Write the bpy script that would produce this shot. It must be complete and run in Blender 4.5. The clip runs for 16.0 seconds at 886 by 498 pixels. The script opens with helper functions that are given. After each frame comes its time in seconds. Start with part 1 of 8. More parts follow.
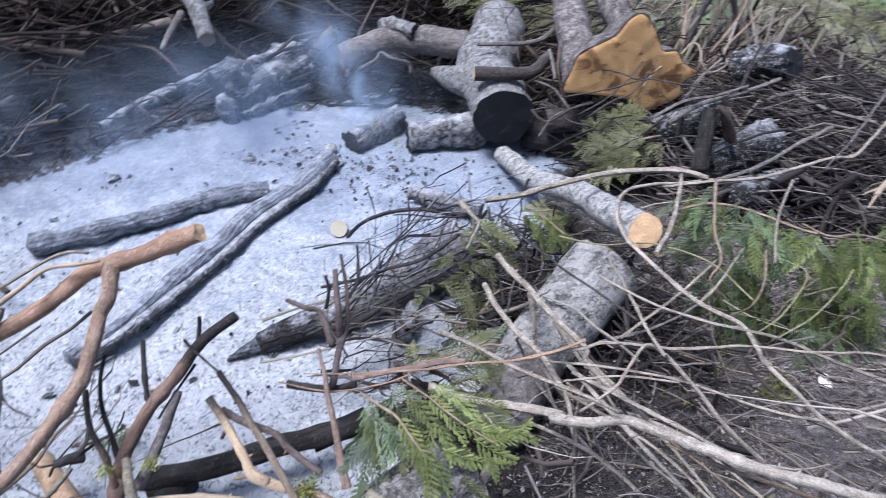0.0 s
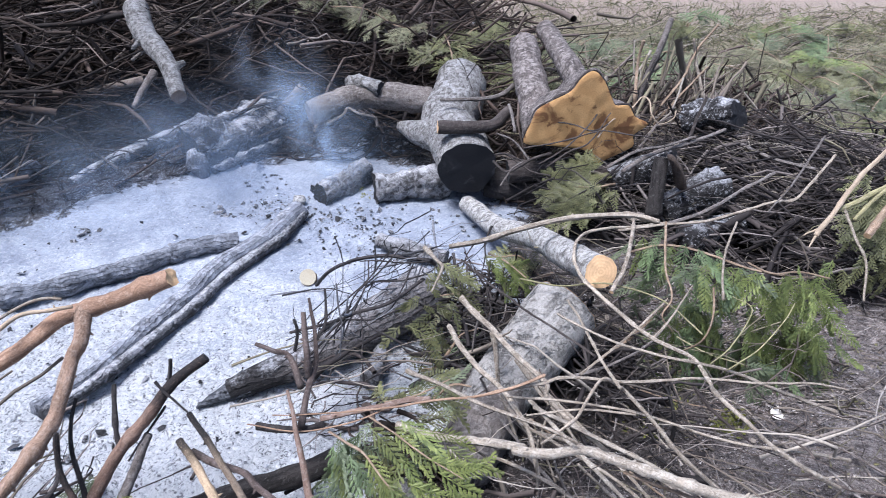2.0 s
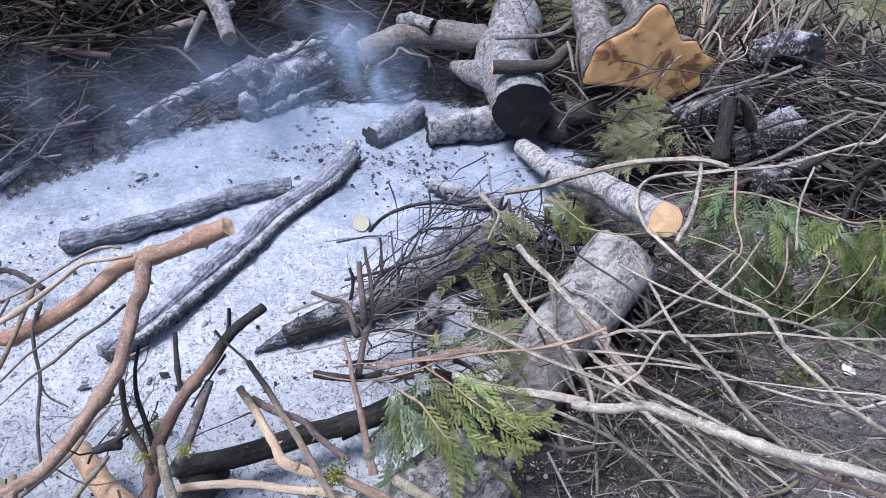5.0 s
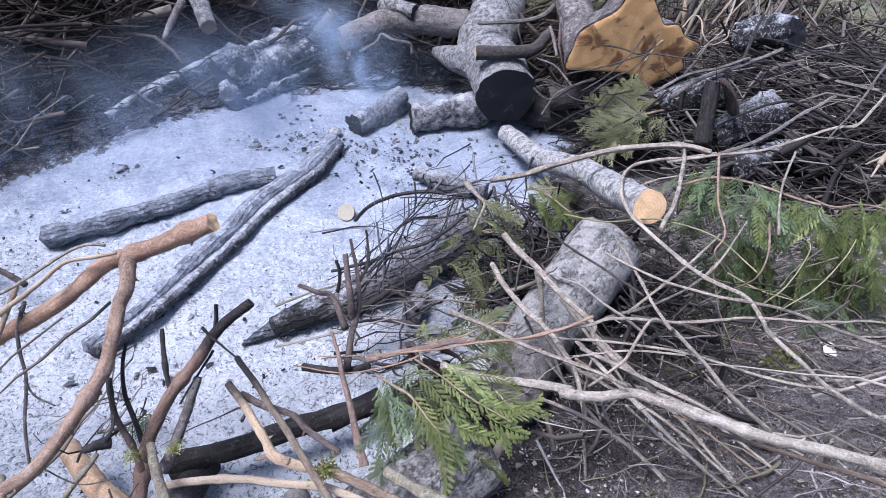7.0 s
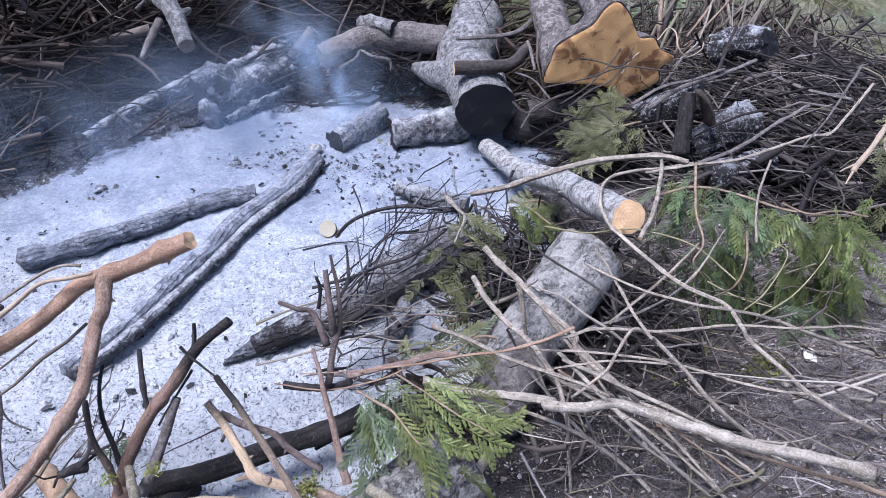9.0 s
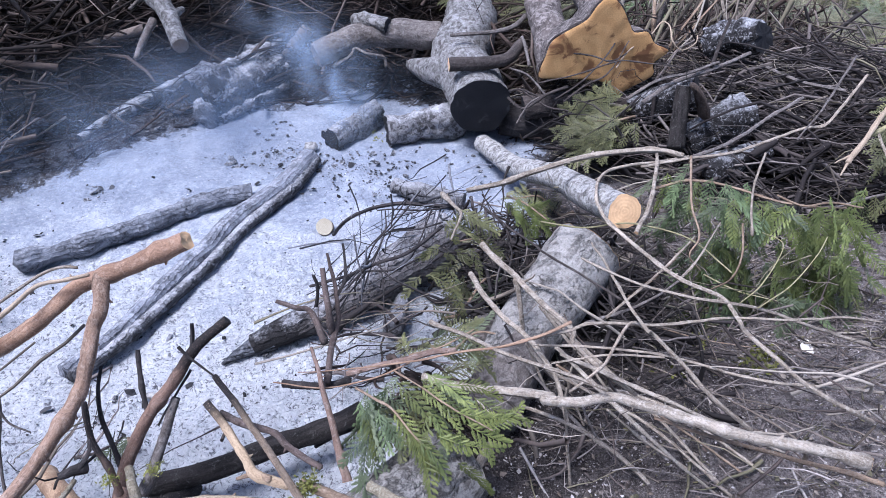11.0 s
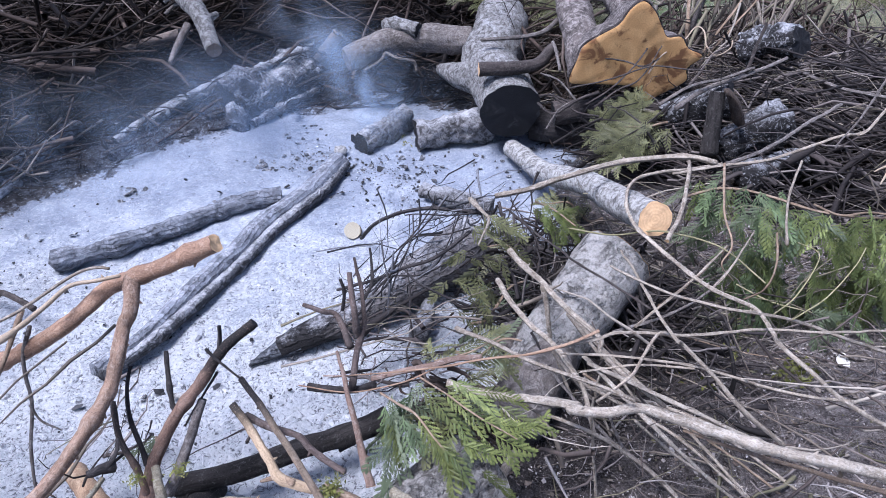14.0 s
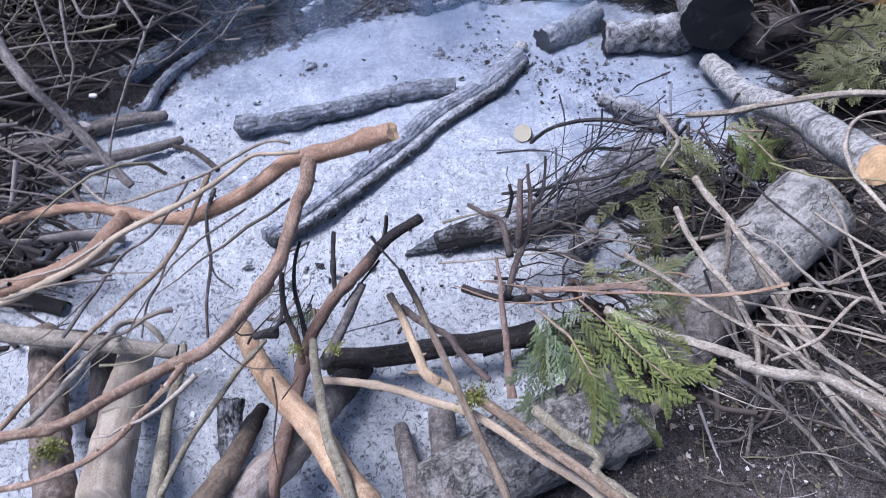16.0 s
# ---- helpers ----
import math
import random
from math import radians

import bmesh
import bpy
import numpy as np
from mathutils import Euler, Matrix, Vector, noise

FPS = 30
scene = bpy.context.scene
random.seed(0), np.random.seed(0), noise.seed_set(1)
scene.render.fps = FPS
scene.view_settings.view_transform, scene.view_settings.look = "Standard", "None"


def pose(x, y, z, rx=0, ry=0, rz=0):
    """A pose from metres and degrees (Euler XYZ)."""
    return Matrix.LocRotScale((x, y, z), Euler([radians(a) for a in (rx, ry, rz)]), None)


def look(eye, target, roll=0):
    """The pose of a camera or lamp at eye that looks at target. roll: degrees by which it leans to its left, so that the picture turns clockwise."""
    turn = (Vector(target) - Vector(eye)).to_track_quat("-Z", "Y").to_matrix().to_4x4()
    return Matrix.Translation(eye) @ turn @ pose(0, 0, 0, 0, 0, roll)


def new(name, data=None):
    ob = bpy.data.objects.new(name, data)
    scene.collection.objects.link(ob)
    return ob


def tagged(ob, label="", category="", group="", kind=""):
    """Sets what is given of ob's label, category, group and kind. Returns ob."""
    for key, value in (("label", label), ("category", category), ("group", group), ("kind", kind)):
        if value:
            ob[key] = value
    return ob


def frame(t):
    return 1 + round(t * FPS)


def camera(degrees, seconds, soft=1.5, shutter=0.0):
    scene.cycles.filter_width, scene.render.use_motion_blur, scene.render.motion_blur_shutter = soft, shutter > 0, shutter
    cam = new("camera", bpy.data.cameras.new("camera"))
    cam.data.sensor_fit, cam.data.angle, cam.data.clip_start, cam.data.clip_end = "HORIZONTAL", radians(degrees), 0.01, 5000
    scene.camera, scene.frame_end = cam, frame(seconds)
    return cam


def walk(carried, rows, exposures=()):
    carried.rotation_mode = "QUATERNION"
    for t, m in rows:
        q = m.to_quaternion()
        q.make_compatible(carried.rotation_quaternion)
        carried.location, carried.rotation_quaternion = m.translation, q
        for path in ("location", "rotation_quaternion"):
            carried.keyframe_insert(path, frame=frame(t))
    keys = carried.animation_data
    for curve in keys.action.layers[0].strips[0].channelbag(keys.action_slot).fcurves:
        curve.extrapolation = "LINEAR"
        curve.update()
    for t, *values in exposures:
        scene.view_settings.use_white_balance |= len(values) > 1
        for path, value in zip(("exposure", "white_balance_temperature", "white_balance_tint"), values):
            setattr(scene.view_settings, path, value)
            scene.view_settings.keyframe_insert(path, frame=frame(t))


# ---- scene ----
cam = camera(65.24, 16.0, soft=0.65, shutter=0.4)
# seconds, eye x y z, yaw to the left, pitch up, roll
ROWS = [
    (0, 0.0070, 0.0190, 1.5237, -0.518, -34.793, 1.338),
    (0.5, 0.0379, -0.0174, 1.5371, -6.063, -32.431, -0.008),
    (1, 0.0493, -0.0349, 1.5462, -7.436, -31.121, 0.176),
    (1.5, 0.0429, -0.0646, 1.5453, -5.896, -29.554, 1.271),
    (2, 0.0253, -0.0649, 1.5436, -3.184, -30.281, 1.780),
    (2.5, 0.0412, -0.0617, 1.5346, -1.146, -31.026, 0.305),
    (3, 0.0318, -0.0439, 1.5387, -2.866, -31.709, 1.022),
    (3.5, 0.0303, -0.0422, 1.5347, -1.108, -32.169, 0.161),
    (4, 0.0187, -0.0317, 1.5313, 0.459, -33.148, -0.137),
    (6.5, -0.0001, 0.0018, 1.5399, 1.857, -36.643, -0.717),
    (7, 0.0000, 0.0000, 1.5500, 0.003, -36.627, -0.584),
    (7.5, 0.0079, -0.0095, 1.5377, -0.543, -35.283, -0.104),
    (8, 0.0092, 0.0084, 1.5460, -1.771, -35.976, -0.161),
    (8.5, 0.0120, 0.0011, 1.5463, -1.606, -35.356, -0.615),
    (11, 0.0164, -0.0032, 1.5486, -1.705, -35.688, -1.475),
    (11.5, 0.0142, -0.0022, 1.5526, -1.767, -35.569, -1.497),
    (12, 0.0126, 0.0120, 1.5485, -0.791, -35.797, -1.674),
    (12.5, 0.0106, 0.0091, 1.5539, 0.656, -36.311, -2.680),
    (13, 0.0163, 0.0186, 1.5514, 0.551, -36.978, -2.583),
    (13.5, 0.0134, 0.0131, 1.5543, 0.784, -35.381, -2.370),
    (14, 0.0200, 0.0061, 1.5466, 1.153, -35.269, -2.362),
    (14.5, 0.0287, 0.0093, 1.5360, 1.310, -36.486, -3.367),
    (15, 0.0065, 0.0408, 1.5283, 5.549, -38.368, -4.836),
    (15.5, -0.0149, 0.0635, 1.5231, 15.413, -39.944, -5.994),
    (16, -0.0396, 0.0721, 1.5155, 17.367, -42.763, -4.144),
]
walk(cam, [(t, pose(x, y, z, 90 + pitch, 0, yaw) @ pose(0, 0, 0, 0, 0, roll)) for t, x, y, z, yaw, pitch, roll in ROWS],
     [(0.0, 0.93, 5520, 15), (1.2, 1.04, 5680, 14), (2.4, 1.04, 5720, 14), (4.0, 0.98, 5620, 15), (8.0, 0.94, 5470, 19), (11.0, 0.92, 5450, 19), (14.5, 0.9, 5450, 19), (16.0, 0.79, 5460, 19)])

# ---- light: open shade under a bright hazy sky ----
SUN_ELEVATION, SUN_TURN = 70.0, 240.0
world = bpy.data.worlds.new("sky")
scene.world = world
world.use_nodes = True
sky = world.node_tree.nodes.new("ShaderNodeTexSky")
sky.sky_type, sky.sun_disc = "NISHITA", False
sky.sun_elevation, sky.sun_rotation = radians(SUN_ELEVATION), radians(SUN_TURN)
sky.dust_density, sky.ozone_density = 3.0, 1.0
back = world.node_tree.nodes["Background"]
back.inputs["Strength"].default_value = 0.10
world.node_tree.links.new(sky.outputs[0], back.inputs["Color"])
sun = new("sun", bpy.data.lights.new("sun", "SUN"))
sun.data.energy, sun.data.angle, sun.data.color = 3.4, radians(22), (1.0, 0.96, 0.91)
sun.matrix_world = look((0, 0, 30), Vector((0, 0, 30)) - Vector((math.sin(radians(SUN_TURN)) * math.cos(radians(SUN_ELEVATION)),
                        math.cos(radians(SUN_TURN)) * math.cos(radians(SUN_ELEVATION)), math.sin(radians(SUN_ELEVATION)))))


# ---- materials ----
class Nodes:
    """A small writer of node materials."""

    def __init__(self, name, rough=0.85):
        self.mat = bpy.data.materials.new(name)
        self.mat.use_nodes = True
        self.tree = self.mat.node_tree
        self.bsdf = self.tree.nodes["Principled BSDF"]
        self.bsdf.inputs["Roughness"].default_value = rough
        self.bsdf.inputs["Specular IOR Level"].default_value = 0.25
        self.coords = self.tree.nodes.new("ShaderNodeTexCoord")

    def link(self, a, b):
        self.tree.links.new(a, b)

    def put(self, socket, value):
        if hasattr(value, "is_output"):
            self.link(value, socket)
        else:
            socket.default_value = value

    def vec(self, space="UV", scale=(1, 1, 1)):
        m = self.tree.nodes.new("ShaderNodeMapping")
        m.inputs["Scale"].default_value = scale
        self.link(self.coords.outputs[space], m.inputs["Vector"])
        return m.outputs[0]

    def noise(self, vector, scale, detail=6.0, rough=0.6, warp=0.0):
        n = self.tree.nodes.new("ShaderNodeTexNoise")
        self.link(vector, n.inputs["Vector"])
        for key, value in (("Scale", scale), ("Detail", detail), ("Roughness", rough), ("Distortion", warp)):
            n.inputs[key].default_value = value
        return n.outputs["Fac"]

    def cells(self, vector, scale, feature="DISTANCE_TO_EDGE"):
        n = self.tree.nodes.new("ShaderNodeTexVoronoi")
        n.feature = feature
        self.link(vector, n.inputs["Vector"])
        n.inputs["Scale"].default_value = scale
        return n.outputs["Distance"]

    def span(self, value, a, b, lo=0.0, hi=1.0):
        n = self.tree.nodes.new("ShaderNodeMapRange")
        n.interpolation_type = "SMOOTHSTEP"
        self.put(n.inputs["Value"], value)
        for key, v in (("From Min", a), ("From Max", b), ("To Min", lo), ("To Max", hi)):
            n.inputs[key].default_value = v
        return n.outputs["Result"]

    def math(self, op, a, b=0.0):
        n = self.tree.nodes.new("ShaderNodeMath")
        n.operation = op
        self.put(n.inputs[0], a)
        self.put(n.inputs[1], b)
        return n.outputs[0]

    def mix(self, fac, a, b, how="MIX"):
        n = self.tree.nodes.new("ShaderNodeMix")
        n.data_type, n.blend_type = "RGBA", how
        self.put(n.inputs[0], fac)
        for socket, value in ((n.inputs[6], a), (n.inputs[7], b)):
            self.put(socket, value if hasattr(value, "is_output") else (*value, 1))
        return n.outputs[2]

    def normal_z(self):
        g = self.tree.nodes.new("ShaderNodeNewGeometry")
        s = self.tree.nodes.new("ShaderNodeSeparateXYZ")
        self.link(g.outputs["Normal"], s.inputs[0])
        return s.outputs[2]

    def axis(self, vector, n):
        s = self.tree.nodes.new("ShaderNodeSeparateXYZ")
        self.link(vector, s.inputs[0])
        return s.outputs[n]

    def random(self, island=False):
        g = self.tree.nodes.new("ShaderNodeNewGeometry" if island else "ShaderNodeObjectInfo")
        return g.outputs["Random Per Island" if island else "Random"]

    def done(self, color, height=None, bump=0.5, depth=0.01):
        self.put(self.bsdf.inputs["Base Color"], color)
        if height is not None:
            b = self.tree.nodes.new("ShaderNodeBump")
            b.inputs["Strength"].default_value, b.inputs["Distance"].default_value = bump, depth
            self.link(height, b.inputs["Height"])
            self.link(b.outputs[0], self.bsdf.inputs["Normal"])
        return self.mat


def bark(name, dark, light, patch=None, amount=0.45, scale=70, stretch=5.0, cracks=0.0, ash=0.0, tip=0.0, bump=0.7, rough=0.85, depth=0.006, sharp=0.14, patches=65, ragged=0.78, pore=0.5, blotch=0.55):
    """Bark or wood whose grain runs along the piece: two scales of variation, patches, cracks, ash dust that lies on top, a burnt tip."""
    n = Nodes(name, rough)
    v = n.vec("UV", (1, 1 / stretch, 1))
    plain = n.vec("Object")
    grain = n.noise(v, scale, 8, 0.65, 0.4)
    broad = n.noise(plain, 9, 4, 0.55)
    color = n.mix(n.span(grain, 0.3, 0.7), dark, light)
    color = n.mix(n.span(broad, 0.3, 0.75, 0.0, blotch), color, tuple(0.55 * c for c in dark))
    height = grain
    if patch:
        spots = n.noise(plain, patches, 8, ragged, 0.9)
        color = n.mix(n.span(spots, 1 - amount - sharp, 1 - amount + sharp, 0.0, 0.85 if sharp < 0.1 else 0.75), color, patch)
        height = n.math("ADD", height, n.math("MULTIPLY", spots, 0.6))
    if cracks:
        # burnt wood checks into small blocks, set off from row to row
        bent = n.math("MULTIPLY", n.math("SUBTRACT", n.noise(plain, 30, 4), 0.5), 1.5)
        across = n.math("ADD", n.math("MULTIPLY", n.axis(n.vec("UV"), 0), cracks), bent)
        along = n.math("ADD", n.math("ADD", n.math("MULTIPLY", n.axis(n.vec("UV"), 1), 0.6 * cracks), n.math("MULTIPLY", n.math("FLOOR", across), 0.41)), n.math("MULTIPLY", bent, 1.4))
        edge = n.math("MINIMUM", n.math("PINGPONG", across, 0.5), n.math("MULTIPLY", n.math("PINGPONG", along, 0.5), 1.5))
        gap = n.span(n.math("ADD", edge, n.math("MULTIPLY", grain, 0.1)), 0.07, 0.16, 1.0, 0.0)
        gap = n.math("MULTIPLY", gap, n.span(broad, 0.36, 0.62, 0.15, 0.7))
        color = n.mix(gap, color, (0.012, 0.012, 0.013))
        height = n.math("ADD", height, n.math("MULTIPLY", n.span(edge, 0.0, 0.22), 0.8))
    if tip:
        run = n.math("ADD", n.axis(n.vec("UV"), 1), n.math("MULTIPLY", n.noise(plain, 22, 4), 0.12))
        color = n.mix(n.span(run, tip, tip + 0.09, 1.0, 0.0), color, (0.018, 0.017, 0.018))
    if ash:
        fleck = n.noise(plain, 90, 6, 0.7)
        big = n.noise(plain, 14, 4, 0.6)
        lie = n.math("ADD", n.math("MULTIPLY", n.normal_z(), 0.5), n.math("ADD", n.math("MULTIPLY", fleck, 0.7), n.math("MULTIPLY", big, 0.8)))
        color = n.mix(n.span(lie, 1.25 - ash, 1.65 - ash, 0.0, 0.9), color, n.mix(fleck, (0.34, 0.35, 0.38), (0.72, 0.73, 0.76)))
    pores = n.noise(n.vec("UV", (1, 0.5, 1)), 330, 4, 0.7)
    color = n.mix(n.span(pores, 0.5, 0.66, 0.0, pore), color, tuple(0.35 * c for c in dark))
    color = n.mix(n.span(pores, 0.46, 0.32, 0.0, 0.7 * pore), color, tuple(min(0.8, 1.35 * c) for c in light))
    height = n.math("ADD", height, n.math("MULTIPLY", pores, -0.5))
    vary = n.span(n.random(), 0.0, 1.0, 0.82, 1.15)
    color = n.mix(1.0, color, n.mix(vary, (0.0, 0.0, 0.0), (1.0, 1.0, 1.0)), "MULTIPLY")
    return n.done(color, height, bump, depth)


def sawn(name, pale, ring, stain, scale=55, amount=0.35):
    """A sawn end: rings round the pith, radial checks, stains."""
    n = Nodes(name, 0.8)
    v = n.vec("UV")
    w = n.tree.nodes.new("ShaderNodeTexWave")
    w.wave_type, w.rings_direction = "RINGS", "Z"
    n.link(v, w.inputs["Vector"])
    for key, value in (("Scale", scale), ("Distortion", 3.0), ("Detail", 3.0), ("Detail Scale", 1.5)):
        w.inputs[key].default_value = value
    color = n.mix(n.span(w.outputs["Fac"], 0.15, 0.85, 0.0, 0.38), pale, ring)
    color = n.mix(n.span(n.noise(v, 7, 4, 0.6, 0.6), 0.42, 0.66, 0.0, 0.55), color, ring)
    spots = n.noise(v, 11, 5, 0.6, 0.8)
    color = n.mix(n.span(spots, 1 - amount, 1.1 - amount, 0.0, 0.85), color, stain)
    fine = n.noise(v, 160, 4, 0.7)
    color = n.mix(n.span(fine, 0.35, 0.75, 0.0, 0.3), color, stain)
    return n.done(color, n.math("ADD", fine, n.math("MULTIPLY", w.outputs["Fac"], 0.15)), 0.45, 0.004)


CHAR = bark("char", (0.03, 0.032, 0.04), (0.15, 0.16, 0.185), (0.27, 0.29, 0.325), 0.48, 60, 7, cracks=75, ash=0.14, bump=1.0, depth=0.012, patches=30, ragged=0.66, pore=0.35)
CHAR_ASH = bark("char_ash", (0.022, 0.021, 0.024), (0.11, 0.105, 0.11), (0.42, 0.42, 0.44), 0.43, 50, 9, cracks=45, ash=0.26, bump=0.9, depth=0.012, sharp=0.08, patches=22, ragged=0.68, pore=0.35)
CHAR_SOOT = bark("char_soot", (0.015, 0.013, 0.0125), (0.075, 0.066, 0.062), (0.24, 0.232, 0.225), 0.37, 60, 6, ash=0.0, bump=1.0, depth=0.012, sharp=0.1)
CHAR_TAN = bark("char_tan", (0.05, 0.044, 0.043), (0.19, 0.173, 0.17), (0.29, 0.273, 0.27), 0.48, 50, 11, cracks=50, ash=0.16, tip=0.2, bump=0.8, depth=0.01, patches=16, ragged=0.68, pore=0.35)
BARK_HALFBURNT = bark("bark_halfburnt", (0.15, 0.122, 0.105), (0.38, 0.325, 0.28), (0.46, 0.42, 0.385), 0.42, 50, 9, tip=0.19, bump=0.7, patches=40, ragged=0.7, pore=0.4)
CHAR_STICK = bark("char_stick", (0.014, 0.013, 0.014), (0.06, 0.052, 0.05), (0.11, 0.1, 0.1), 0.4, 90, 6, bump=0.6)
ASHY = bark("ashy", (0.04, 0.038, 0.04), (0.17, 0.166, 0.17), (0.42, 0.42, 0.435), 0.48, 50, 3, ash=0.2, bump=1.0, depth=0.014, sharp=0.1, patches=34, ragged=0.72, pore=0.4)
ASH_FLAKED = bark("ash_flaked", (0.012, 0.011, 0.012), (0.05, 0.048, 0.05), (0.55, 0.55, 0.57), 0.42, 60, 3, ash=0.2, bump=1.0, depth=0.014, sharp=0.07, patches=60, ragged=0.74)
BARK_DARK = bark("bark_dark", (0.02, 0.016, 0.015), (0.085, 0.07, 0.064), (0.15, 0.135, 0.127), 0.4, 80, 7, bump=0.6)
BARK_BURNTSHEET = bark("bark_burntsheet", (0.03, 0.022, 0.018), (0.1, 0.075, 0.06), (0.15, 0.125, 0.11), 0.4, 60, 6, bump=0.7)
BARK_GREY = bark("bark_grey", (0.06, 0.05, 0.045), (0.2, 0.175, 0.16), (0.32, 0.3, 0.29), 0.43, 80, 6, bump=0.6)
BARK_LICHEN = bark("bark_lichen", (0.055, 0.05, 0.047), (0.19, 0.18, 0.172), (0.44, 0.44, 0.437), 0.48, 55, 3.0, ash=0.05, bump=1.0, depth=0.014, sharp=0.12, patches=46, ragged=0.72, pore=0.4, blotch=0.35)
BARK_WHITISH = bark("bark_whitish", (0.09, 0.083, 0.077), (0.34, 0.325, 0.305), (0.62, 0.615, 0.6), 0.5, 55, 3.0, bump=1.0, depth=0.012, sharp=0.1, patches=50, ragged=0.72, pore=0.4, blotch=0.3)
BARK_PALE = bark("bark_pale", (0.12, 0.095, 0.07), (0.43, 0.365, 0.29), (0.52, 0.475, 0.41), 0.44, 90, 8, bump=0.45)
BARK_TAN = bark("bark_tan", (0.16, 0.11, 0.075), (0.38, 0.28, 0.195), (0.42, 0.37, 0.3), 0.4, 80, 7, bump=0.5)
BARK_RED = bark("bark_red", (0.186, 0.104, 0.065), (0.457, 0.296, 0.201), (0.568, 0.437, 0.342), 0.38, 60, 9, bump=0.7, rough=0.5)
BARK_REDGREY = bark("bark_redgrey", (0.06, 0.044, 0.039), (0.17, 0.13, 0.115), (0.24, 0.21, 0.2), 0.4, 80, 7, tip=0.03, bump=0.6)
BARK_REDTWIG = bark("bark_redtwig", (0.19, 0.115, 0.075), (0.4, 0.285, 0.2), None, 0.4, 90, 8, bump=0.3)
BARK_GREEN = bark("bark_green", (0.17, 0.16, 0.08), (0.36, 0.33, 0.18), (0.42, 0.38, 0.28), 0.4, 90, 8, bump=0.3)
BARK_FRONT = bark("bark_front", (0.08, 0.073, 0.066), (0.23, 0.216, 0.2), (0.34, 0.328, 0.31), 0.5, 60, 5, cracks=13, bump=1.0, depth=0.01, sharp=0.08, patches=40, ragged=0.72, pore=0.55, blotch=0.5)
BARK_SMOOTH = bark("bark_smooth", (0.11, 0.1, 0.09), (0.31, 0.292, 0.268), (0.43, 0.416, 0.393), 0.54, 60, 3.5, cracks=11, bump=1.0, depth=0.01, sharp=0.1, patches=52, ragged=0.72, pore=0.5, blotch=0.3)
BARK_PEELED = bark("bark_peeled", (0.27, 0.22, 0.165), (0.48, 0.42, 0.345), (0.34, 0.29, 0.24), 0.42, 40, 6, bump=0.5, sharp=0.1, patches=26, ragged=0.7)
BARK_FORK = bark("bark_fork", (0.13, 0.08, 0.06), (0.31, 0.205, 0.155), (0.32, 0.27, 0.24), 0.38, 80, 8, tip=0.17, bump=0.6)
BARK_BURNT_TIP = bark("bark_burnt_tip", (0.12, 0.09, 0.065), (0.3, 0.23, 0.17), (0.34, 0.29, 0.24), 0.4, 80, 7, tip=0.13, bump=0.6)
WOOD_PALE = bark("wood_pale", (0.3, 0.235, 0.165), (0.5, 0.41, 0.31), (0.36, 0.28, 0.22), 0.36, 70, 10, bump=0.35)
WOOD_BURNT_TIP = bark("wood_burnt_tip", (0.3, 0.22, 0.14), (0.5, 0.39, 0.27), (0.34, 0.27, 0.2), 0.36, 70, 10, tip=0.07, bump=0.4)
WOOD_ORANGE = bark("wood_orange", (0.27, 0.165, 0.1), (0.5, 0.365, 0.24), (0.58, 0.46, 0.31), 0.4, 50, 12, bump=0.5, patches=26)
BARK_STEM = bark("bark_stem", (0.04, 0.033, 0.031), (0.16, 0.136, 0.126), (0.36, 0.325, 0.31), 0.46, 55, 4, bump=0.9, sharp=0.1, patches=40, ragged=0.72, pore=0.4)
BARK_BRANCH = bark("bark_branch", (0.18, 0.15, 0.115), (0.42, 0.37, 0.305), (0.53, 0.495, 0.44), 0.42, 60, 5, bump=0.6)
BARK_FADED = bark("bark_faded", (0.14, 0.09, 0.07), (0.34, 0.24, 0.19), (0.36, 0.31, 0.28), 0.42, 70, 8, bump=0.6)
BARK_POLE = bark("bark_pole", (0.09, 0.066, 0.052), (0.26, 0.2, 0.165), (0.36, 0.31, 0.27), 0.44, 60, 7, bump=0.8, sharp=0.1, patches=40, ragged=0.72)
BARK_PINK = bark("bark_pink", (0.16, 0.1, 0.068), (0.44, 0.3, 0.218), (0.52, 0.42, 0.345), 0.42, 70, 8, bump=0.7)
BARK_MOSS = bark("bark_moss", (0.13, 0.11, 0.075), (0.36, 0.31, 0.225), (0.42, 0.4, 0.32), 0.44, 60, 6, bump=0.7)
BARK_LOG = bark("bark_log", (0.05, 0.043, 0.039), (0.17, 0.148, 0.135), (0.26, 0.24, 0.226), 0.45, 50, 5, bump=0.9, sharp=0.12, patches=40, ragged=0.72, pore=0.5, blotch=0.4)
COAL_LUMP = bark("coal_lump", (0.02, 0.02, 0.022), (0.09, 0.091, 0.1), (0.4, 0.415, 0.45), 0.46, 60, 2, ash=0.12, bump=0.8, sharp=0.1, patches=80, ragged=0.72)
CHAR_SIDE = bark("char_side", (0.035, 0.035, 0.04), (0.13, 0.134, 0.148), (0.34, 0.35, 0.385), 0.42, 60, 8, cracks=60, ash=0.24, bump=0.9, sharp=0.09, patches=22, ragged=0.68)
CHAR_PALE = bark("char_pale", (0.09, 0.096, 0.114), (0.26, 0.277, 0.318), (0.37, 0.395, 0.45), 0.46, 60, 9, cracks=60, ash=0.06, bump=0.7, depth=0.008, patches=24, ragged=0.66, pore=0.3)
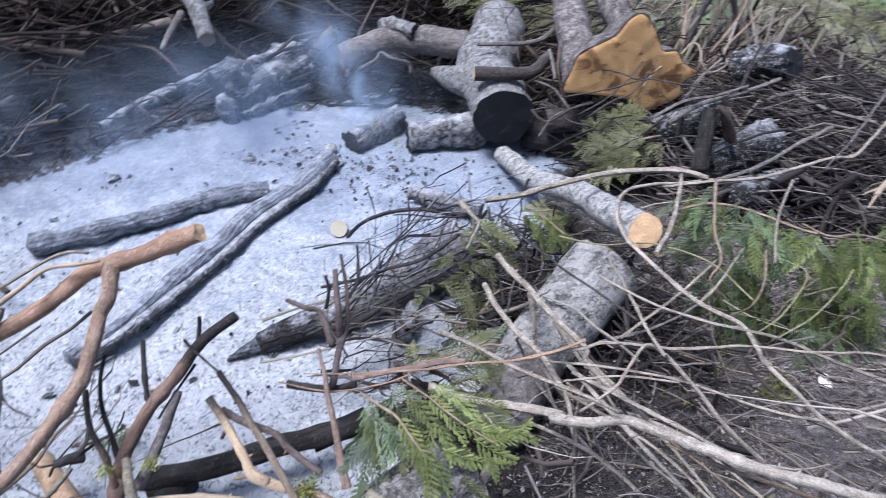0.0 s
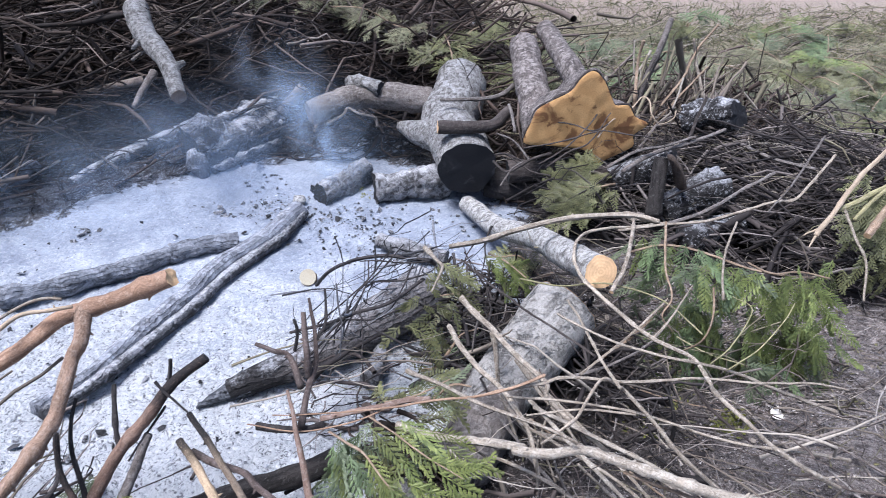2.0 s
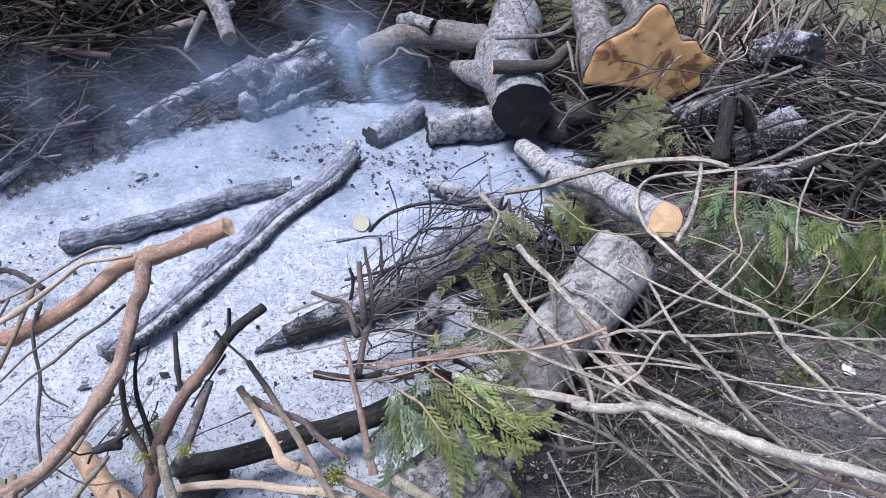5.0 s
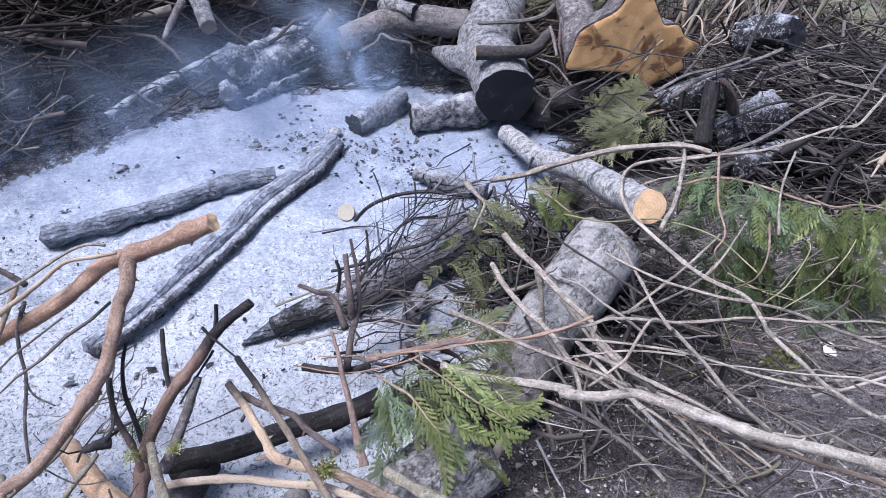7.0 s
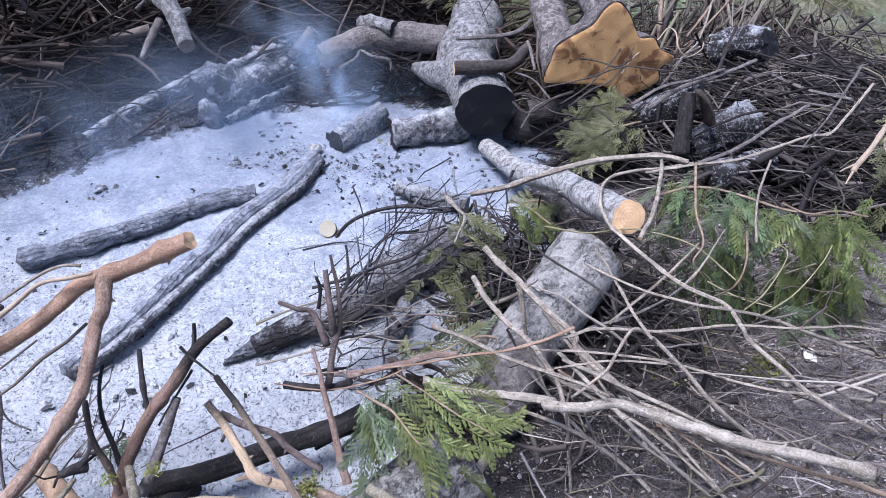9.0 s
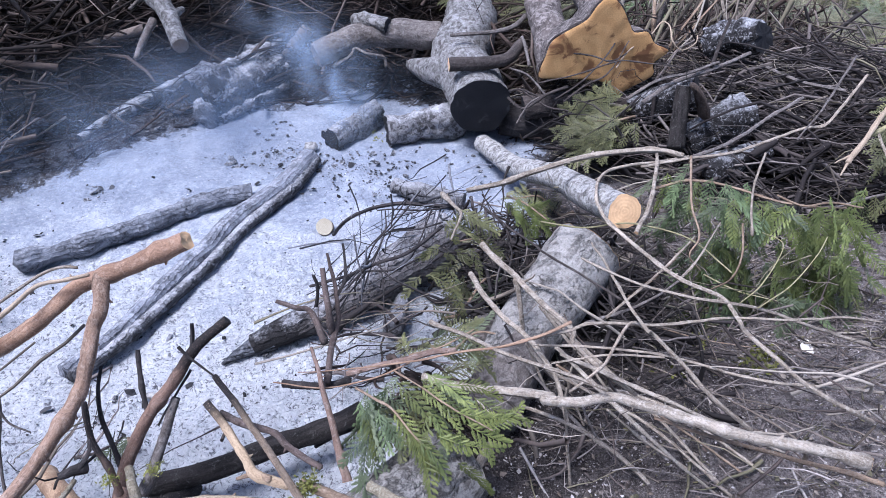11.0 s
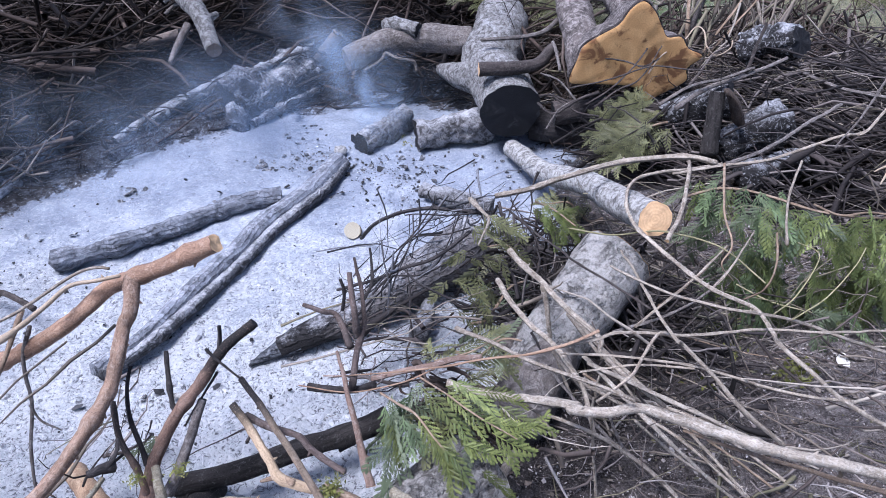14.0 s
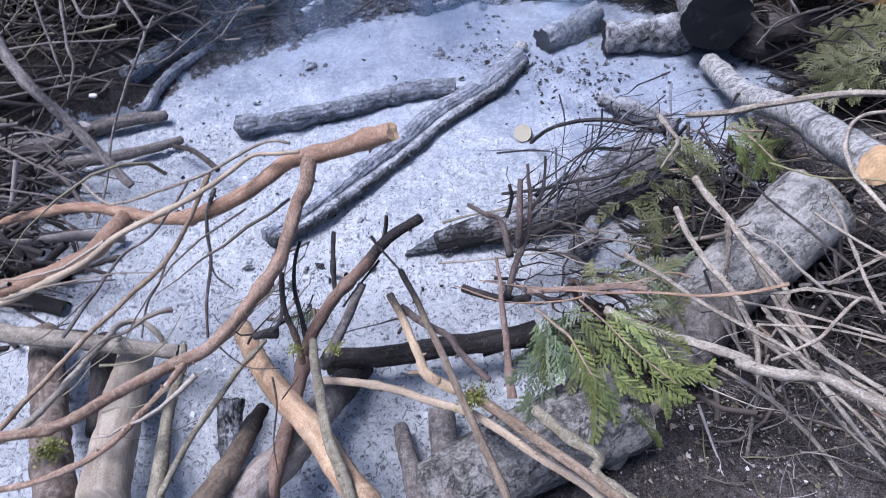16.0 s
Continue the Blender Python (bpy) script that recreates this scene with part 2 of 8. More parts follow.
CHAR_DUSTED = bark("char_dusted", (0.065, 0.07, 0.083), (0.22, 0.236, 0.275), (0.36, 0.385, 0.44), 0.47, 60, 9, cracks=58, ash=0.06, bump=0.7, depth=0.007, patches=24, ragged=0.66, pore=0.3)
CHAR_CUT = sawn("char_cut", (0.02, 0.02, 0.022), (0.01, 0.01, 0.011), (0.055, 0.054, 0.058), 40, 0.42)
PALE_CUT = sawn("pale_cut", (0.74, 0.5, 0.28), (0.58, 0.36, 0.19), (0.36, 0.21, 0.115), 30, 0.4)
SLICE_CUT = sawn("slice_cut", (0.4, 0.37, 0.29), (0.26, 0.22, 0.15), (0.14, 0.11, 0.07), 60, 0.4)
CHIP_WOOD = sawn("chip_wood", (0.74, 0.71, 0.65), (0.64, 0.6, 0.53), (0.42, 0.38, 0.32), 30, 0.4)
BROWN_CUT = sawn("brown_cut", (0.2, 0.16, 0.135), (0.11, 0.085, 0.07), (0.05, 0.04, 0.034), 45, 0.4)
GREY_CUT = sawn("grey_cut", (0.34, 0.32, 0.3), (0.26, 0.245, 0.225), (0.2, 0.185, 0.17), 50, 0.4)
ORANGE_CUT = sawn("orange_cut", (0.62, 0.37, 0.155), (0.48, 0.265, 0.1), (0.14, 0.06, 0.028), 5, 0.49)


def islands(name, colors, rough=0.8, bump=0.4, scale=120):
    """Loose small pieces, each of its own colour."""
    n = Nodes(name, rough)
    r = n.random(True)
    ramp = n.tree.nodes.new("ShaderNodeValToRGB")
    ramp.color_ramp.interpolation = "CONSTANT"
    for i, c in enumerate(colors):
        e = ramp.color_ramp.elements[i] if i < 2 else ramp.color_ramp.elements.new(i / len(colors))
        e.position, e.color = i / len(colors), (*c, 1)
    n.link(r, ramp.inputs[0])
    g = n.noise(n.vec("Object"), scale, 5, 0.6)
    color = n.mix(n.span(g, 0.3, 0.75, 0.0, 0.5), ramp.outputs[0], tuple(0.5 * x for x in colors[0]))
    return n.done(color, g, bump, 0.004)


BRUSH = islands("brush", [(0.055, 0.038, 0.03), (0.019, 0.013, 0.0105), (0.085, 0.062, 0.051), (0.01, 0.0075, 0.007), (0.13, 0.102, 0.088), (0.03, 0.021, 0.016), (0.2, 0.165, 0.145), (0.015, 0.0105, 0.009)])
BRUSH_GREY = islands("brush_grey", [(0.09, 0.072, 0.064), (0.03, 0.024, 0.022), (0.16, 0.135, 0.12), (0.085, 0.066, 0.058), (0.24, 0.21, 0.19), (0.015, 0.012, 0.011), (0.05, 0.04, 0.036)])
BRUSH_DARK = islands("brush_dark", [(0.07, 0.058, 0.055), (0.02, 0.017, 0.017), (0.14, 0.12, 0.112), (0.05, 0.041, 0.039), (0.23, 0.2, 0.185), (0.01, 0.009, 0.009), (0.032, 0.027, 0.026)])
# darker twig tones, with shade painted in: heap front, behind the front log
BRUSH_SHADED = islands("brush_shaded", [(0.028, 0.019, 0.015), (0.012, 0.0085, 0.0075), (0.045, 0.031, 0.025), (0.018, 0.0125, 0.0105), (0.07, 0.052, 0.044), (0.009, 0.0065, 0.006)])
# black twigs: burnt at the ash edge, painted shade deep in piles and hollows
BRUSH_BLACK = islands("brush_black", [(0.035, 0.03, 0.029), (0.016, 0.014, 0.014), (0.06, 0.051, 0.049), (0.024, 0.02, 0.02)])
BRUSH_PALE = islands("brush_pale", [(0.22, 0.185, 0.15), (0.36, 0.32, 0.27), (0.12, 0.1, 0.08), (0.2, 0.18, 0.12), (0.07, 0.06, 0.05)])
FLAKES = islands("ash_flakes", [(0.62, 0.65, 0.7), (0.54, 0.57, 0.625), (0.68, 0.7, 0.74), (0.42, 0.45, 0.5), (0.64, 0.67, 0.72), (0.24, 0.255, 0.29), (0.74, 0.76, 0.79), (0.3, 0.32, 0.36)], 0.95)
COALS = islands("coals", [(0.03, 0.03, 0.033), (0.015, 0.015, 0.016), (0.07, 0.07, 0.076), (0.22, 0.225, 0.245), (0.04, 0.04, 0.044)], 0.9)
LITTER = islands("litter", [(0.19, 0.162, 0.15), (0.1, 0.082, 0.073), (0.3, 0.27, 0.25), (0.06, 0.05, 0.044), (0.36, 0.33, 0.31), (0.13, 0.112, 0.09), (0.13, 0.12, 0.07), (0.23, 0.2, 0.185)], 0.9)

CRUMBS = islands("crumbs", [(0.1, 0.088, 0.084), (0.27, 0.245, 0.24), (0.05, 0.044, 0.042), (0.42, 0.395, 0.385), (0.16, 0.138, 0.124), (0.07, 0.06, 0.056), (0.2, 0.18, 0.17), (0.5, 0.475, 0.465)], 0.9)
LEAVES = islands("leaves", [(0.12, 0.095, 0.075), (0.06, 0.048, 0.04), (0.2, 0.165, 0.135), (0.09, 0.085, 0.05), (0.035, 0.029, 0.026), (0.28, 0.24, 0.2), (0.14, 0.13, 0.06), (0.08, 0.06, 0.05)], 0.7)


def leaf_material(name, colors):
    """Scale leaves: each leaflet a tone of its own, each spray a little apart from the next."""
    n = Nodes(name, 0.5)
    p = n.vec("Object")
    color = n.mix(n.span(n.noise(p, 14, 2), 0.35, 0.65), colors[0], colors[1])
    color = n.mix(n.span(n.noise(p, 40, 3), 0.4, 0.75, 0.0, 0.7), color, colors[2])
    color = n.mix(n.span(n.random(True), 0.0, 1.0, 0.0, 0.3), color, colors[2])
    vary = n.span(n.random(), 0, 1, 0.55, 1.3)
    color = n.mix(1.0, color, n.mix(vary, (0, 0, 0), (1, 1, 1)), "MULTIPLY")
    return n.done(color)


CEDAR = leaf_material("cedar", ((0.135, 0.17, 0.055), (0.225, 0.26, 0.08), (0.05, 0.068, 0.026)))
CEDAR_FRESH = leaf_material("cedar_fresh", ((0.165, 0.195, 0.06), (0.255, 0.285, 0.085), (0.07, 0.088, 0.03)))
CEDAR_DEEP = leaf_material("cedar_deep", ((0.115, 0.165, 0.075), (0.2, 0.26, 0.12), (0.045, 0.066, 0.034)))
CEDAR_YELLOW = leaf_material("cedar_yellow", ((0.14, 0.145, 0.065), (0.21, 0.21, 0.095), (0.06, 0.066, 0.032)))
CEDAR_DRY = leaf_material("cedar_dry", ((0.17, 0.17, 0.1), (0.27, 0.26, 0.16), (0.08, 0.085, 0.05)))
CEDAR_OLD = leaf_material("cedar_old", ((0.1, 0.125, 0.07), (0.17, 0.2, 0.12), (0.05, 0.065, 0.035)))
LEAF = leaf_material("leaf", ((0.17, 0.18, 0.045), (0.27, 0.27, 0.07), (0.09, 0.095, 0.03)))


def ground_material():
    n = Nodes("ground", 0.95)
    p = n.vec("Object")
    x, y = n.axis(p, 0), n.axis(p, 1)
    a = n.math("DIVIDE", n.math("SUBTRACT", n.math("ADD", x, 0.85), n.math("MULTIPLY", n.math("SUBTRACT", y, 2.1), 0.36)), 1.28)
    b = n.math("DIVIDE", n.math("SUBTRACT", y, 1.92), 1.72)
    far = n.math("SQRT", n.math("ADD", n.math("MULTIPLY", a, a), n.math("MULTIPLY", b, b)))
    wob = n.noise(p, 2.2, 6, 0.65)
    edge = n.math("ADD", far, n.math("MULTIPLY", n.math("SUBTRACT", wob, 0.5), 0.5))
    # ash: a smooth bed at the back, crumbs and flakes towards the front
    fine, mid, broad = n.noise(p, 210, 6, 0.75), n.noise(p, 42, 6, 0.65), n.noise(p, 5, 5, 0.6)
    # this mask also paints in shade and smoke haze: back ash darker, bluer
    crumbly_lit = n.span(n.math("ADD", n.math("MULTIPLY", y, -1.0), n.math("MULTIPLY", broad, 1.6)), -1.95, -0.55)
    ash = n.mix(n.span(broad, 0.3, 0.7), n.mix(crumbly_lit, (0.2, 0.232, 0.295), (0.62, 0.65, 0.69)), n.mix(crumbly_lit, (0.3, 0.338, 0.41), (0.73, 0.75, 0.775)))
    ash = n.mix(n.span(mid, 0.42, 0.62, 0.0, 0.35), ash, n.mix(crumbly_lit, (0.38, 0.42, 0.495), (0.78, 0.795, 0.82)))
    patchy = n.noise(p, 24, 6, 0.66, 0.8)
    ash = n.mix(n.math("MULTIPLY", n.span(patchy, 0.52, 0.66), n.span(crumbly_lit, 0.0, 1.0, 0.4, 0.34)), ash, (0.24, 0.262, 0.31))
    crumbs = n.noise(p, 44, 6, 0.68, 2.0)
    ash = n.mix(n.math("MULTIPLY", n.span(crumbs, 0.445, 0.405), n.span(crumbly_lit, 0.0, 1.0, 0.35, 0.9)), ash, (0.15, 0.155, 0.175))
    ash = n.mix(n.math("MULTIPLY", n.span(crumbs, 0.53, 0.58), n.span(crumbly_lit, 0.0, 1.0, 0.15, 0.8)), ash, (0.84, 0.85, 0.87))
    specks = n.noise(p, 75, 5, 0.8, 0.5)
    ash = n.mix(n.span(specks, 0.635, 0.655, 0.0, 0.9), ash, (0.07, 0.072, 0.083))
    ash = n.mix(n.span(fine, 0.56, 0.66, 0.0, 0.4), ash, (0.26, 0.28, 0.33))
    # soil with chips
    # low end of this mask also darkens soil for shade under the branches
    trod_lit = n.span(n.math("ADD", far, n.math("MULTIPLY", n.math("SUBTRACT", n.noise(p, 1.3, 5, 0.6), 0.5), 1.4)), 1.2, 1.75)
    soil = n.mix(n.span(n.math("ADD", n.math("MULTIPLY", mid, 0.4), n.math("MULTIPLY", fine, 0.6)), 0.4, 0.6), n.mix(trod_lit, (0.018, 0.015, 0.0145), (0.085, 0.07, 0.066)), n.mix(trod_lit, (0.09, 0.077, 0.073), (0.37, 0.33, 0.315)))
    soil = n.mix(n.math("MULTIPLY", n.span(fine, 0.54, 0.66), n.span(trod_lit, 0.0, 1.0, 0.35, 0.85)), soil, (0.5, 0.465, 0.45))
    soil = n.mix(n.span(n.noise(p, 19, 6, 0.7), 0.52, 0.66, 0.0, 0.75), soil, (0.05, 0.042, 0.039))
    soil = n.mix(n.span(broad, 0.48, 0.68, 0.0, 0.35), soil, (0.06, 0.052, 0.049))
    # dry grass and bare path further off
    grass = n.mix(n.span(mid, 0.3, 0.7), (0.1, 0.095, 0.06), (0.26, 0.23, 0.16))
    path = n.mix(n.span(mid, 0.3, 0.7), (0.2, 0.16, 0.13), (0.32, 0.265, 0.225))
    out = n.math("ADD", y, n.math("MULTIPLY", wob, 2.0))
    dist = n.mix(n.span(out, 7.6, 8.6), grass, path)
    dist = n.mix(n.span(out, 11.5, 12.5), dist, grass)
    soil = n.mix(n.span(out, 5.4, 6.4), soil, dist)
    # sooty ash edge; its black also runs under the heap as painted shade
    ring = n.mix(n.span(n.noise(p, 30, 7, 0.75), 0.4, 0.66), (0.012, 0.011, 0.0125), (0.1, 0.1, 0.11))
    ring = n.mix(n.span(specks, 0.6, 0.63), ring, (0.4, 0.42, 0.46))
    soil = n.mix(n.math("MULTIPLY", n.span(edge, 1.5, 2.0, 1.0, 0.0), n.span(y, 2.2, 2.8)), soil, ring)
    ragged = n.math("ADD", edge, n.math("MULTIPLY", n.math("SUBTRACT", n.noise(p, 17, 7, 0.7, 0.8), 0.5), 0.34))
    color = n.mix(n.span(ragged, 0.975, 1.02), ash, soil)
    height = n.math("ADD", n.math("MULTIPLY", fine, 0.5), n.math("ADD", n.math("ADD", n.math("MULTIPLY", mid, 0.5), n.math("MULTIPLY", crumbs, n.span(crumbly_lit, 0.0, 1.0, 0.3, 2.2))), n.math("MULTIPLY", specks, -0.6)))
    return n.done(color, height, 1.0, 0.014)


GROUND = ground_material()

# ---- mesh writers ----
RNG = np.random.default_rng(7)


def mesh_of(name, verts, faces, material, uv=None, smooth=True):
    me = bpy.data.meshes.new(name)
    me.from_pydata(verts if isinstance(verts, list) else verts.tolist(), [], faces if isinstance(faces, list) else faces.tolist())
    if uv is not None:
        loops = np.empty(len(me.loops), dtype=np.int32)
        me.loops.foreach_get("vertex_index", loops)
        me.uv_layers.new(name="grain").data.foreach_set("uv", np.asarray(uv, dtype=np.float32)[loops].ravel())
    if smooth:
        me.polygons.foreach_set("use_smooth", [True] * len(me.polygons))
    me.materials.append(material)
    return me


def part(name, me, parent, label=""):
    ob = new(name, me)
    ob.parent = parent
    return tagged(ob, label)


def base(name, where):
    ob = new(name)
    ob.location, ob.empty_display_size = where, 0.05
    return ob


def smooth_path(points, step):
    """A curve through the bends of a stick, evenly stepped (Catmull-Rom)."""
    p = np.array(points, float)
    q = np.vstack([2 * p[0] - p[1], p, 2 * p[-1] - p[-2]])
    out = []
    for i in range(1, len(q) - 2):
        n = max(2, int(np.linalg.norm(q[i + 1] - q[i]) / step))
        for s in np.linspace(0, 1, n, endpoint=False):
            out.append(0.5 * (2 * q[i] + (q[i + 1] - q[i - 1]) * s + (2 * q[i - 1] - 5 * q[i] + 4 * q[i + 1] - q[i + 2]) * s * s
                              + (3 * q[i] - q[i - 1] - 3 * q[i + 1] + q[i + 2]) * s ** 3))
    return np.array(out + [p[-1]])


def frames_along(p):
    """Two directions square to the path at each of its points, without twist."""
    t = np.gradient(p, axis=0)
    t /= np.linalg.norm(t, axis=1)[:, None] + 1e-9
    up = np.array([0.0, 0, 1]) if abs(t[0, 2]) < 0.9 else np.array([1.0, 0, 0])
    n = np.cross(t[0], up)
    ns = []
    for d in t:
        n = n - d * (n @ d)
        n /= np.linalg.norm(n)
        ns.append(n)
    ns = np.array(ns)
    return t, ns, np.cross(ns, t)


def limb_mesh(name, points, r0, r1, material, origin, rough=0.05, squash=1.0, round0=False, round1=False, jag=(0, 0)):
    """A tapering, slightly lumpy and knotted length of wood along the bends given; returns the mesh and its end rings."""
    if max(r0, r1) < 0.013:
        r0, r1 = 0.86 * r0, 0.86 * r1
    thick = max(r0, r1)
    sides = 34 if thick > 0.06 else 26 if thick > 0.03 else 14 if thick > 0.018 else 9 if thick > 0.008 else 6
    p = smooth_path(points, max(0.006, min(0.55 * thick, 0.017)))
    seed = Vector(points[0]) * 13.7
    size = 1.3 / max(thick, 0.004)
    # hand-grown crookedness
    wander = np.array([noise.noise_vector(Vector(q) * (0.06 * size) + seed) for q in p]) * thick * (0.25 if thick > 0.02 else 0.45)
    run = np.r_[0, np.cumsum(np.linalg.norm(np.diff(p, axis=0), axis=1))]
    p = p + wander * np.clip(np.minimum(run, run[-1] - run) / (3 * thick), 0, 1)[:, None] ** 2
    t, n, b = frames_along(p)
    length = np.r_[0, np.cumsum(np.linalg.norm(np.diff(p, axis=0), axis=1))]
    radius = r0 + (r1 - r0) * length / length[-1]
    swell = np.array([1 + 0.9 * rough * 2 * noise.noise(Vector((s * 0.35 * size, 0, 0)) + seed) for s in length])
    knots = np.array([max(0.0, noise.noise(Vector((s * 21.0, 5.0, 0)) + seed) - 0.22) for s in length])
    radius = radius * swell * (1 + (0.8 * knots if thick < 0.03 else 0))
    angle = np.linspace(0, 2 * math.pi, sides + 1)
    verts, uv = [], []
    for i in range(len(p)):
        for a in angle:
            d = n[i] * math.cos(a) + b[i] * math.sin(a) * squash
            lump = 1 + rough * (1.6 * noise.noise(Vector(p[i] + d * radius[i]) * (0.75 * size) + seed) + 0.9 * noise.noise(Vector(p[i] + d * radius[i]) * (2.6 * size) + seed))
            if thick > 0.018:
                # ridges of the grain, and splits in burnt wood
                side = d * (9.0 if thick > 0.04 else 5.0)
                ridge = abs(noise.noise(Vector((side[0], side[1], side[2])) * 0.6 + Vector((length[i] * 2.6, 0, 0)) + seed))
                lump -= (0.10 * max(0.0, 0.22 - ridge) + 0.03 * noise.noise(Vector(side) * 1.7 + Vector((length[i] * 9, 0, 0)))) * min(2.2, rough / 0.05)
            push = 0.0
            for k, at, way in ((0, length[i], -1), (1, length[-1] - length[i], 1)):
                if jag[k] and at < 1.2 * thick:
                    push += way * jag[k] * thick * (0.75 * noise.noise(Vector(d) * 2.1 + seed * 1.7) + 0.5 * noise.noise(Vector(d) * 5.5 + seed)) * (1 - at / (1.2 * thick))
            verts.append(p[i] + d * radius[i] * lump + t[i] * push - origin)
            uv.append((a * radius[i], length[i]))
    m = sides + 1
    # the seam: first and last side share their shape
    for i in range(len(p)):
        verts[i * m + sides] = verts[i * m]
    faces = [(i * m + j, i * m + j + 1, (i + 1) * m + j + 1, (i + 1) * m + j) for i in range(len(p) - 1) for j in range(sides)]
    ends = [[verts[j] for j in range(sides)], [verts[(len(p) - 1) * m + j] for j in range(sides)]]
    for k, (ring, centre, way, r, done) in enumerate(((0, p[0], -t[0], radius[0], round0), (len(p) - 1, p[-1], t[-1], radius[-1], round1))):
        if done:
            c = len(verts)
            verts.append(centre + way * r * 0.5 - origin)
            uv.append((0, length[ring]))
            for j in range(sides):
                tri = (ring * m + j, ring * m + j + 1, c)
                faces.append(tri if k else tri[::-1])
    if 0.0035 < thick < 0.034:
        # spurs where twigs broke off
        r = random.Random(int(abs(points[0][0] + points[-1][1]) * 10000))
        for _ in range(int(length[-1] / (0.085 if thick < 0.012 else 0.16))):
            i = r.randrange(1, len(p) - 1)
            a = r.uniform(0, 6.28)
            d = n[i] * math.cos(a) + b[i] * math.sin(a)
            side = np.cross(t[i], d)
            foot, w = p[i] + d * radius[i] * 0.85 - origin, min(radius[i], 0.01) * r.uniform(0.25, 0.5)
            tip = foot + (d + t[i] * r.uniform(-0.2, 1.0)) * (min(radius[i], 0.007) * r.uniform(0.3, 1.2) + 0.002)
            k = len(verts)
            verts += [foot + t[i] * w * 1.5, foot + side * w, foot - t[i] * w * 1.5, foot - side * w, tip + t[i] * w * 0.4, tip + side * w * 0.4, tip - t[i] * w * 0.4, tip - side * w * 0.4]
            uv += [(a * radius[i], length[i])] * 8
            faces += [(k + j, k + (j + 1) % 4, k + 4 + (j + 1) % 4, k + 4 + j) for j in range(4)] + [(k + 4, k + 5, k + 6, k + 7)]
    return mesh_of(name, [tuple(v) for v in verts], faces, material, uv), ends, (t[0], t[-1])


def cut_mesh(name, ring, way, material):
    """A sawn face that closes the end ring, a little uneven, its rim just proud of the bark."""
    ring = np.array(ring)
    c = ring.mean(0)
    u = ring[0] - c
    u /= np.linalg.norm(u)
    w = np.cross(way, u)
    verts, uv, faces, k = [], [], [], len(ring)
    size = np.linalg.norm(ring - c, axis=1).mean()
    for f in (1.0, 0.86, 0.55, 0.2):
        for q in ring:
            v = c + (q - c) * f
            verts.append(v + way * size * (0.02 + (0.05 * noise.noise(Vector(v) * (2.2 / size)) if f < 1 else 0)))
            uv.append(((v - c) @ u, (v - c) @ w))
    for i in range(3):
        faces += [(i * k + j, i * k + (j + 1) % k, (i + 1) * k + (j + 1) % k, (i + 1) * k + j) for j in range(k)]
    faces.append(tuple(range(3 * k, 4 * k)))
    return mesh_of(name, [tuple(v) for v in verts], faces, material, uv)


def limb(part_name, points, r0, r1, material, end0, end1, parent, rough=0.05, squash=1.0):
    origin = np.array(parent.location)
    broken = [0.22 if end is CHAR_CUT and r < 0.085 else 0.45 if end is PALE_CUT and r < 0.03 else 0.12 if end is not None else 0.0 for end, r in ((end0, r0), (end1, r1))]
    me, ends, ways = limb_mesh(part_name, points, r0, r1, material, origin, rough, squash, end0 is None, end1 is None, broken)
    ob = part(part_name, me, parent)
    for ring, way, end in ((ends[0], -ways[0], end0), (ends[1], ways[1], end1)):
        if end is not None:
            part("cut_face", cut_mesh("cut_face", ring, way, end), ob)
    return ob


def log(name, label, points, r0, r1, material, end0=None, end1=None, rough=0.05, squash=1.0, category="log", group=""):
    """A single length of wood: its bark and its sawn or broken ends."""
    low = min(points, key=lambda q: q[2])
    thing = tagged(base(name, low), label, category, group)
    limb("bark", points, r0, r1, material, end0, end1, thing, rough, squash)
    return thing


def branch(name, label, foot, category="branch", group=""):
    """A branch, to which its stem and forks are added limb by limb."""
    return tagged(base(name, foot), label, category, group)


def fork(thing, part_name, points, r0, r1, material, end0=None, end1=None):
    limb(part_name, points, r0, r1, material, end0, end1, thing, 0.06)


def many_tubes(paths, radii, sides=5):
    """Verts and faces of many thin tubes at once. paths: twigs x points x 3."""
    count, k, _ = paths.shape
    t = np.gradient(paths, axis=1)
    t /= np.linalg.norm(t, axis=2)[..., None] + 1e-9
    up = np.where(np.abs(t[..., 2:3]) < 0.9, np.array([0.0, 0, 1]), np.array([1.0, 0, 0]))
    n = np.cross(t, up)
    n /= np.linalg.norm(n, axis=2)[..., None] + 1e-9
    b = np.cross(n, t)
    a = np.linspace(0, 2 * np.pi, sides, endpoint=False)
    rim = n[:, :, None] * np.cos(a)[:, None] + b[:, :, None] * np.sin(a)[:, None]
    verts = (paths[:, :, None] + rim * radii[:, :, None, None]).reshape(-1, 3)
    i, j, s = np.meshgrid(np.arange(count), np.arange(k - 1), np.arange(sides), indexing="ij")
    at = lambda r, c: ((i * k + r) * sides + c % sides).ravel()
    return verts, np.stack([at(j, s), at(j, s + 1), at(j + 1, s + 1), at(j + 1, s)], 1)


def crooked(count, start, way, length, points=7, bend=0.18, rng=RNG):
    """Crooked twig paths from their starts, ways and lengths."""
    s = np.linspace(0, 1, points)
    side = rng.normal(size=(count, 3)) * bend
    kink = rng.normal(size=(count, points, 3)) * bend * 0.16
    kink[:, 0] = 0
    line = start[:, None] + (way[:, None] * s[:, None] + side[:, None] * (s * (1 - s))[:, None] * 1.6 + np.cumsum(kink, 1) * 0.5) * length[:, None, None]
    return line


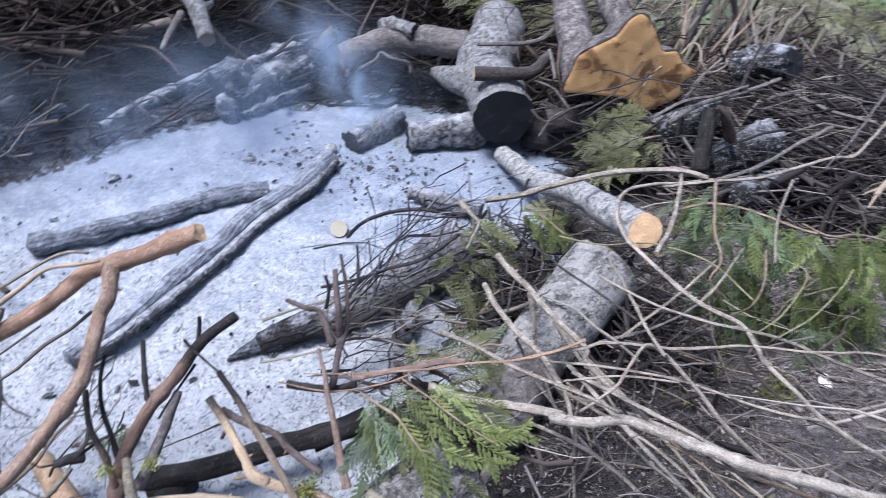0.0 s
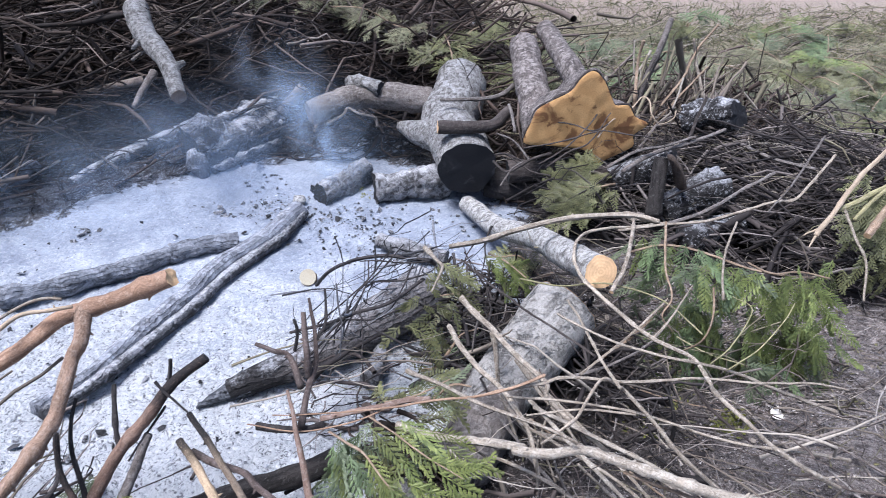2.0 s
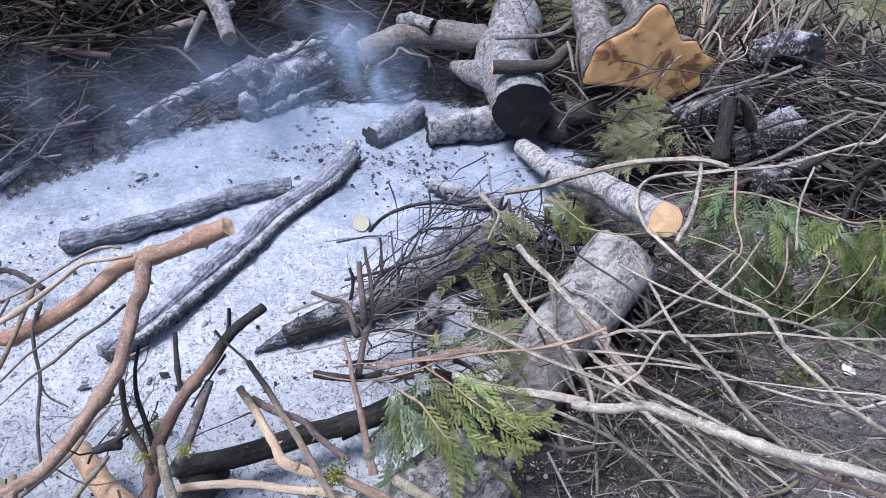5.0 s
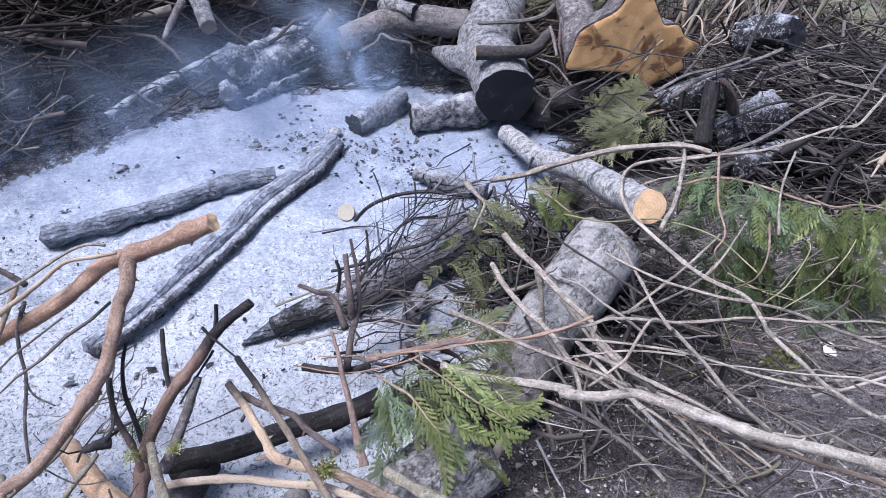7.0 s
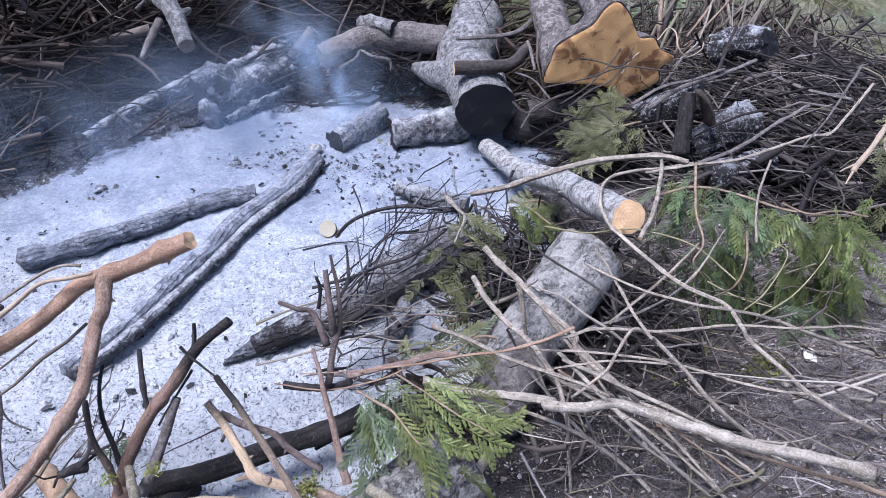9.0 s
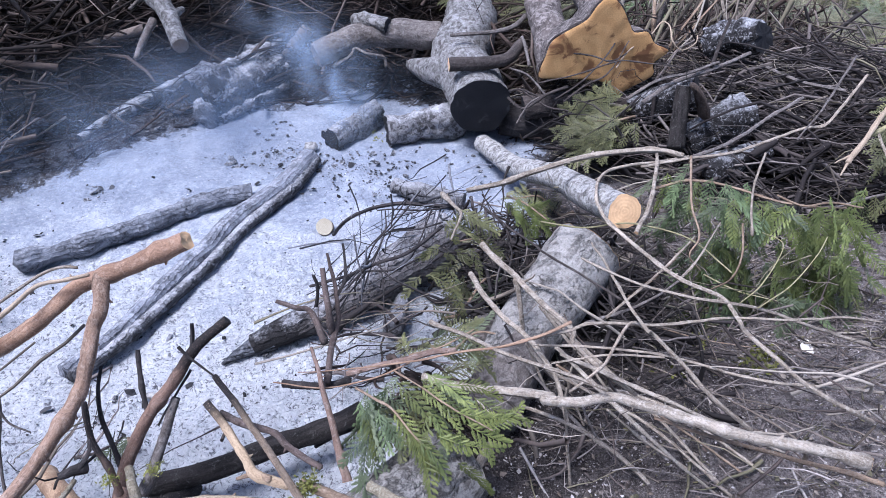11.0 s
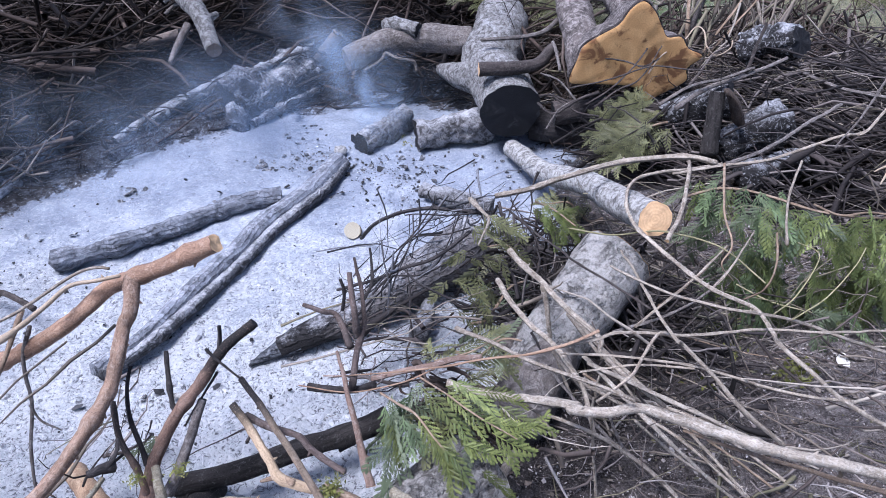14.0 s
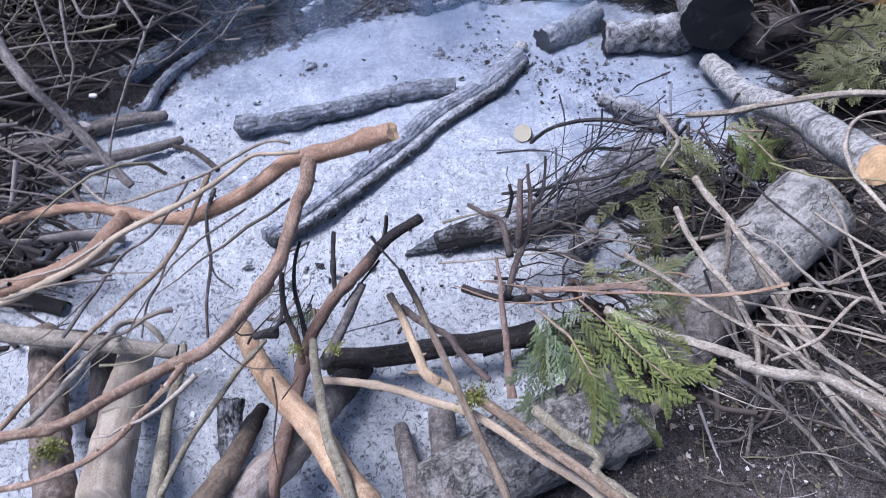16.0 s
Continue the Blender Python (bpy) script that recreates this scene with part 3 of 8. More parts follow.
def chips(count, where, size, rng, flat=0.25):
    """Small flat shards: a bent five-sided flake each, with some thickness."""
    a = np.linspace(0, 2 * np.pi, 5, endpoint=False)
    r = rng.uniform(0.3, 1.0, (count, 5)) * size[:, None]
    turn = rng.uniform(0, 2 * np.pi, count)
    long = rng.uniform(0.35, 1.0, count)
    x, y = r * np.cos(a), r * np.sin(a) * long[:, None]
    px, py = x * np.cos(turn)[:, None] - y * np.sin(turn)[:, None], x * np.sin(turn)[:, None] + y * np.cos(turn)[:, None]
    tilt = rng.normal(size=(count, 2)) * 0.35
    pz = px * tilt[:, :1] + py * tilt[:, 1:]
    rim = np.stack([px, py, pz], 2) + where[:, None]
    top = where[:, None] + np.stack([px.mean(1), py.mean(1), pz.mean(1) + size * flat], 1)[:, None]
    rim[..., 2] += (size * 0.2)[:, None]
    verts = np.concatenate([rim, top], 1).reshape(-1, 3)
    i, j = np.meshgrid(np.arange(count), np.arange(5), indexing="ij")
    return verts, np.stack([i * 6 + j, i * 6 + (j + 1) % 5, i * 6 + 5], 2).reshape(-1, 3)


def ease(v, a, b):
    s = np.clip((v - a) / (b - a), 0, 1)
    return s * s * (3 - 2 * s)


# ---- ground ----
def ash_reach(x, y):
    return np.sqrt(((x + 0.85 - 0.36 * (y - 2.1)) / 1.28) ** 2 + ((y - 1.92) / 1.72) ** 2)


def brush_height(x, y):
    """How high the brush heap stands behind and to the left of the ash."""
    front = 3.46 - 0.62 * np.clip(-(x + 1.3), 0, 3)
    rear = 0.80 * ease(y, front, front + 1.0) * (1 - ease(y, 5.3, 6.3)) * (1 - ease(x, -0.1, 1.1)) * ease(x, -5.5, -4.5)
    flank = 0.62 * ease(-x, 1.8, 2.4) * ease(y, 0.7, 1.5) * (1 - ease(y, 4.2, 5.2)) * ease(x, -5.5, -4.5)
    return np.maximum(rear, flank)


def ground_height(x, y):
    swell = 0.02 * np.sin(1.7 * x + 0.6) * np.sin(1.3 * y) + 0.012 * np.sin(4.1 * x + 2 * y)
    near = 1 - ease(np.hypot(x, y - 2), 5, 9)
    return swell * near * 0.6 + 0.25 * np.maximum(brush_height(x, y) - 0.25, 0) + 0.03 * ease(ash_reach(x, y), 0.95, 1.15) * near


def axis_steps(lo, hi, step):
    fine = np.arange(lo, hi, step)
    grow = step * np.cumsum(1.22 ** np.arange(1, 56))
    grow = grow[grow < 2600]
    return np.concatenate([lo - grow[::-1], fine, hi + grow])


gx, gy = axis_steps(-2.2, 0.9, 0.007), axis_steps(0.6, 3.6, 0.007)
X, Y = np.meshgrid(gx, gy)
Z = ground_height(X, Y)
fine_zone = (np.abs(X + 0.5) < 2.0) & (np.abs(Y - 2.1) < 1.7)
lumps = np.zeros_like(Z)
for r, c in np.argwhere(fine_zone):
    q = Vector((X[r, c], Y[r, c], 0))
    loose = min(1.0, max(0.25, 1.9 - 0.62 * Y[r, c] + 0.5 * noise.noise(q * 3)))
    lumps[r, c] = 0.012 * noise.noise(q * 9) + loose * (0.008 * noise.noise(q * 21) + 0.012 * noise.noise(q * 44) + 0.009 * abs(noise.noise(q * 75)))
Z = Z + lumps
rows, cols = X.shape
ii, jj = np.meshgrid(np.arange(rows - 1), np.arange(cols - 1), indexing="ij")
quads = np.stack([ii * cols + jj, ii * cols + jj + 1, (ii + 1) * cols + jj + 1, (ii + 1) * cols + jj], 2).reshape(-1, 4)
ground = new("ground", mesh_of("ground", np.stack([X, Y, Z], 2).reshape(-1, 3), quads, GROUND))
tagged(ground, "trampled soil with a wide bed of pale ash", "ground", "", "structure")


def on_ground(x, y):
    return np.stack([x, y, ground_height(x, y)], 1)


def stuff(name, label, category, verts, faces, material, smooth=True):
    return tagged(new(name, mesh_of(name, verts, faces, material, None, smooth)), label, category, "", "stuff")


# ash flakes, coals, litter
rng = np.random.default_rng(11)
n = 60000
x, y = rng.uniform(-2.2, 0.75, n), rng.uniform(0.7, 3.65, n)
keep = (ash_reach(x, y) < rng.uniform(0.9, 1.02, n)) & (rng.uniform(0, 1, n) < 1.05 - 0.9 * ease(y, 1.6, 3.0))
x, y = x[keep], y[keep]
stuff("ash_flakes", "loose white and grey flakes of ash", "ash", *chips(len(x), on_ground(x, y), rng.gamma(1.5, 0.001, len(x)) + 0.001, rng, 0.5), FLAKES, False)
n = 520
x, y = rng.uniform(-2.0, 0.6, n), rng.uniform(0.9, 3.5, n)
keep = ash_reach(x, y) < 0.98
x, y = x[keep], y[keep]
for cx, cy, k, spread in ((-0.62, 2.95, 330, 0.075), (-0.2, 2.75, 380, 0.12), (-0.42, 2.85, 260, 0.11), (-0.05, 2.55, 160, 0.1), (-1.55, 2.2, 120, 0.16), (-0.7, 1.75, 120, 0.2), (-0.85, 2.85, 40, 0.08), (-1.4, 2.7, 26, 0.05), (-1.2, 3.15, 22, 0.06), (-0.85, 1.45, 40, 0.07), (-1.0, 1.25, 40, 0.1),
                          (-1.45, 1.75, 40, 0.12), (0.15, 2.75, 60, 0.15), (-1.75, 2.25, 70, 0.14), (0.1, 1.2, 50, 0.1)):
    x, y = np.r_[x, rng.normal(cx, spread, k)], np.r_[y, rng.normal(cy, spread, k)]
stuff("coals", "scattered bits of black charcoal in the ash", "charcoal", *chips(len(x), on_ground(x, y) + (0, 0, 0.003), rng.gamma(1.2, 0.0034, len(x)) + 0.0014, rng, 0.5), COALS, False)
n = 34000
x, y = rng.uniform(-0.4, 2.6, n), rng.uniform(0.5, 3.6, n)
keep = (ash_reach(x, y) > rng.uniform(0.94, 1.1, n))
x, y = x[keep], y[keep]
stuff("litter", "wood chips, bark crumbs and leaf litter on soil", "litter", *chips(len(x), on_ground(x, y), rng.gamma(2.0, 0.002, len(x)) + 0.0015, rng, 0.4), LITTER, False)


n = 52000
x, y = rng.uniform(0.2, 2.5, n), rng.uniform(0.5, 2.5, n)
keep = ash_reach(x, y) > 1.0
x, y = x[keep], y[keep]
stuff("litter", "fine pale bark crumbs and dead leaves trodden into soil", "litter", *chips(len(x), on_ground(x, y) + (0, 0, 0.002), rng.gamma(1.6, 0.0013, len(x)) + 0.001, rng, 0.5), CRUMBS, False)


def brush(name, label, count, sample, length, radius, lean, material, seed, bend=0.2, sides=5, clear=True):
    r = np.random.default_rng(seed)
    start = sample(r, count)
    way = r.normal(size=(count, 3)) * lean[1] + np.array(lean[0])
    way /= np.linalg.norm(way, axis=1)[:, None]
    way *= r.choice([-1, 1], count)[:, None]
    size = r.uniform(*length, count)
    p = crooked(count, start - way * size[:, None] * 0.5, way, size, 7, bend, r)
    p[..., 2] = np.maximum(p[..., 2], ground_height(p[..., 0], p[..., 1]) + 0.006)
    if clear:
        p = p[(ash_reach(p[..., 0], p[..., 1]) > 0.95).all(1)]
    count = len(p)
    rad = (r.gamma(2.2, radius / 2.2, count) + radius * 0.25)[:, None] * np.linspace(1.0, 0.2, 7) * r.uniform(0.8, 1.25, (count, 7))
    return stuff(name, label, "brush", *many_tubes(p, rad, sides), material)


def in_heap(r, count):
    x, y = r.uniform(-4.4, 1.0, 8 * count), r.uniform(0.8, 6.0, 8 * count)
    h = brush_height(x, y)
    keep = np.flatnonzero(r.uniform(0, 0.5, len(x)) < h)[:count]
    return np.stack([x[keep], y[keep], ground_height(x[keep], y[keep]) * 0.6 + h[keep] * r.uniform(0.02, 1.0, len(keep)) ** 0.8], 1)


def back_heap(r, count):
    p = in_heap(r, 3 * count)
    return p[p[:, 1] > 3.1 + 0.0 * p[:, 0]][:count] if len(p[p[:, 1] > 3.1]) >= count else p[:count]


def heap_face(r, count):
    """Low in the front of the heap, reached by fire and darkened for shade."""
    p = in_heap(r, 8 * count)
    front = 3.46 - 0.62 * np.clip(-(p[:, 0] + 1.3), 0, 3)
    p = p[(p[:, 1] > front - 0.1) & (p[:, 1] < front + 0.75) & (p[:, 2] < 0.52)]
    return p[:count]


def heap_top(r, count):
    p = in_heap(r, 8 * count)
    front = 3.46 - 0.62 * np.clip(-(p[:, 0] + 1.3), 0, 3)
    p = p[(p[:, 1] > 3.1) & ((p[:, 2] > 0.42) | (p[:, 1] > front + 0.75))]
    return p[:count]


def ash_rim(r, count):
    """Along the back edge of the ash, under the heap."""
    x, y = r.uniform(-1.75, 0.2, 30 * count), r.uniform(2.6, 3.8, 30 * count)
    d = ash_reach(x, y)
    keep = np.flatnonzero((d > 0.98) & (d < 1.2))[:count]
    return np.stack([x[keep], y[keep], ground_height(x[keep], y[keep]) + 0.01 + 0.06 * r.uniform(0, 1, len(keep))], 1)


def left_heap(r, count):
    p = in_heap(r, 6 * count)
    q = p[(p[:, 1] < 3.4) & (p[:, 0] < -1.82)]
    return np.concatenate([q, q])[:count]


def right_brush(r, count):
    a, d = r.uniform(0, 2 * np.pi, count), np.sqrt(r.uniform(0, 1, count))
    x, y = 1.8 + 1.0 * d * np.cos(a), 2.95 + 0.78 * d * np.sin(a)
    return np.stack([x, y, 0.03 + 0.34 * (1 - d * d) * r.uniform(0, 1, count) + 0.06 * r.uniform(0, 1, count)], 1)


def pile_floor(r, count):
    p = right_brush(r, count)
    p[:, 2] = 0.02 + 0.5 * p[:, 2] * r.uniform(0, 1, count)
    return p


brush("brush_heap", "dense heap of dead brown twigs and branches", 4300, heap_top, (0.35, 1.3), 0.0058, ((1, 0.1, 0.06), 0.36), BRUSH, 21, 0.34)
brush("brush_heap", "burnt twigs darkened for shade low in the front of the heap", 2200, heap_face, (0.25, 1.0), 0.006, ((1, 0.1, 0.06), 0.42), BRUSH_SHADED, 73, 0.34)
brush("burnt_twigs", "burnt black twigs along the edge of the ash", 110, ash_rim, (0.1, 0.45), 0.005, ((0.8, 0.6, 0.05), 0.5), BRUSH_BLACK, 74, 0.3, 5, False)
brush("brush_heap", "fine dry twigs tangled in the brush heap", 3600, heap_top, (0.2, 0.7), 0.0028, ((1, 0.1, 0.1), 0.6), BRUSH_GREY, 31, 0.45, 4)
brush("brush_heap", "fine dry twigs tangled beside the ash", 1200, left_heap, (0.2, 0.6), 0.0028, ((0.8, 0.3, 0.2), 0.7), BRUSH_PALE, 32, 0.4, 4)
brush("brush_heap", "dense heap of dead grey twigs beside the ash", 1500, left_heap, (0.3, 0.9), 0.006, ((0.8, 0.4, 0.1), 0.5), BRUSH_GREY, 22)
def left_edge(r, count):
    s = r.uniform(0, 1, count)
    x, y = LEFT[0] + (FORE[0] - LEFT[0]) * s + r.normal(0, 0.14, count) - 0.12, LEFT[1] + (FORE[1] - LEFT[1]) * s + r.normal(0, 0.07, count)
    return np.stack([x, y, 0.02 + 0.2 * r.uniform(0, 1, count) ** 1.5], 1)


LEFT, FORE = (-2.17, 1.597), (-1.724, 1.11)
brush("brush_heap", "grey twigs and sticks spilling from the heap onto ash", 230, left_edge, (0.2, 0.7), 0.006, ((0.9, 0.25, 0.05), 0.35), BRUSH_DARK, 40, 0.3, 6, False)
brush("heap_branches", "thicker bare branches lying through the brush heap", 170, back_heap, (0.7, 1.9), 0.013, ((1, 0.1, 0.03), 0.3), BRUSH, 34, 0.3, 8)
brush("heap_branches", "long bare branches lying through the brush beside the ash", 70, left_heap, (0.6, 1.5), 0.011, ((0.9, 0.3, 0.1), 0.4), BRUSH_GREY, 35, 0.3, 8)
# bottom layer coloured black to stand for shade in the pile's gaps
brush("brush_pile", "sticks painted black for shade deep in the low pile", 1500, pile_floor, (0.2, 0.7), 0.006, ((1, -0.35, 0.0), 0.5), BRUSH_BLACK, 71, 0.3)
brush("brush_pile", "low pile of dark tangled sticks", 2300, right_brush, (0.2, 0.7), 0.0037, ((1, -0.35, 0.0), 0.42), BRUSH_DARK, 23, 0.3)
brush("brush_pile", "thin pale grey twigs on the low pile", 620, right_brush, (0.15, 0.6), 0.0022, ((1, -0.3, 0.05), 0.5), BRUSH_PALE, 36, 0.35, 4)


def low_litter(r, count):
    x, y = r.uniform(0.25, 2.6, count), r.uniform(0.6, 2.4, count)
    return np.stack([x, y, ground_height(x, y) + 0.01 + 0.03 * r.uniform(0, 1, count)], 1)


def tangle(r, count):
    x, y = r.uniform(0.15, 1.5, count), r.uniform(1.0, 2.3, count)
    return np.stack([x, y, 0.03 + 0.26 * r.uniform(0, 1, count) ** 1.5 * (1 - ease(x, 0.9, 1.5))], 1)


def far_field(r, count):
    x, y = r.uniform(0.2, 5.0, count), r.uniform(3.3, 7.0, count)
    return np.stack([x, y, ground_height(x, y) + 0.02 + 0.2 * r.uniform(0, 1, count) ** 2], 1)


def behind_logs(r, count):
    x, y = r.uniform(0.6, 2.2, count), r.uniform(3.25, 4.2, count)
    return np.stack([x, y, ground_height(x, y) + 0.05 + 0.25 * r.uniform(0, 1, count)], 1)


brush("brush_pile", "brown dead sticks leaning behind the felled logs", 620, behind_logs, (0.2, 0.65), 0.0042, ((0.6, 0.3, 0.5), 0.55), BRUSH, 41, 0.3, 5)
brush("ground_twigs", "fine dead twigs lying on the soil", 1700, low_litter, (0.04, 0.24), 0.0015, ((1, 0, 0), 0.8), LITTER, 24, 0.25, 4)
brush("ground_twigs", "thin dry twigs tangled among the branches", 150, tangle, (0.2, 0.7), 0.0024, ((1, -0.4, 0.1), 0.6), BRUSH_PALE, 25, 0.25, 4)
brush("ground_twigs", "dark dead twigs tangled under the branches", 210, tangle, (0.15, 0.5), 0.0024, ((1, -0.4, 0.1), 0.7), BRUSH_GREY, 27, 0.22, 4)


def under_logs(r, count):
    """The dark tangle that fills the ground round the stump."""
    k = r.uniform(0, 1, count) < 0.6
    x = np.where(k, r.normal(0.27, 0.1, count), r.normal(0.62, 0.1, count))
    y = np.where(k, r.normal(1.95, 0.17, count), r.normal(1.62, 0.14, count))
    return np.stack([x, y, ground_height(x, y) + 0.01 + 0.12 * r.uniform(0, 1, count) ** 1.5], 1)


# twig colour carries the shade of the gaps between stump and logs
brush("ground_twigs", "dead twigs blackened for shade round the stump", 420, under_logs, (0.1, 0.38), 0.0042, ((0.8, -0.5, 0.1), 0.6), BRUSH_BLACK, 76, 0.3, 5, False)
brush("ground_twigs", "brown dead twigs packed round the stump", 130, under_logs, (0.1, 0.35), 0.003, ((0.8, -0.5, 0.15), 0.6), BRUSH_DARK, 77, 0.3, 5, False)


def near_twigs(r, count):
    x, y = r.uniform(-1.5, -0.75, count), r.uniform(0.62, 1.1, count)
    return np.stack([x, y, 0.26 + 0.26 * r.uniform(0, 1, count)], 1)


def trunk_twigs(r, count):
    x, y = r.uniform(0.22, 0.95, count), r.uniform(2.66, 2.82, count)
    return np.stack([x, y, 0.12 + 0.2 * r.uniform(0, 1, count)], 1)


def stem_twigs(r, count):
    x, y = r.uniform(0.1, 0.9, count), r.uniform(3.05, 3.9, count)
    return np.stack([x, y, 0.1 + 0.45 * r.uniform(0, 1, count) * ease(y, 3.0, 3.6)], 1)


# twigs coloured black to deepen the dark gap beside the black log end
brush("trunk_twigs", "dark thin twigs in front of the sawn trunk", 90, trunk_twigs, (0.15, 0.5), 0.003, ((1, 0.1, 0.15), 0.4), BRUSH_BLACK, 37, 0.35, 5)
brush("trunk_twigs", "brown twigs heaped round the felled stems", 260, stem_twigs, (0.25, 0.8), 0.0035, ((1, 0.2, 0.1), 0.5), BRUSH, 38, 0.35, 5)


def burnt_twigs(r, count):
    s = r.uniform(0, 1, count)
    x, y = -0.28 + 0.42 * s + r.normal(0, 0.07, count), 1.62 + 0.5 * s + r.normal(0, 0.07, count)
    return np.stack([x, y, 0.2 + 0.18 * r.uniform(0, 1, count)], 1)


brush("dry_twigs", "thin dry twigs caught among the poles", 18, near_twigs, (0.15, 0.42), 0.0026, ((0.8, 0.55, 0.15), 0.35), BRUSH_PALE, 28, 0.3, 5, False)


def fork_twigs(r, count):
    x, y = r.normal(-0.75, 0.07, count), r.normal(0.97, 0.06, count)
    return np.stack([x, y, 0.2 + 0.18 * r.uniform(0, 1, count)], 1)


brush("dry_twigs", "dark thin twigs tangled where the poles cross", 13, fork_twigs, (0.08, 0.28), 0.0022, ((0.6, 0.6, 0.4), 0.5), BRUSH_DARK, 78, 0.35, 5, False)
def behind_frond(r, count):
    x, y = r.normal(-0.013, 0.06, count), r.normal(1.299, 0.05, count)
    return np.stack([x, y, 0.02 + 0.14 * r.uniform(0, 1, count)], 1)


# these fill a shadowed spot; the shade sits in their dark colour
brush("ground_twigs", "brown twigs darkened for shade behind the front log", 150, behind_frond, (0.06, 0.2), 0.004, ((0.8, -0.4, 0.1), 0.6), BRUSH_SHADED, 91, 0.3, 5, False)
CLUTTER = (-0.179, 1.463)


def burnt_clutter(r, count):
    s = r.uniform(0, 1, count)
    x, y = CLUTTER[0] + 0.3 * (s - 0.4) + r.normal(0, 0.05, count), CLUTTER[1] + 0.1 * s + r.normal(0, 0.06, count)
    return np.stack([x, y, 0.02 + 0.2 * r.uniform(0, 1, count)], 1)


def frond_twigs(r, count):
    x, y = CLUTTER[0] + r.normal(0.12, 0.12, count), CLUTTER[1] + r.normal(-0.02, 0.04, count)
    return np.stack([x, y, 0.24 + 0.1 * r.uniform(0, 1, count)], 1)


brush("dry_twigs", "thin reddish twigs bundled over the fronds", 10, frond_twigs, (0.2, 0.55), 0.0022, ((1, 0.12, 0.08), 0.2), BRUSH_PALE, 42, 0.2, 5, False)
brush("burnt_twigs", "scorched sticks and twigs heaped under the forked stick", 34, burnt_clutter, (0.08, 0.26), 0.003, ((1, 0.3, 0.1), 0.5), BRUSH_DARK, 39, 0.3, 6, False)
brush("burnt_twigs", "fine scorched twigs over the burnt log", 60, burnt_twigs, (0.12, 0.36), 0.0021, ((0.7, 0.5, 0.3), 0.5), COALS, 29, 0.3, 5, False)
def stalk_clump(r, count):
    x, y = r.normal(1.42, 0.22, count), r.normal(3.55, 0.16, count)
    return np.stack([x, y, ground_height(x, y) + r.uniform(0.1, 0.4, count)], 1)


brush("dry_stalks", "tan dead stalks standing behind the burnt logs", 70, stalk_clump, (0.3, 0.8), 0.0062, ((0.3, 0.15, 1.0), 0.3), BRUSH_PALE, 75, 0.2, 6)
brush("dry_stalks", "dry stalks and twigs in rough grass", 900, far_field, (0.15, 0.7), 0.003, ((1, 0.2, 0.02), 0.35), BRUSH_PALE, 26, 0.3, 4)


def grass_field(r, count):
    x, y = r.uniform(0.3, 6.0, count), r.uniform(3.6, 8.0, count)
    return np.stack([x, y, ground_height(x, y) + 0.05], 1)


GRASS = islands("grass", [(0.13, 0.13, 0.06), (0.24, 0.22, 0.13), (0.075, 0.09, 0.045), (0.34, 0.31, 0.22), (0.06, 0.07, 0.035), (0.1, 0.085, 0.06)])
brush("rough_grass", "rough dry grass behind the fire", 7000, grass_field, (0.08, 0.26), 0.0022, ((0.3, 0.2, 0.5), 0.8), GRASS, 33, 0.35, 3)
rng = np.random.default_rng(51)
n = 2600
x, y = rng.uniform(0.1, 2.4, n), rng.uniform(0.6, 2.4, n)
keep = ash_reach(x, y) > 1.0
x, y = x[keep], y[keep]
stuff("fallen_leaves", "small fallen leaves on the soil", "leaves", *chips(len(x), on_ground(x, y) + (0, 0, 0.006), np.minimum(rng.gamma(2.2, 0.0028, len(x)) + 0.003, 0.013), rng, 0.5), LEAVES, False)


rng = np.random.default_rng(61)
p = in_heap(rng, 420)
stuff("ash_scraps", "pale scraps of ash and bark caught in the brush", "ash", *chips(len(p), p + (0, -0.05, 0.03), rng.gamma(2.0, 0.007, len(p)) + 0.004, rng, 0.2), LITTER, False)


# ---- cedar sprays ----
SPRAY_SIZES = (0.07, 0.1, 0.14, 0.19, 0.26)


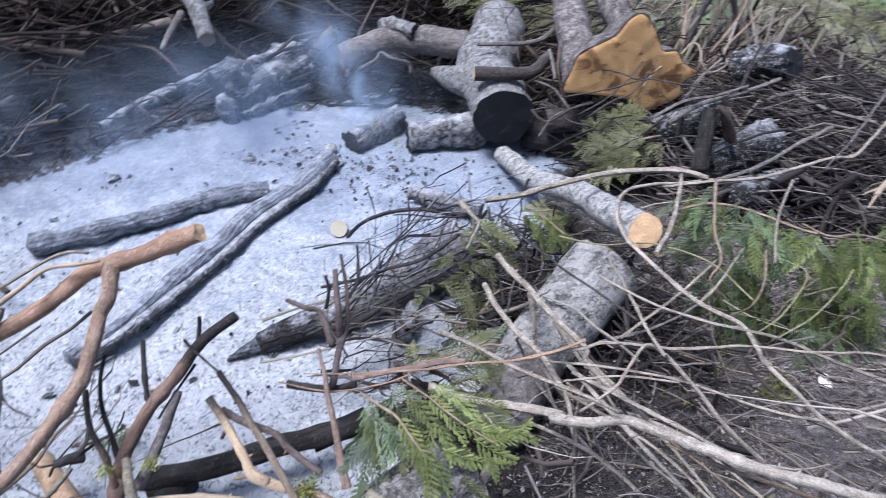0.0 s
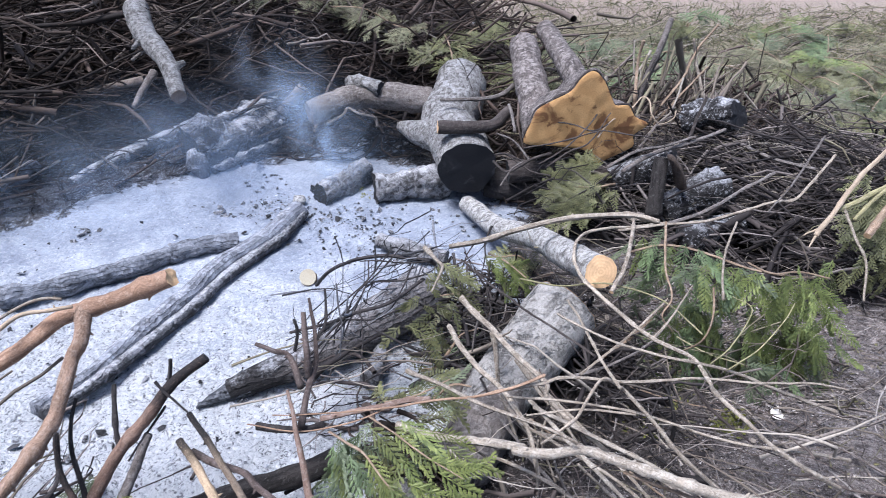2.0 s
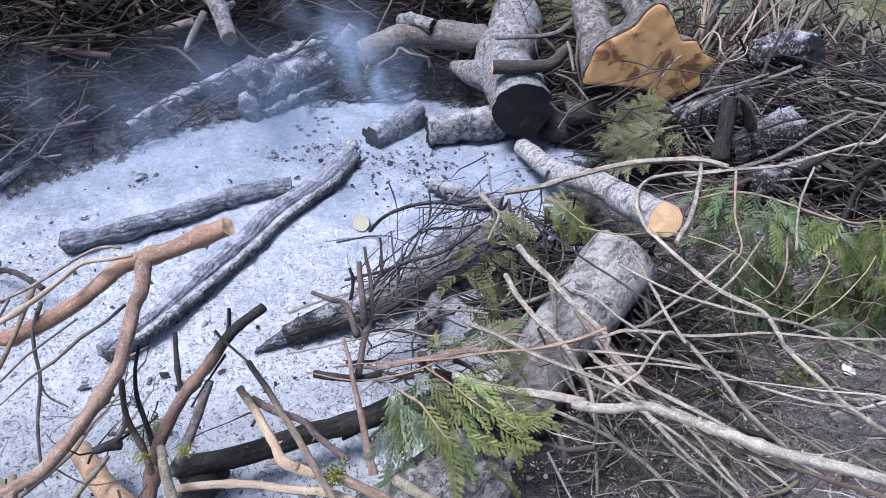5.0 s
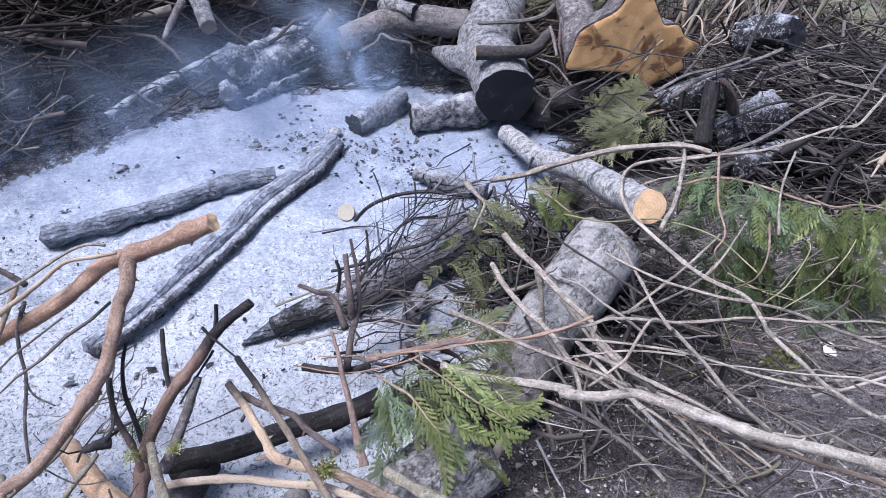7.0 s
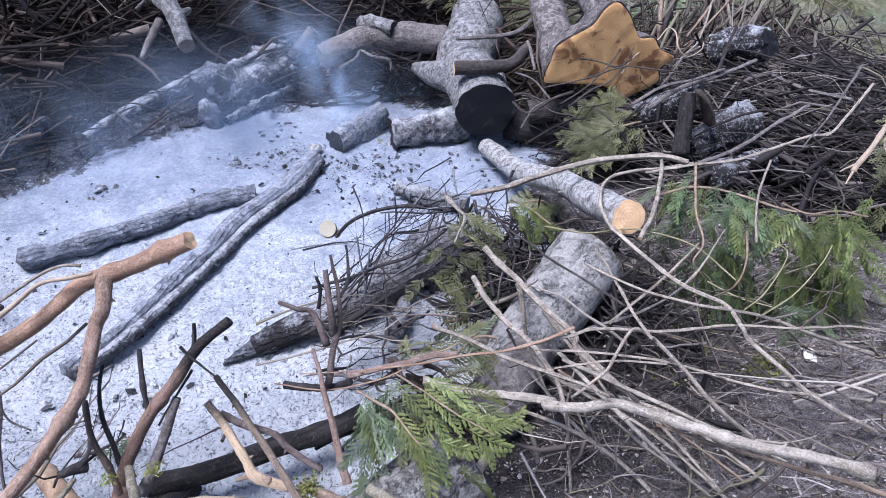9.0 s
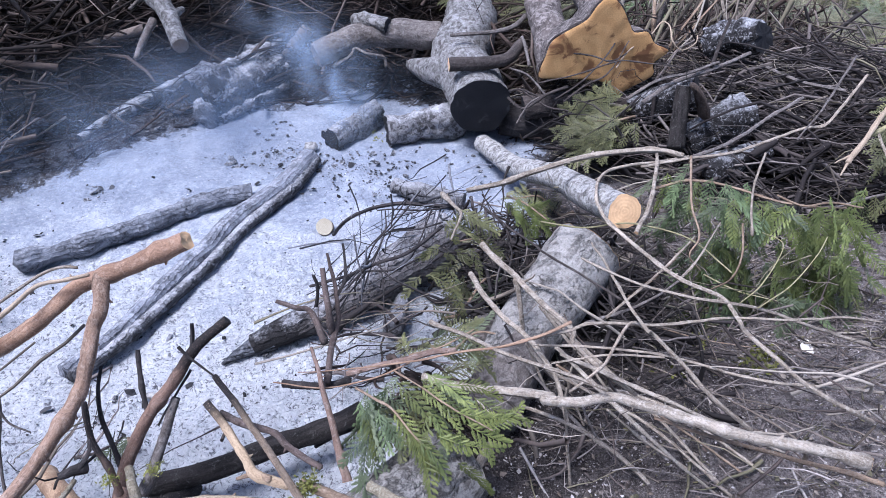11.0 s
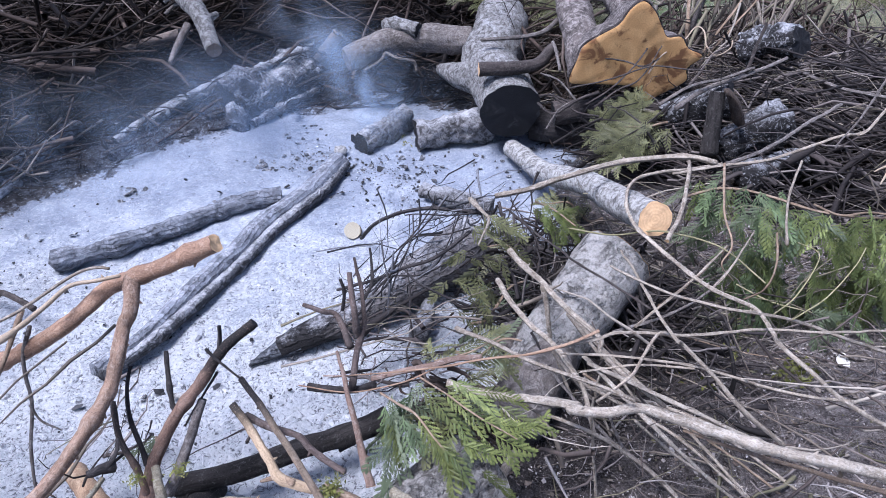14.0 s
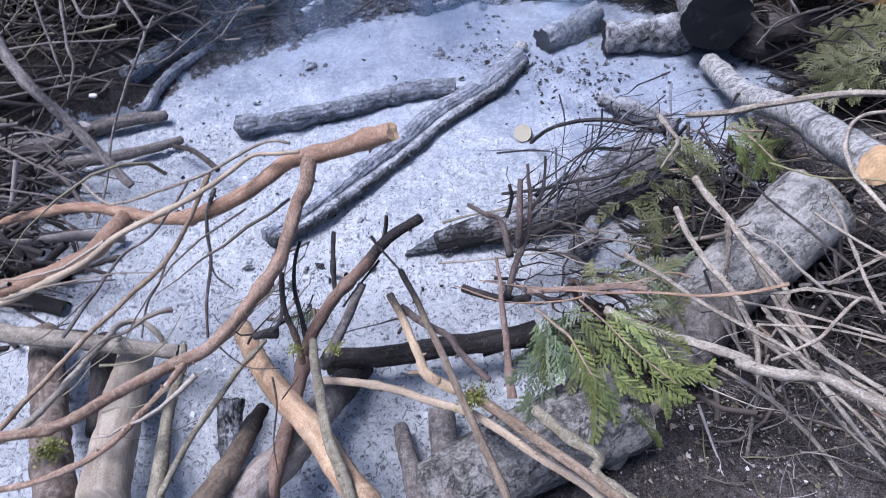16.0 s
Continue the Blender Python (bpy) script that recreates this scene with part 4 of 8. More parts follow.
def spray_mesh(size, seed, toothed, loose):
    """A flat cedar spray along x, drooping: a comb of strap-like shoots with small teeth; longer sprays carry side combs."""
    r = np.random.default_rng(seed)
    faces, at = [], []

    def strap(p, ang, length, wide, dip):
        d, side = np.array([math.cos(ang), math.sin(ang), dip]), np.array([-math.sin(ang), math.cos(ang), r.normal(0, 0.15)])
        k = len(at)
        at.extend([p - side * wide * 0.7, p + side * wide * 0.7, p + d * length * 0.7 + side * wide, p + d * length, p + d * length * 0.7 - side * wide])
        faces.append((k, k + 4, k + 3, k + 2, k + 1))
        return d

    def comb(foot, ang, length, fall):
        count = max(4, int(length / (0.0112 if loose else 0.0098)))
        lean = r.normal(0, 0.2)
        line = lambda q: foot + np.array([math.cos(ang + lean * q), math.sin(ang + lean * q), -fall * q]) * length * q
        tilt = r.normal(0, 0.22)
        for j in range(count):
            for hand in (-1, 1):
                q = (j + 0.5 + 0.2 * hand) / count
                reach = min(0.036 if loose else 0.027, (0.42 if loose else 0.36) * length) * (1.04 - q) ** 0.6 * min(1.0, 0.6 + 2 * q) * r.uniform(0.75, 1.15) + 0.003
                a = ang + lean * q + hand * radians(r.uniform(36, 46) - 12 * q if loose else r.uniform(44, 54) - 14 * q)
                p = line(q)
                d = strap(p, a, reach, 0.0012 if loose else 0.0016, -0.2 + hand * tilt + r.normal(0, 0.1))
                for f in (0.2, 0.36, 0.52, 0.68, 0.84) if loose else (0.3, 0.55, 0.78) if toothed else ():
                    for h in (-1, 1):
                        strap(p + d * reach * f, a + h * radians(30), (0.0085 if loose else 0.0066) * (1.05 - 0.6 * f), 0.0009 if loose else 0.0009, -0.2)
        for q in (0.0, 0.33, 0.66):
            p, e = line(q), line(min(1.0, q + 0.37)) - line(q)
            strap(p, math.atan2(e[1], e[0]), np.hypot(e[0], e[1]), 0.0014, e[2] / max(1e-6, np.hypot(e[0], e[1])))

    comb(np.zeros(3), 0.0, size, r.uniform(0.15, 0.35))
    if size > (0.16 if loose else 0.12):
        pairs = max(2, int(size / (0.07 if loose else 0.045)))
        for i in range(pairs):
            for hand in (-1, 1):
                s = (i + 0.35 + 0.25 * hand) / pairs
                comb(np.array([size * s * 0.9, 0, -0.22 * size * s * s]), hand * radians(r.uniform(34, 48)), (0.5 * size * (1.0 - s) + 0.03) * r.uniform(0.75, 1.1), r.uniform(0.1, 0.4))
    return [tuple(q) for q in at], faces


SPRAY_MESHES = {}


def spray(parent, foot, tip, material, k):
    x = Vector(tip) - Vector(foot)
    long = x.length
    i = min(range(len(SPRAY_SIZES)), key=lambda j: abs(SPRAY_SIZES[j] - long))
    near, loose = foot[1] < 3, foot[1] < 2.1
    key = (i, k % 3, near, loose, material.name)
    if key not in SPRAY_MESHES:
        SPRAY_MESHES[key] = mesh_of("spray", *spray_mesh(SPRAY_SIZES[i], 10 * i + k % 3, near, loose), material, None, False)
    ob = part("spray", SPRAY_MESHES[key], parent)
    x.normalize()
    r = random.Random(k * 7 + int(1000 * foot[0]))
    up = Vector((r.gauss(0, 0.4), -0.55 + r.gauss(0, 0.35), 0.8))
    z = (up - x * up.dot(x)).normalized()
    turn = Matrix((x, z.cross(x), z)).transposed().to_4x4()
    grow = min(1.25, max(0.8, long / SPRAY_SIZES[i]))
    ob.matrix_local = Matrix.Translation(Vector(foot) - parent.location) @ turn @ Matrix.Diagonal((grow, grow * r.choice((-1, 1)), grow, 1))
    return ob


def fronds(thing, material, sprays, full=0):
    """Sprays on a branch, each from foot to tip, with some more hanging beside them."""
    pieces = []
    for foot, tip in sprays:
        foot, tip = Vector(foot), Vector(tip)
        if (tip - foot).length > 0.3:
            pieces += [(foot, foot.lerp(tip, 0.66)), (foot.lerp(tip, 0.4), tip)]
        else:
            pieces.append((foot, tip))
    r = random.Random(len(sprays))
    for _ in range(full):
        for foot, tip in sprays:
            drift = Vector((r.gauss(0, 0.045), r.gauss(0, 0.035), -abs(r.gauss(0, 0.035))))
            foot = Vector(foot).lerp(Vector(tip), r.uniform(0.0, 0.4)) + drift
            if r.random() < 0.8:
                pieces.append((foot, foot + (Vector(tip) - foot) * 0.8 + Vector((r.gauss(0, 0.04), r.gauss(0, 0.03), 0.0)) + drift))
    for k, (foot, tip) in enumerate(pieces):
        spray(thing, foot, tip, r.choice(material) if isinstance(material, tuple) else material, k)


def cedar(name, label, points, r0, r1, wood, material, sprays, full=1):
    """A cut cedar branch: its stem and its sprays, each from foot to tip."""
    thing = tagged(base(name, points[0]), label, "cedar branch", "cut cedar branches")
    limb("stem", points, r0, r1, wood, None, None, thing)
    fronds(thing, material, sprays, full)
    return thing


def loose_cedar(label, centre, size, count, material, seed):
    """A branch that lies about, its sprays to all sides."""
    r = random.Random(seed)
    a = r.uniform(0, 6.28)
    d = Vector((math.cos(a), math.sin(a), 0.1))
    c = Vector(centre)
    points = [tuple(c + d * size * s + Vector((0, 0, 0.05 * math.sin(5 * s)))) for s in (-0.5, -0.2, 0.15, 0.5)]
    sprays = []
    for _ in range(count):
        foot = c + d * size * r.uniform(-0.5, 0.55)
        b = a + r.choice((-1, 1)) * r.uniform(0.3, 1.3)
        sprays.append((tuple(foot), tuple(foot + Vector((math.cos(b), math.sin(b), r.uniform(-0.35, 0.35))) * r.uniform(0.16, 0.34) * min(1.0, max(0.3, size / 0.5)))))
    return cedar("cedar_branch", label, points, 0.007, 0.003, BARK_TAN, material, sprays, 0)


for k, (x, y, z) in enumerate(((1.2, 4.3, 0.15), (1.9, 4.1, 0.2), (2.5, 3.9, 0.22), (1.7, 4.8, 0.18), (2.4, 4.6, 0.2), (3.1, 4.3, 0.2), (2.0, 5.4, 0.15), (2.9, 5.2, 0.15), (3.6, 5.0, 0.15), (1.4, 5.6, 0.15), (3.4, 3.6, 0.2),
                               (2.8, 3.3, 0.2), (3.3, 6.0, 0.15), (2.4, 6.2, 0.12), (4.2, 5.6, 0.15), (0.9, 4.9, 0.15))):
    loose_cedar("dry pale cedar branch lying in rough grass", (x, y, z), 0.6, 16, CEDAR_DRY if k % 3 else CEDAR_OLD, 40 + k)
field = random.Random(9)
for k in range(34):
    x, y = field.uniform(0.7, 4.4), 3.6 + 3.0 * field.random() ** 1.3
    loose_cedar("green and withered cedar branch in rough grass", (x, y, field.uniform(0.1, 0.3)), 0.7, 13, (CEDAR_OLD, CEDAR_DEEP, CEDAR_DRY, CEDAR_YELLOW, CEDAR)[k % 5], 140 + k)
for k, (x, y, z) in enumerate(((0.25, 3.75, 0.55), (-0.15, 4.05, 0.68), (0.35, 4.2, 0.52), (-0.6, 4.3, 0.8), (0.7, 4.0, 0.4), (-0.3, 4.7, 0.75))):
    loose_cedar("drying cedar branch on the brush heap", (x, y, z), 0.55, 12, CEDAR_DRY if k % 2 else CEDAR_YELLOW, 80 + k)


for k, (x, y, z) in enumerate(((0.24, 1.98, 0.12), (0.16, 1.72, 0.12), (0.5, 2.28, 0.1), (0.85, 1.62, 0.05), (0.12, 1.5, 0.13))):
    loose_cedar("withered cedar twig among the fallen branches", (x, y, z), 0.22, 6, (CEDAR_DRY, CEDAR_OLD, CEDAR_YELLOW)[k % 3], 120 + k)


# ---- the forked trunk with the orange sawn face ----
def fused_trunk(name, label, centre, axis, outline, stems):
    """Two stems grown into one, sawn across: a heart-shaped face, a bark collar, and the stems behind it."""
    thing = tagged(base(name, centre), label, "log")
    a = Vector(axis).normalized()
    u = a.cross(Vector((0, 0, 1))).normalized()
    w = u.cross(a)
    ring = []
    n = len(outline)
    for i in range(n):
        q0, q1, q2, q3 = (Vector(outline[(i + k) % n]) for k in (-1, 0, 1, 2))
        for s in (0.0, 0.25, 0.5, 0.75):
            ring.append(0.5 * (2 * q1 + (q2 - q0) * s + (2 * q0 - 5 * q1 + 4 * q2 - q3) * s * s + (3 * q1 - q0 - 3 * q2 + q3) * s ** 3))
    m = len(ring)
    verts, uv, faces = [], [], []
    for depth, grow in ((0.0, 1.0), (0.02, 1.02), (0.06, 0.98), (0.12, 0.86), (0.2, 0.68), (0.28, 0.45)):
        for q in ring:
            wob = 1 + 0.09 * noise.noise(Vector((q.x * 14, q.y * 14, depth * 12)))
            verts.append(tuple(u * q.x * grow * wob + w * q.y * grow * wob + a * depth))
            uv.append((math.atan2(q.y, q.x) * 0.25, depth))
    for i in range(5):
        faces += [(i * m + j, i * m + (j + 1) % m, (i + 1) * m + (j + 1) % m, (i + 1) * m + j) for j in range(m)]
    part("bark", mesh_of("bark", verts, faces, BARK_STEM, uv), thing, "grey flaking bark collar")
    verts, uv, faces = [], [], []
    rings = (1.0, 0.97, 0.85, 0.6, 0.3)
    for f in rings:
        for q in ring:
            lift = 0.006 + (0.006 * noise.noise(Vector((q.x * f * 18, q.y * f * 18, 3))) if f < 0.99 else -0.004)
            verts.append(tuple(u * q.x * f + w * q.y * f - a * lift))
            uv.append((q.x * f + 0.05, q.y * f - 0.03))
    for i in range(len(rings) - 1):
        faces += [(i * m + j, i * m + (j + 1) % m, (i + 1) * m + (j + 1) % m, (i + 1) * m + j) for j in range(m)]
    faces.append(tuple(range((len(rings) - 1) * m, len(rings) * m)))
    part("cut_face", mesh_of("cut_face", verts, faces, ORANGE_CUT, uv), thing, "fresh orange sawn face with brown stains")
    # thick dark rim of bark round the sawn face
    k = 6
    verts, uv, faces = [], [], []
    for j, q in enumerate(ring):
        out = (ring[(j + 1) % m] - ring[j - 1]).normalized()
        out = Vector((out.y, -out.x)) if Vector((out.y, -out.x)).dot(q) > 0 else Vector((-out.y, out.x))
        thick = max(0.0012, 0.0045 + 0.009 * noise.noise(Vector((q.x * 37, q.y * 37, 9))))
        for i in range(k):
            c = 2 * math.pi * i / k
            e = q + out * (0.001 + thick * math.cos(c))
            verts.append(tuple(u * e.x + w * e.y + a * (0.008 + 1.3 * thick * math.sin(c))))
            uv.append((0.03 * i / k, j * 0.012))
    faces = [(j * k + i, j * k + (i + 1) % k, (j + 1) % m * k + (i + 1) % k, (j + 1) % m * k + i) for j in range(m) for i in range(k)]
    part("bark_rim", mesh_of("bark_rim", verts, faces, BARK_DARK, uv), thing, "dark ragged rim of bark")
    for points, r0, r1 in stems:
        limb("stem", points, r0, r1, BARK_STEM, None, PALE_CUT, thing, 0.05)
    return thing


def chip(name, label, where, size):
    """A flat split of wood with a worn rim."""
    r = random.Random(int(1000 * where[0]))
    rim = [(size * r.uniform(0.75, 1.1) * math.cos(a), size * 0.65 * r.uniform(0.75, 1.1) * math.sin(a)) for a in np.linspace(0, 2 * math.pi, 11)[:-1]]
    verts = [(x * f, y * f, z) for f, z in ((0.96, 0.0), (1.0, 0.003), (0.9, 0.007)) for x, y in rim]
    k = len(rim)
    faces = [(i * k + j, i * k + (j + 1) % k, (i + 1) * k + (j + 1) % k, (i + 1) * k + j) for i in range(2) for j in range(k)]
    faces += [tuple(range(2 * k, 3 * k)), tuple(range(k))[::-1]]
    ob = new(name, mesh_of(name, verts, faces, CHIP_WOOD, [(v[0], v[1]) for v in verts], False))
    ob.matrix_world = Matrix.Translation(where) @ pose(0, 0, 0, 18, 12, 40)
    return tagged(ob, label, "wood chip")


def tuft(name, label, where, size, count):
    """A low sprig: short stalks that end in small pointed leaves."""
    r = random.Random(int(1000 * where[0]) + 5)
    verts, faces = [], []
    for _ in range(3 * count):
        d = Vector((r.gauss(0, 1), r.gauss(0, 1), r.gauss(0.3, 0.8))).normalized()
        p = Vector((r.gauss(0, 0.45), r.gauss(0, 0.45), abs(r.gauss(0, 0.3)))) * size
        s = d.cross(Vector((r.gauss(0, 1), r.gauss(0, 1), 1))).normalized() * size * 0.08
        q = d * size * r.uniform(0.25, 0.5)
        k = len(verts)
        verts += [tuple(p), tuple(p + q * 0.5 + s), tuple(p + q), tuple(p + q * 0.5 - s)]
        faces.append((k, k + 1, k + 2, k + 3))
    ob = new(name, mesh_of(name, verts, faces, LEAF, None, False))
    ob.location = where
    return tagged(ob, label, "plant", "", "stuff")


# ---- things ----

# the burnt wood lying in the ash
log("burnt_log", "charred cracked log lying in pale ash", [(-1.503, 2.133, 0.035), (-1.308, 2.227, 0.04), (-1.111, 2.348, 0.04), (-0.916, 2.494, 0.035), (-0.719, 2.575, 0.03)], 0.0362, 0.0457, CHAR_DUSTED, None, CHAR_CUT, rough=0.17, squash=1, category="log")
thing = branch("burnt_log", "long charred split log with one ash-grey face", (-0.478, 2.863, 0.025), "log", "")
fork(thing, "ash_face", [(-0.505, 2.872, 0.03), (-0.589, 2.601, 0.04), (-0.738, 2.339, 0.045), (-0.813, 2.137, 0.045), (-0.915, 1.897, 0.045), (-0.997, 1.704, 0.04), (-1.106, 1.547, 0.03)], 0.0506, 0.0296, CHAR_PALE, CHAR_CUT, None)
fork(thing, "charred_face", [(-0.478, 2.863, 0.025), (-0.557, 2.588, 0.03), (-0.704, 2.311, 0.03), (-0.778, 2.111, 0.03), (-0.877, 1.876, 0.03), (-0.97, 1.688, 0.03), (-1.08, 1.53, 0.025)], 0.0278, 0.0219, CHAR_SIDE, CHAR_CUT, None)
log("burnt_log", "short ash-coated log stub with a dark end", [(-0.109, 2.576, 0.04), (0.035, 2.496, 0.04), (0.18, 2.439, 0.03)], 0.0362, 0.0393, ASHY, CHAR_CUT, ASHY, rough=0.09, squash=1, category="log")
thing = branch("burnt_log", "thick burnt log with ash on top and a pointed black tip", (-0.56, 1.622, 0.03), "log", "")
fork(thing, "bark", [(-0.545, 1.63, 0.034), (-0.435, 1.666, 0.06), (-0.275, 1.741, 0.08), (-0.069, 1.93, 0.09), (0.089, 2.101, 0.09)], 0.034, 0.1077, CHAR_TAN, None, CHAR_CUT)
fork(thing, "charred_tip", [(-0.637, 1.577, 0.006), (-0.6, 1.6, 0.016), (-0.53, 1.634, 0.033), (-0.49, 1.65, 0.044)], 0.005, 0.043, CHAR)
log("burnt_log", "half-burnt log end smouldering in the ash", [(-0.423, 3.043, 0.03), (-0.318, 3.165, 0.04), (-0.216, 3.317, 0.04)], 0.05, 0.0632, ASHY, CHAR_CUT, None, rough=0.2, squash=1, category="log")
log("burnt_log", "ash-coated log wedged under the big grey log", [(-0.149, 3.066, 0.06), (-0.005, 3.1, 0.07), (0.21, 3.155, 0.07)], 0.0778, 0.0873, ASHY, CHAR_CUT, None, rough=0.2, squash=1, category="log")
thing = branch("burnt_log", "thick charred log split into slabs at the brush edge", (-1.13, 3.42, 0.12), "log", "")
limb("core", [(-1.14, 3.41, 0.115), (-1.02, 3.54, 0.125), (-0.86, 3.74, 0.145), (-0.74, 3.9, 0.16)], 0.118, 0.11, CHAR_ASH, CHAR_CUT, CHAR_CUT, thing, 0.2)
limb("slab", [(-1.15, 3.38, 0.215), (-1.02, 3.53, 0.228), (-0.8, 3.8, 0.25)], 0.024, 0.022, ASHY, CHAR_CUT, None, thing, 0.25)
limb("slab", [(-1.04, 3.35, 0.12), (-0.91, 3.51, 0.135), (-0.71, 3.75, 0.15)], 0.02, 0.018, CHAR_ASH, CHAR_CUT, None, thing, 0.3)
limb("slab", [(-1.01, 3.33, 0.03), (-0.89, 3.48, 0.045), (-0.71, 3.7, 0.06)], 0.024, 0.02, CHAR_ASH, CHAR_CUT, None, thing, 0.25)
limb("charred_foot", [(-1.11, 3.36, 0.12), (-1.07, 3.31, 0.06), (-1.05, 3.29, 0.005)], 0.055, 0.03, CHAR_SIDE, None, None, thing, 0.35)
log("burnt_log", "ash-edged charred pole at the brush edge", [(-1.653, 3.144, 0.03), (-1.465, 3.411, 0.08), (-1.179, 3.709, 0.14)], 0.0374, 0.0416, CHAR_ASH, CHAR_CUT, None, rough=0.08, squash=1, category="log")
log("burnt_log", "long flat burnt trunk with ash along its edge", [(-2.14, 2.354, 0.08), (-2.091, 2.658, 0.08), (-1.967, 2.906, 0.08), (-1.875, 3.24, 0.08)], 0.0477, 0.0466, CHAR_PALE, None, None, rough=0.12, squash=1, category="log")
log("burnt_log", "weathered burnt pole lying on the ash", [(-1.969, 2.183, 0.03), (-2.015, 2.459, 0.04), (-1.965, 2.771, 0.04)], 0.0229, 0.0286, CHAR_PALE, None, None, rough=0.14, squash=1, category="log")
log("grey_log", "grey log half sunk in ash", [(-2.152, 1.935, 0.05), (-1.987, 2.064, 0.05), (-1.845, 2.156, 0.04)], 0.0358, 0.0224, BARK_GREY, None, None, rough=0.08, squash=1, category="log")
log("grey_log", "slim grey log reaching onto the ash", [(-2.253, 1.574, 0.1), (-2.044, 1.722, 0.07), (-1.849, 1.857, 0.05), (-1.692, 2.017, 0.03)], 0.0314, 0.0161, BARK_GREY, None, None, rough=0.08, squash=1, category="log")
log("charred_stick", "charred stick pointing down from the brush", [(-1.969, 1.68, 0.62), (-1.791, 1.566, 0.52), (-1.702, 1.563, 0.4), (-1.598, 1.534, 0.3), (-1.507, 1.5, 0.22)], 0.0203, 0.0121, BARK_GREY, None, CHAR_CUT, rough=0.05, squash=1, category="stick")
log("charred_stick", "dark bent stick stub in the ash", [(-1.677, 1.943, 0.05), (-1.499, 1.836, 0.12), (-1.366, 1.752, 0.12)], 0.0103, 0.0122, BARK_DARK, CHAR_CUT, None, rough=0.08, squash=1, category="stick")
log("wood_slice", "round pale slice of sawn wood lying on ash", [(-0.382, 2.316, 0.012), (-0.383, 2.295, 0.03)], 0.0338, 0.0335, BARK_TAN, SLICE_CUT, SLICE_CUT, rough=0.03, squash=1, category="wood slice")

# the heap of logs at the back of the fire
thing = branch("big_log", "grey ash-dusted trunk with a black sawn end", (-0.026, 3.515, 0.22), "log", "")
fork(thing, "bark", [(0.292, 2.924, 0.235), (0.262, 3.17, 0.28), (0.234, 3.356, 0.32), (0.285, 3.523, 0.4), (0.301, 3.649, 0.43)], 0.1428, 0.1419, BARK_LICHEN, CHAR_CUT, None)
fork(thing, "root_stub", [(0.199, 3.202, 0.29), (0.083, 3.315, 0.26), (-0.026, 3.515, 0.22)], 0.0981, 0.0257, BARK_LICHEN, None, CHAR_CUT)
log("branch_stub", "short brown branch stub with a pale cut end", [(0.152, 2.967, 0.42), (0.307, 2.979, 0.42), (0.42, 3.022, 0.42), (0.496, 3.143, 0.44)], 0.0325, 0.0251, BARK_DARK, PALE_CUT, None, rough=0.05, squash=1, category="stick")
log("thin_branch", "thin grey branch across the trunk", [(0.173, 3.208, 0.47), (0.288, 3.219, 0.47), (0.393, 3.247, 0.47), (0.479, 3.275, 0.48), (0.564, 3.388, 0.5)], 0.0078, 0.013, BARK_GREY, None, None, rough=0.06, squash=1, category="stick")
log("half_burnt_log", "brown log with a burnt hollow end", [(-0.506, 3.475, 0.3), (-0.333, 3.556, 0.34), (-0.163, 3.585, 0.36), (0.133, 3.533, 0.36)], 0.0643, 0.0727, BARK_GREY, BROWN_CUT, None, rough=0.08, squash=1, category="log")
log("bark_chunk", "short knotty chunk of grey bark", [(-0.307, 3.649, 0.42), (-0.216, 3.593, 0.43), (-0.13, 3.54, 0.42)], 0.0328, 0.0417, BARK_LICHEN, None, CHAR_CUT, rough=0.14, squash=1, category="bark")
log("curled_bark", "curled strip of scorched bark", [(-0.407, 3.366, 0.28), (-0.323, 3.391, 0.32), (-0.301, 3.479, 0.33), (-0.241, 3.394, 0.33), (-0.161, 3.411, 0.3), (-0.146, 3.394, 0.26)], 0.0082, 0.0097, BARK_GREY, None, None, rough=0.15, squash=1, category="bark")
thing = branch("hanging_stub", "grey broken branch stub hanging from the brush", (-0.964, 2.867, 0.58), "branch", "")
fork(thing, "stem", [(-1.406, 3.752, 0.76), (-1.263, 3.398, 0.72), (-1.081, 3.095, 0.66), (-0.964, 2.867, 0.58)], 0.0643, 0.0333, BARK_LICHEN, None, BROWN_CUT)
fork(thing, "knot", [(-1.067, 3.056, 0.66), (-1.033, 3.082, 0.65), (-1.012, 3.142, 0.65)], 0.0239, 0.0135, BARK_LICHEN, None, BROWN_CUT)
fork(thing, "knot", [(-1.253, 3.361, 0.71), (-1.252, 3.251, 0.7), (-1.258, 3.218, 0.69)], 0.0192, 0.0086, BARK_LICHEN)
thing = branch("hanging_twig", "forked grey twig hanging beside the stub", (-1.156, 2.853, 0.54), "branch", "")
fork(thing, "stem", [(-1.133, 3.089, 0.62), (-1.145, 2.974, 0.58), (-1.156, 2.853, 0.54)], 0.0193, 0.0103, BARK_GREY)
fork(thing, "twig", [(-1.216, 3.292, 0.66), (-1.249, 3.288, 0.65), (-1.281, 3.245, 0.63)], 0.0107, 0.0085, BARK_GREY)
log("ash_flaked_log", "black log crusted with white ash flakes", [(1.363, 3.132, 0.42), (1.445, 3.079, 0.46), (1.545, 2.968, 0.5)], 0.0749, 0.0795, ASH_FLAKED, CHAR_CUT, CHAR_CUT, rough=0.24, squash=1, category="log")
log("ash_flaked_log", "burnt log dusted with white ash", [(0.956, 2.819, 0.22), (1.094, 2.811, 0.27), (1.217, 2.763, 0.33)], 0.0658, 0.0806, ASH_FLAKED, CHAR_CUT, CHAR_CUT, rough=0.1, squash=1, category="log")
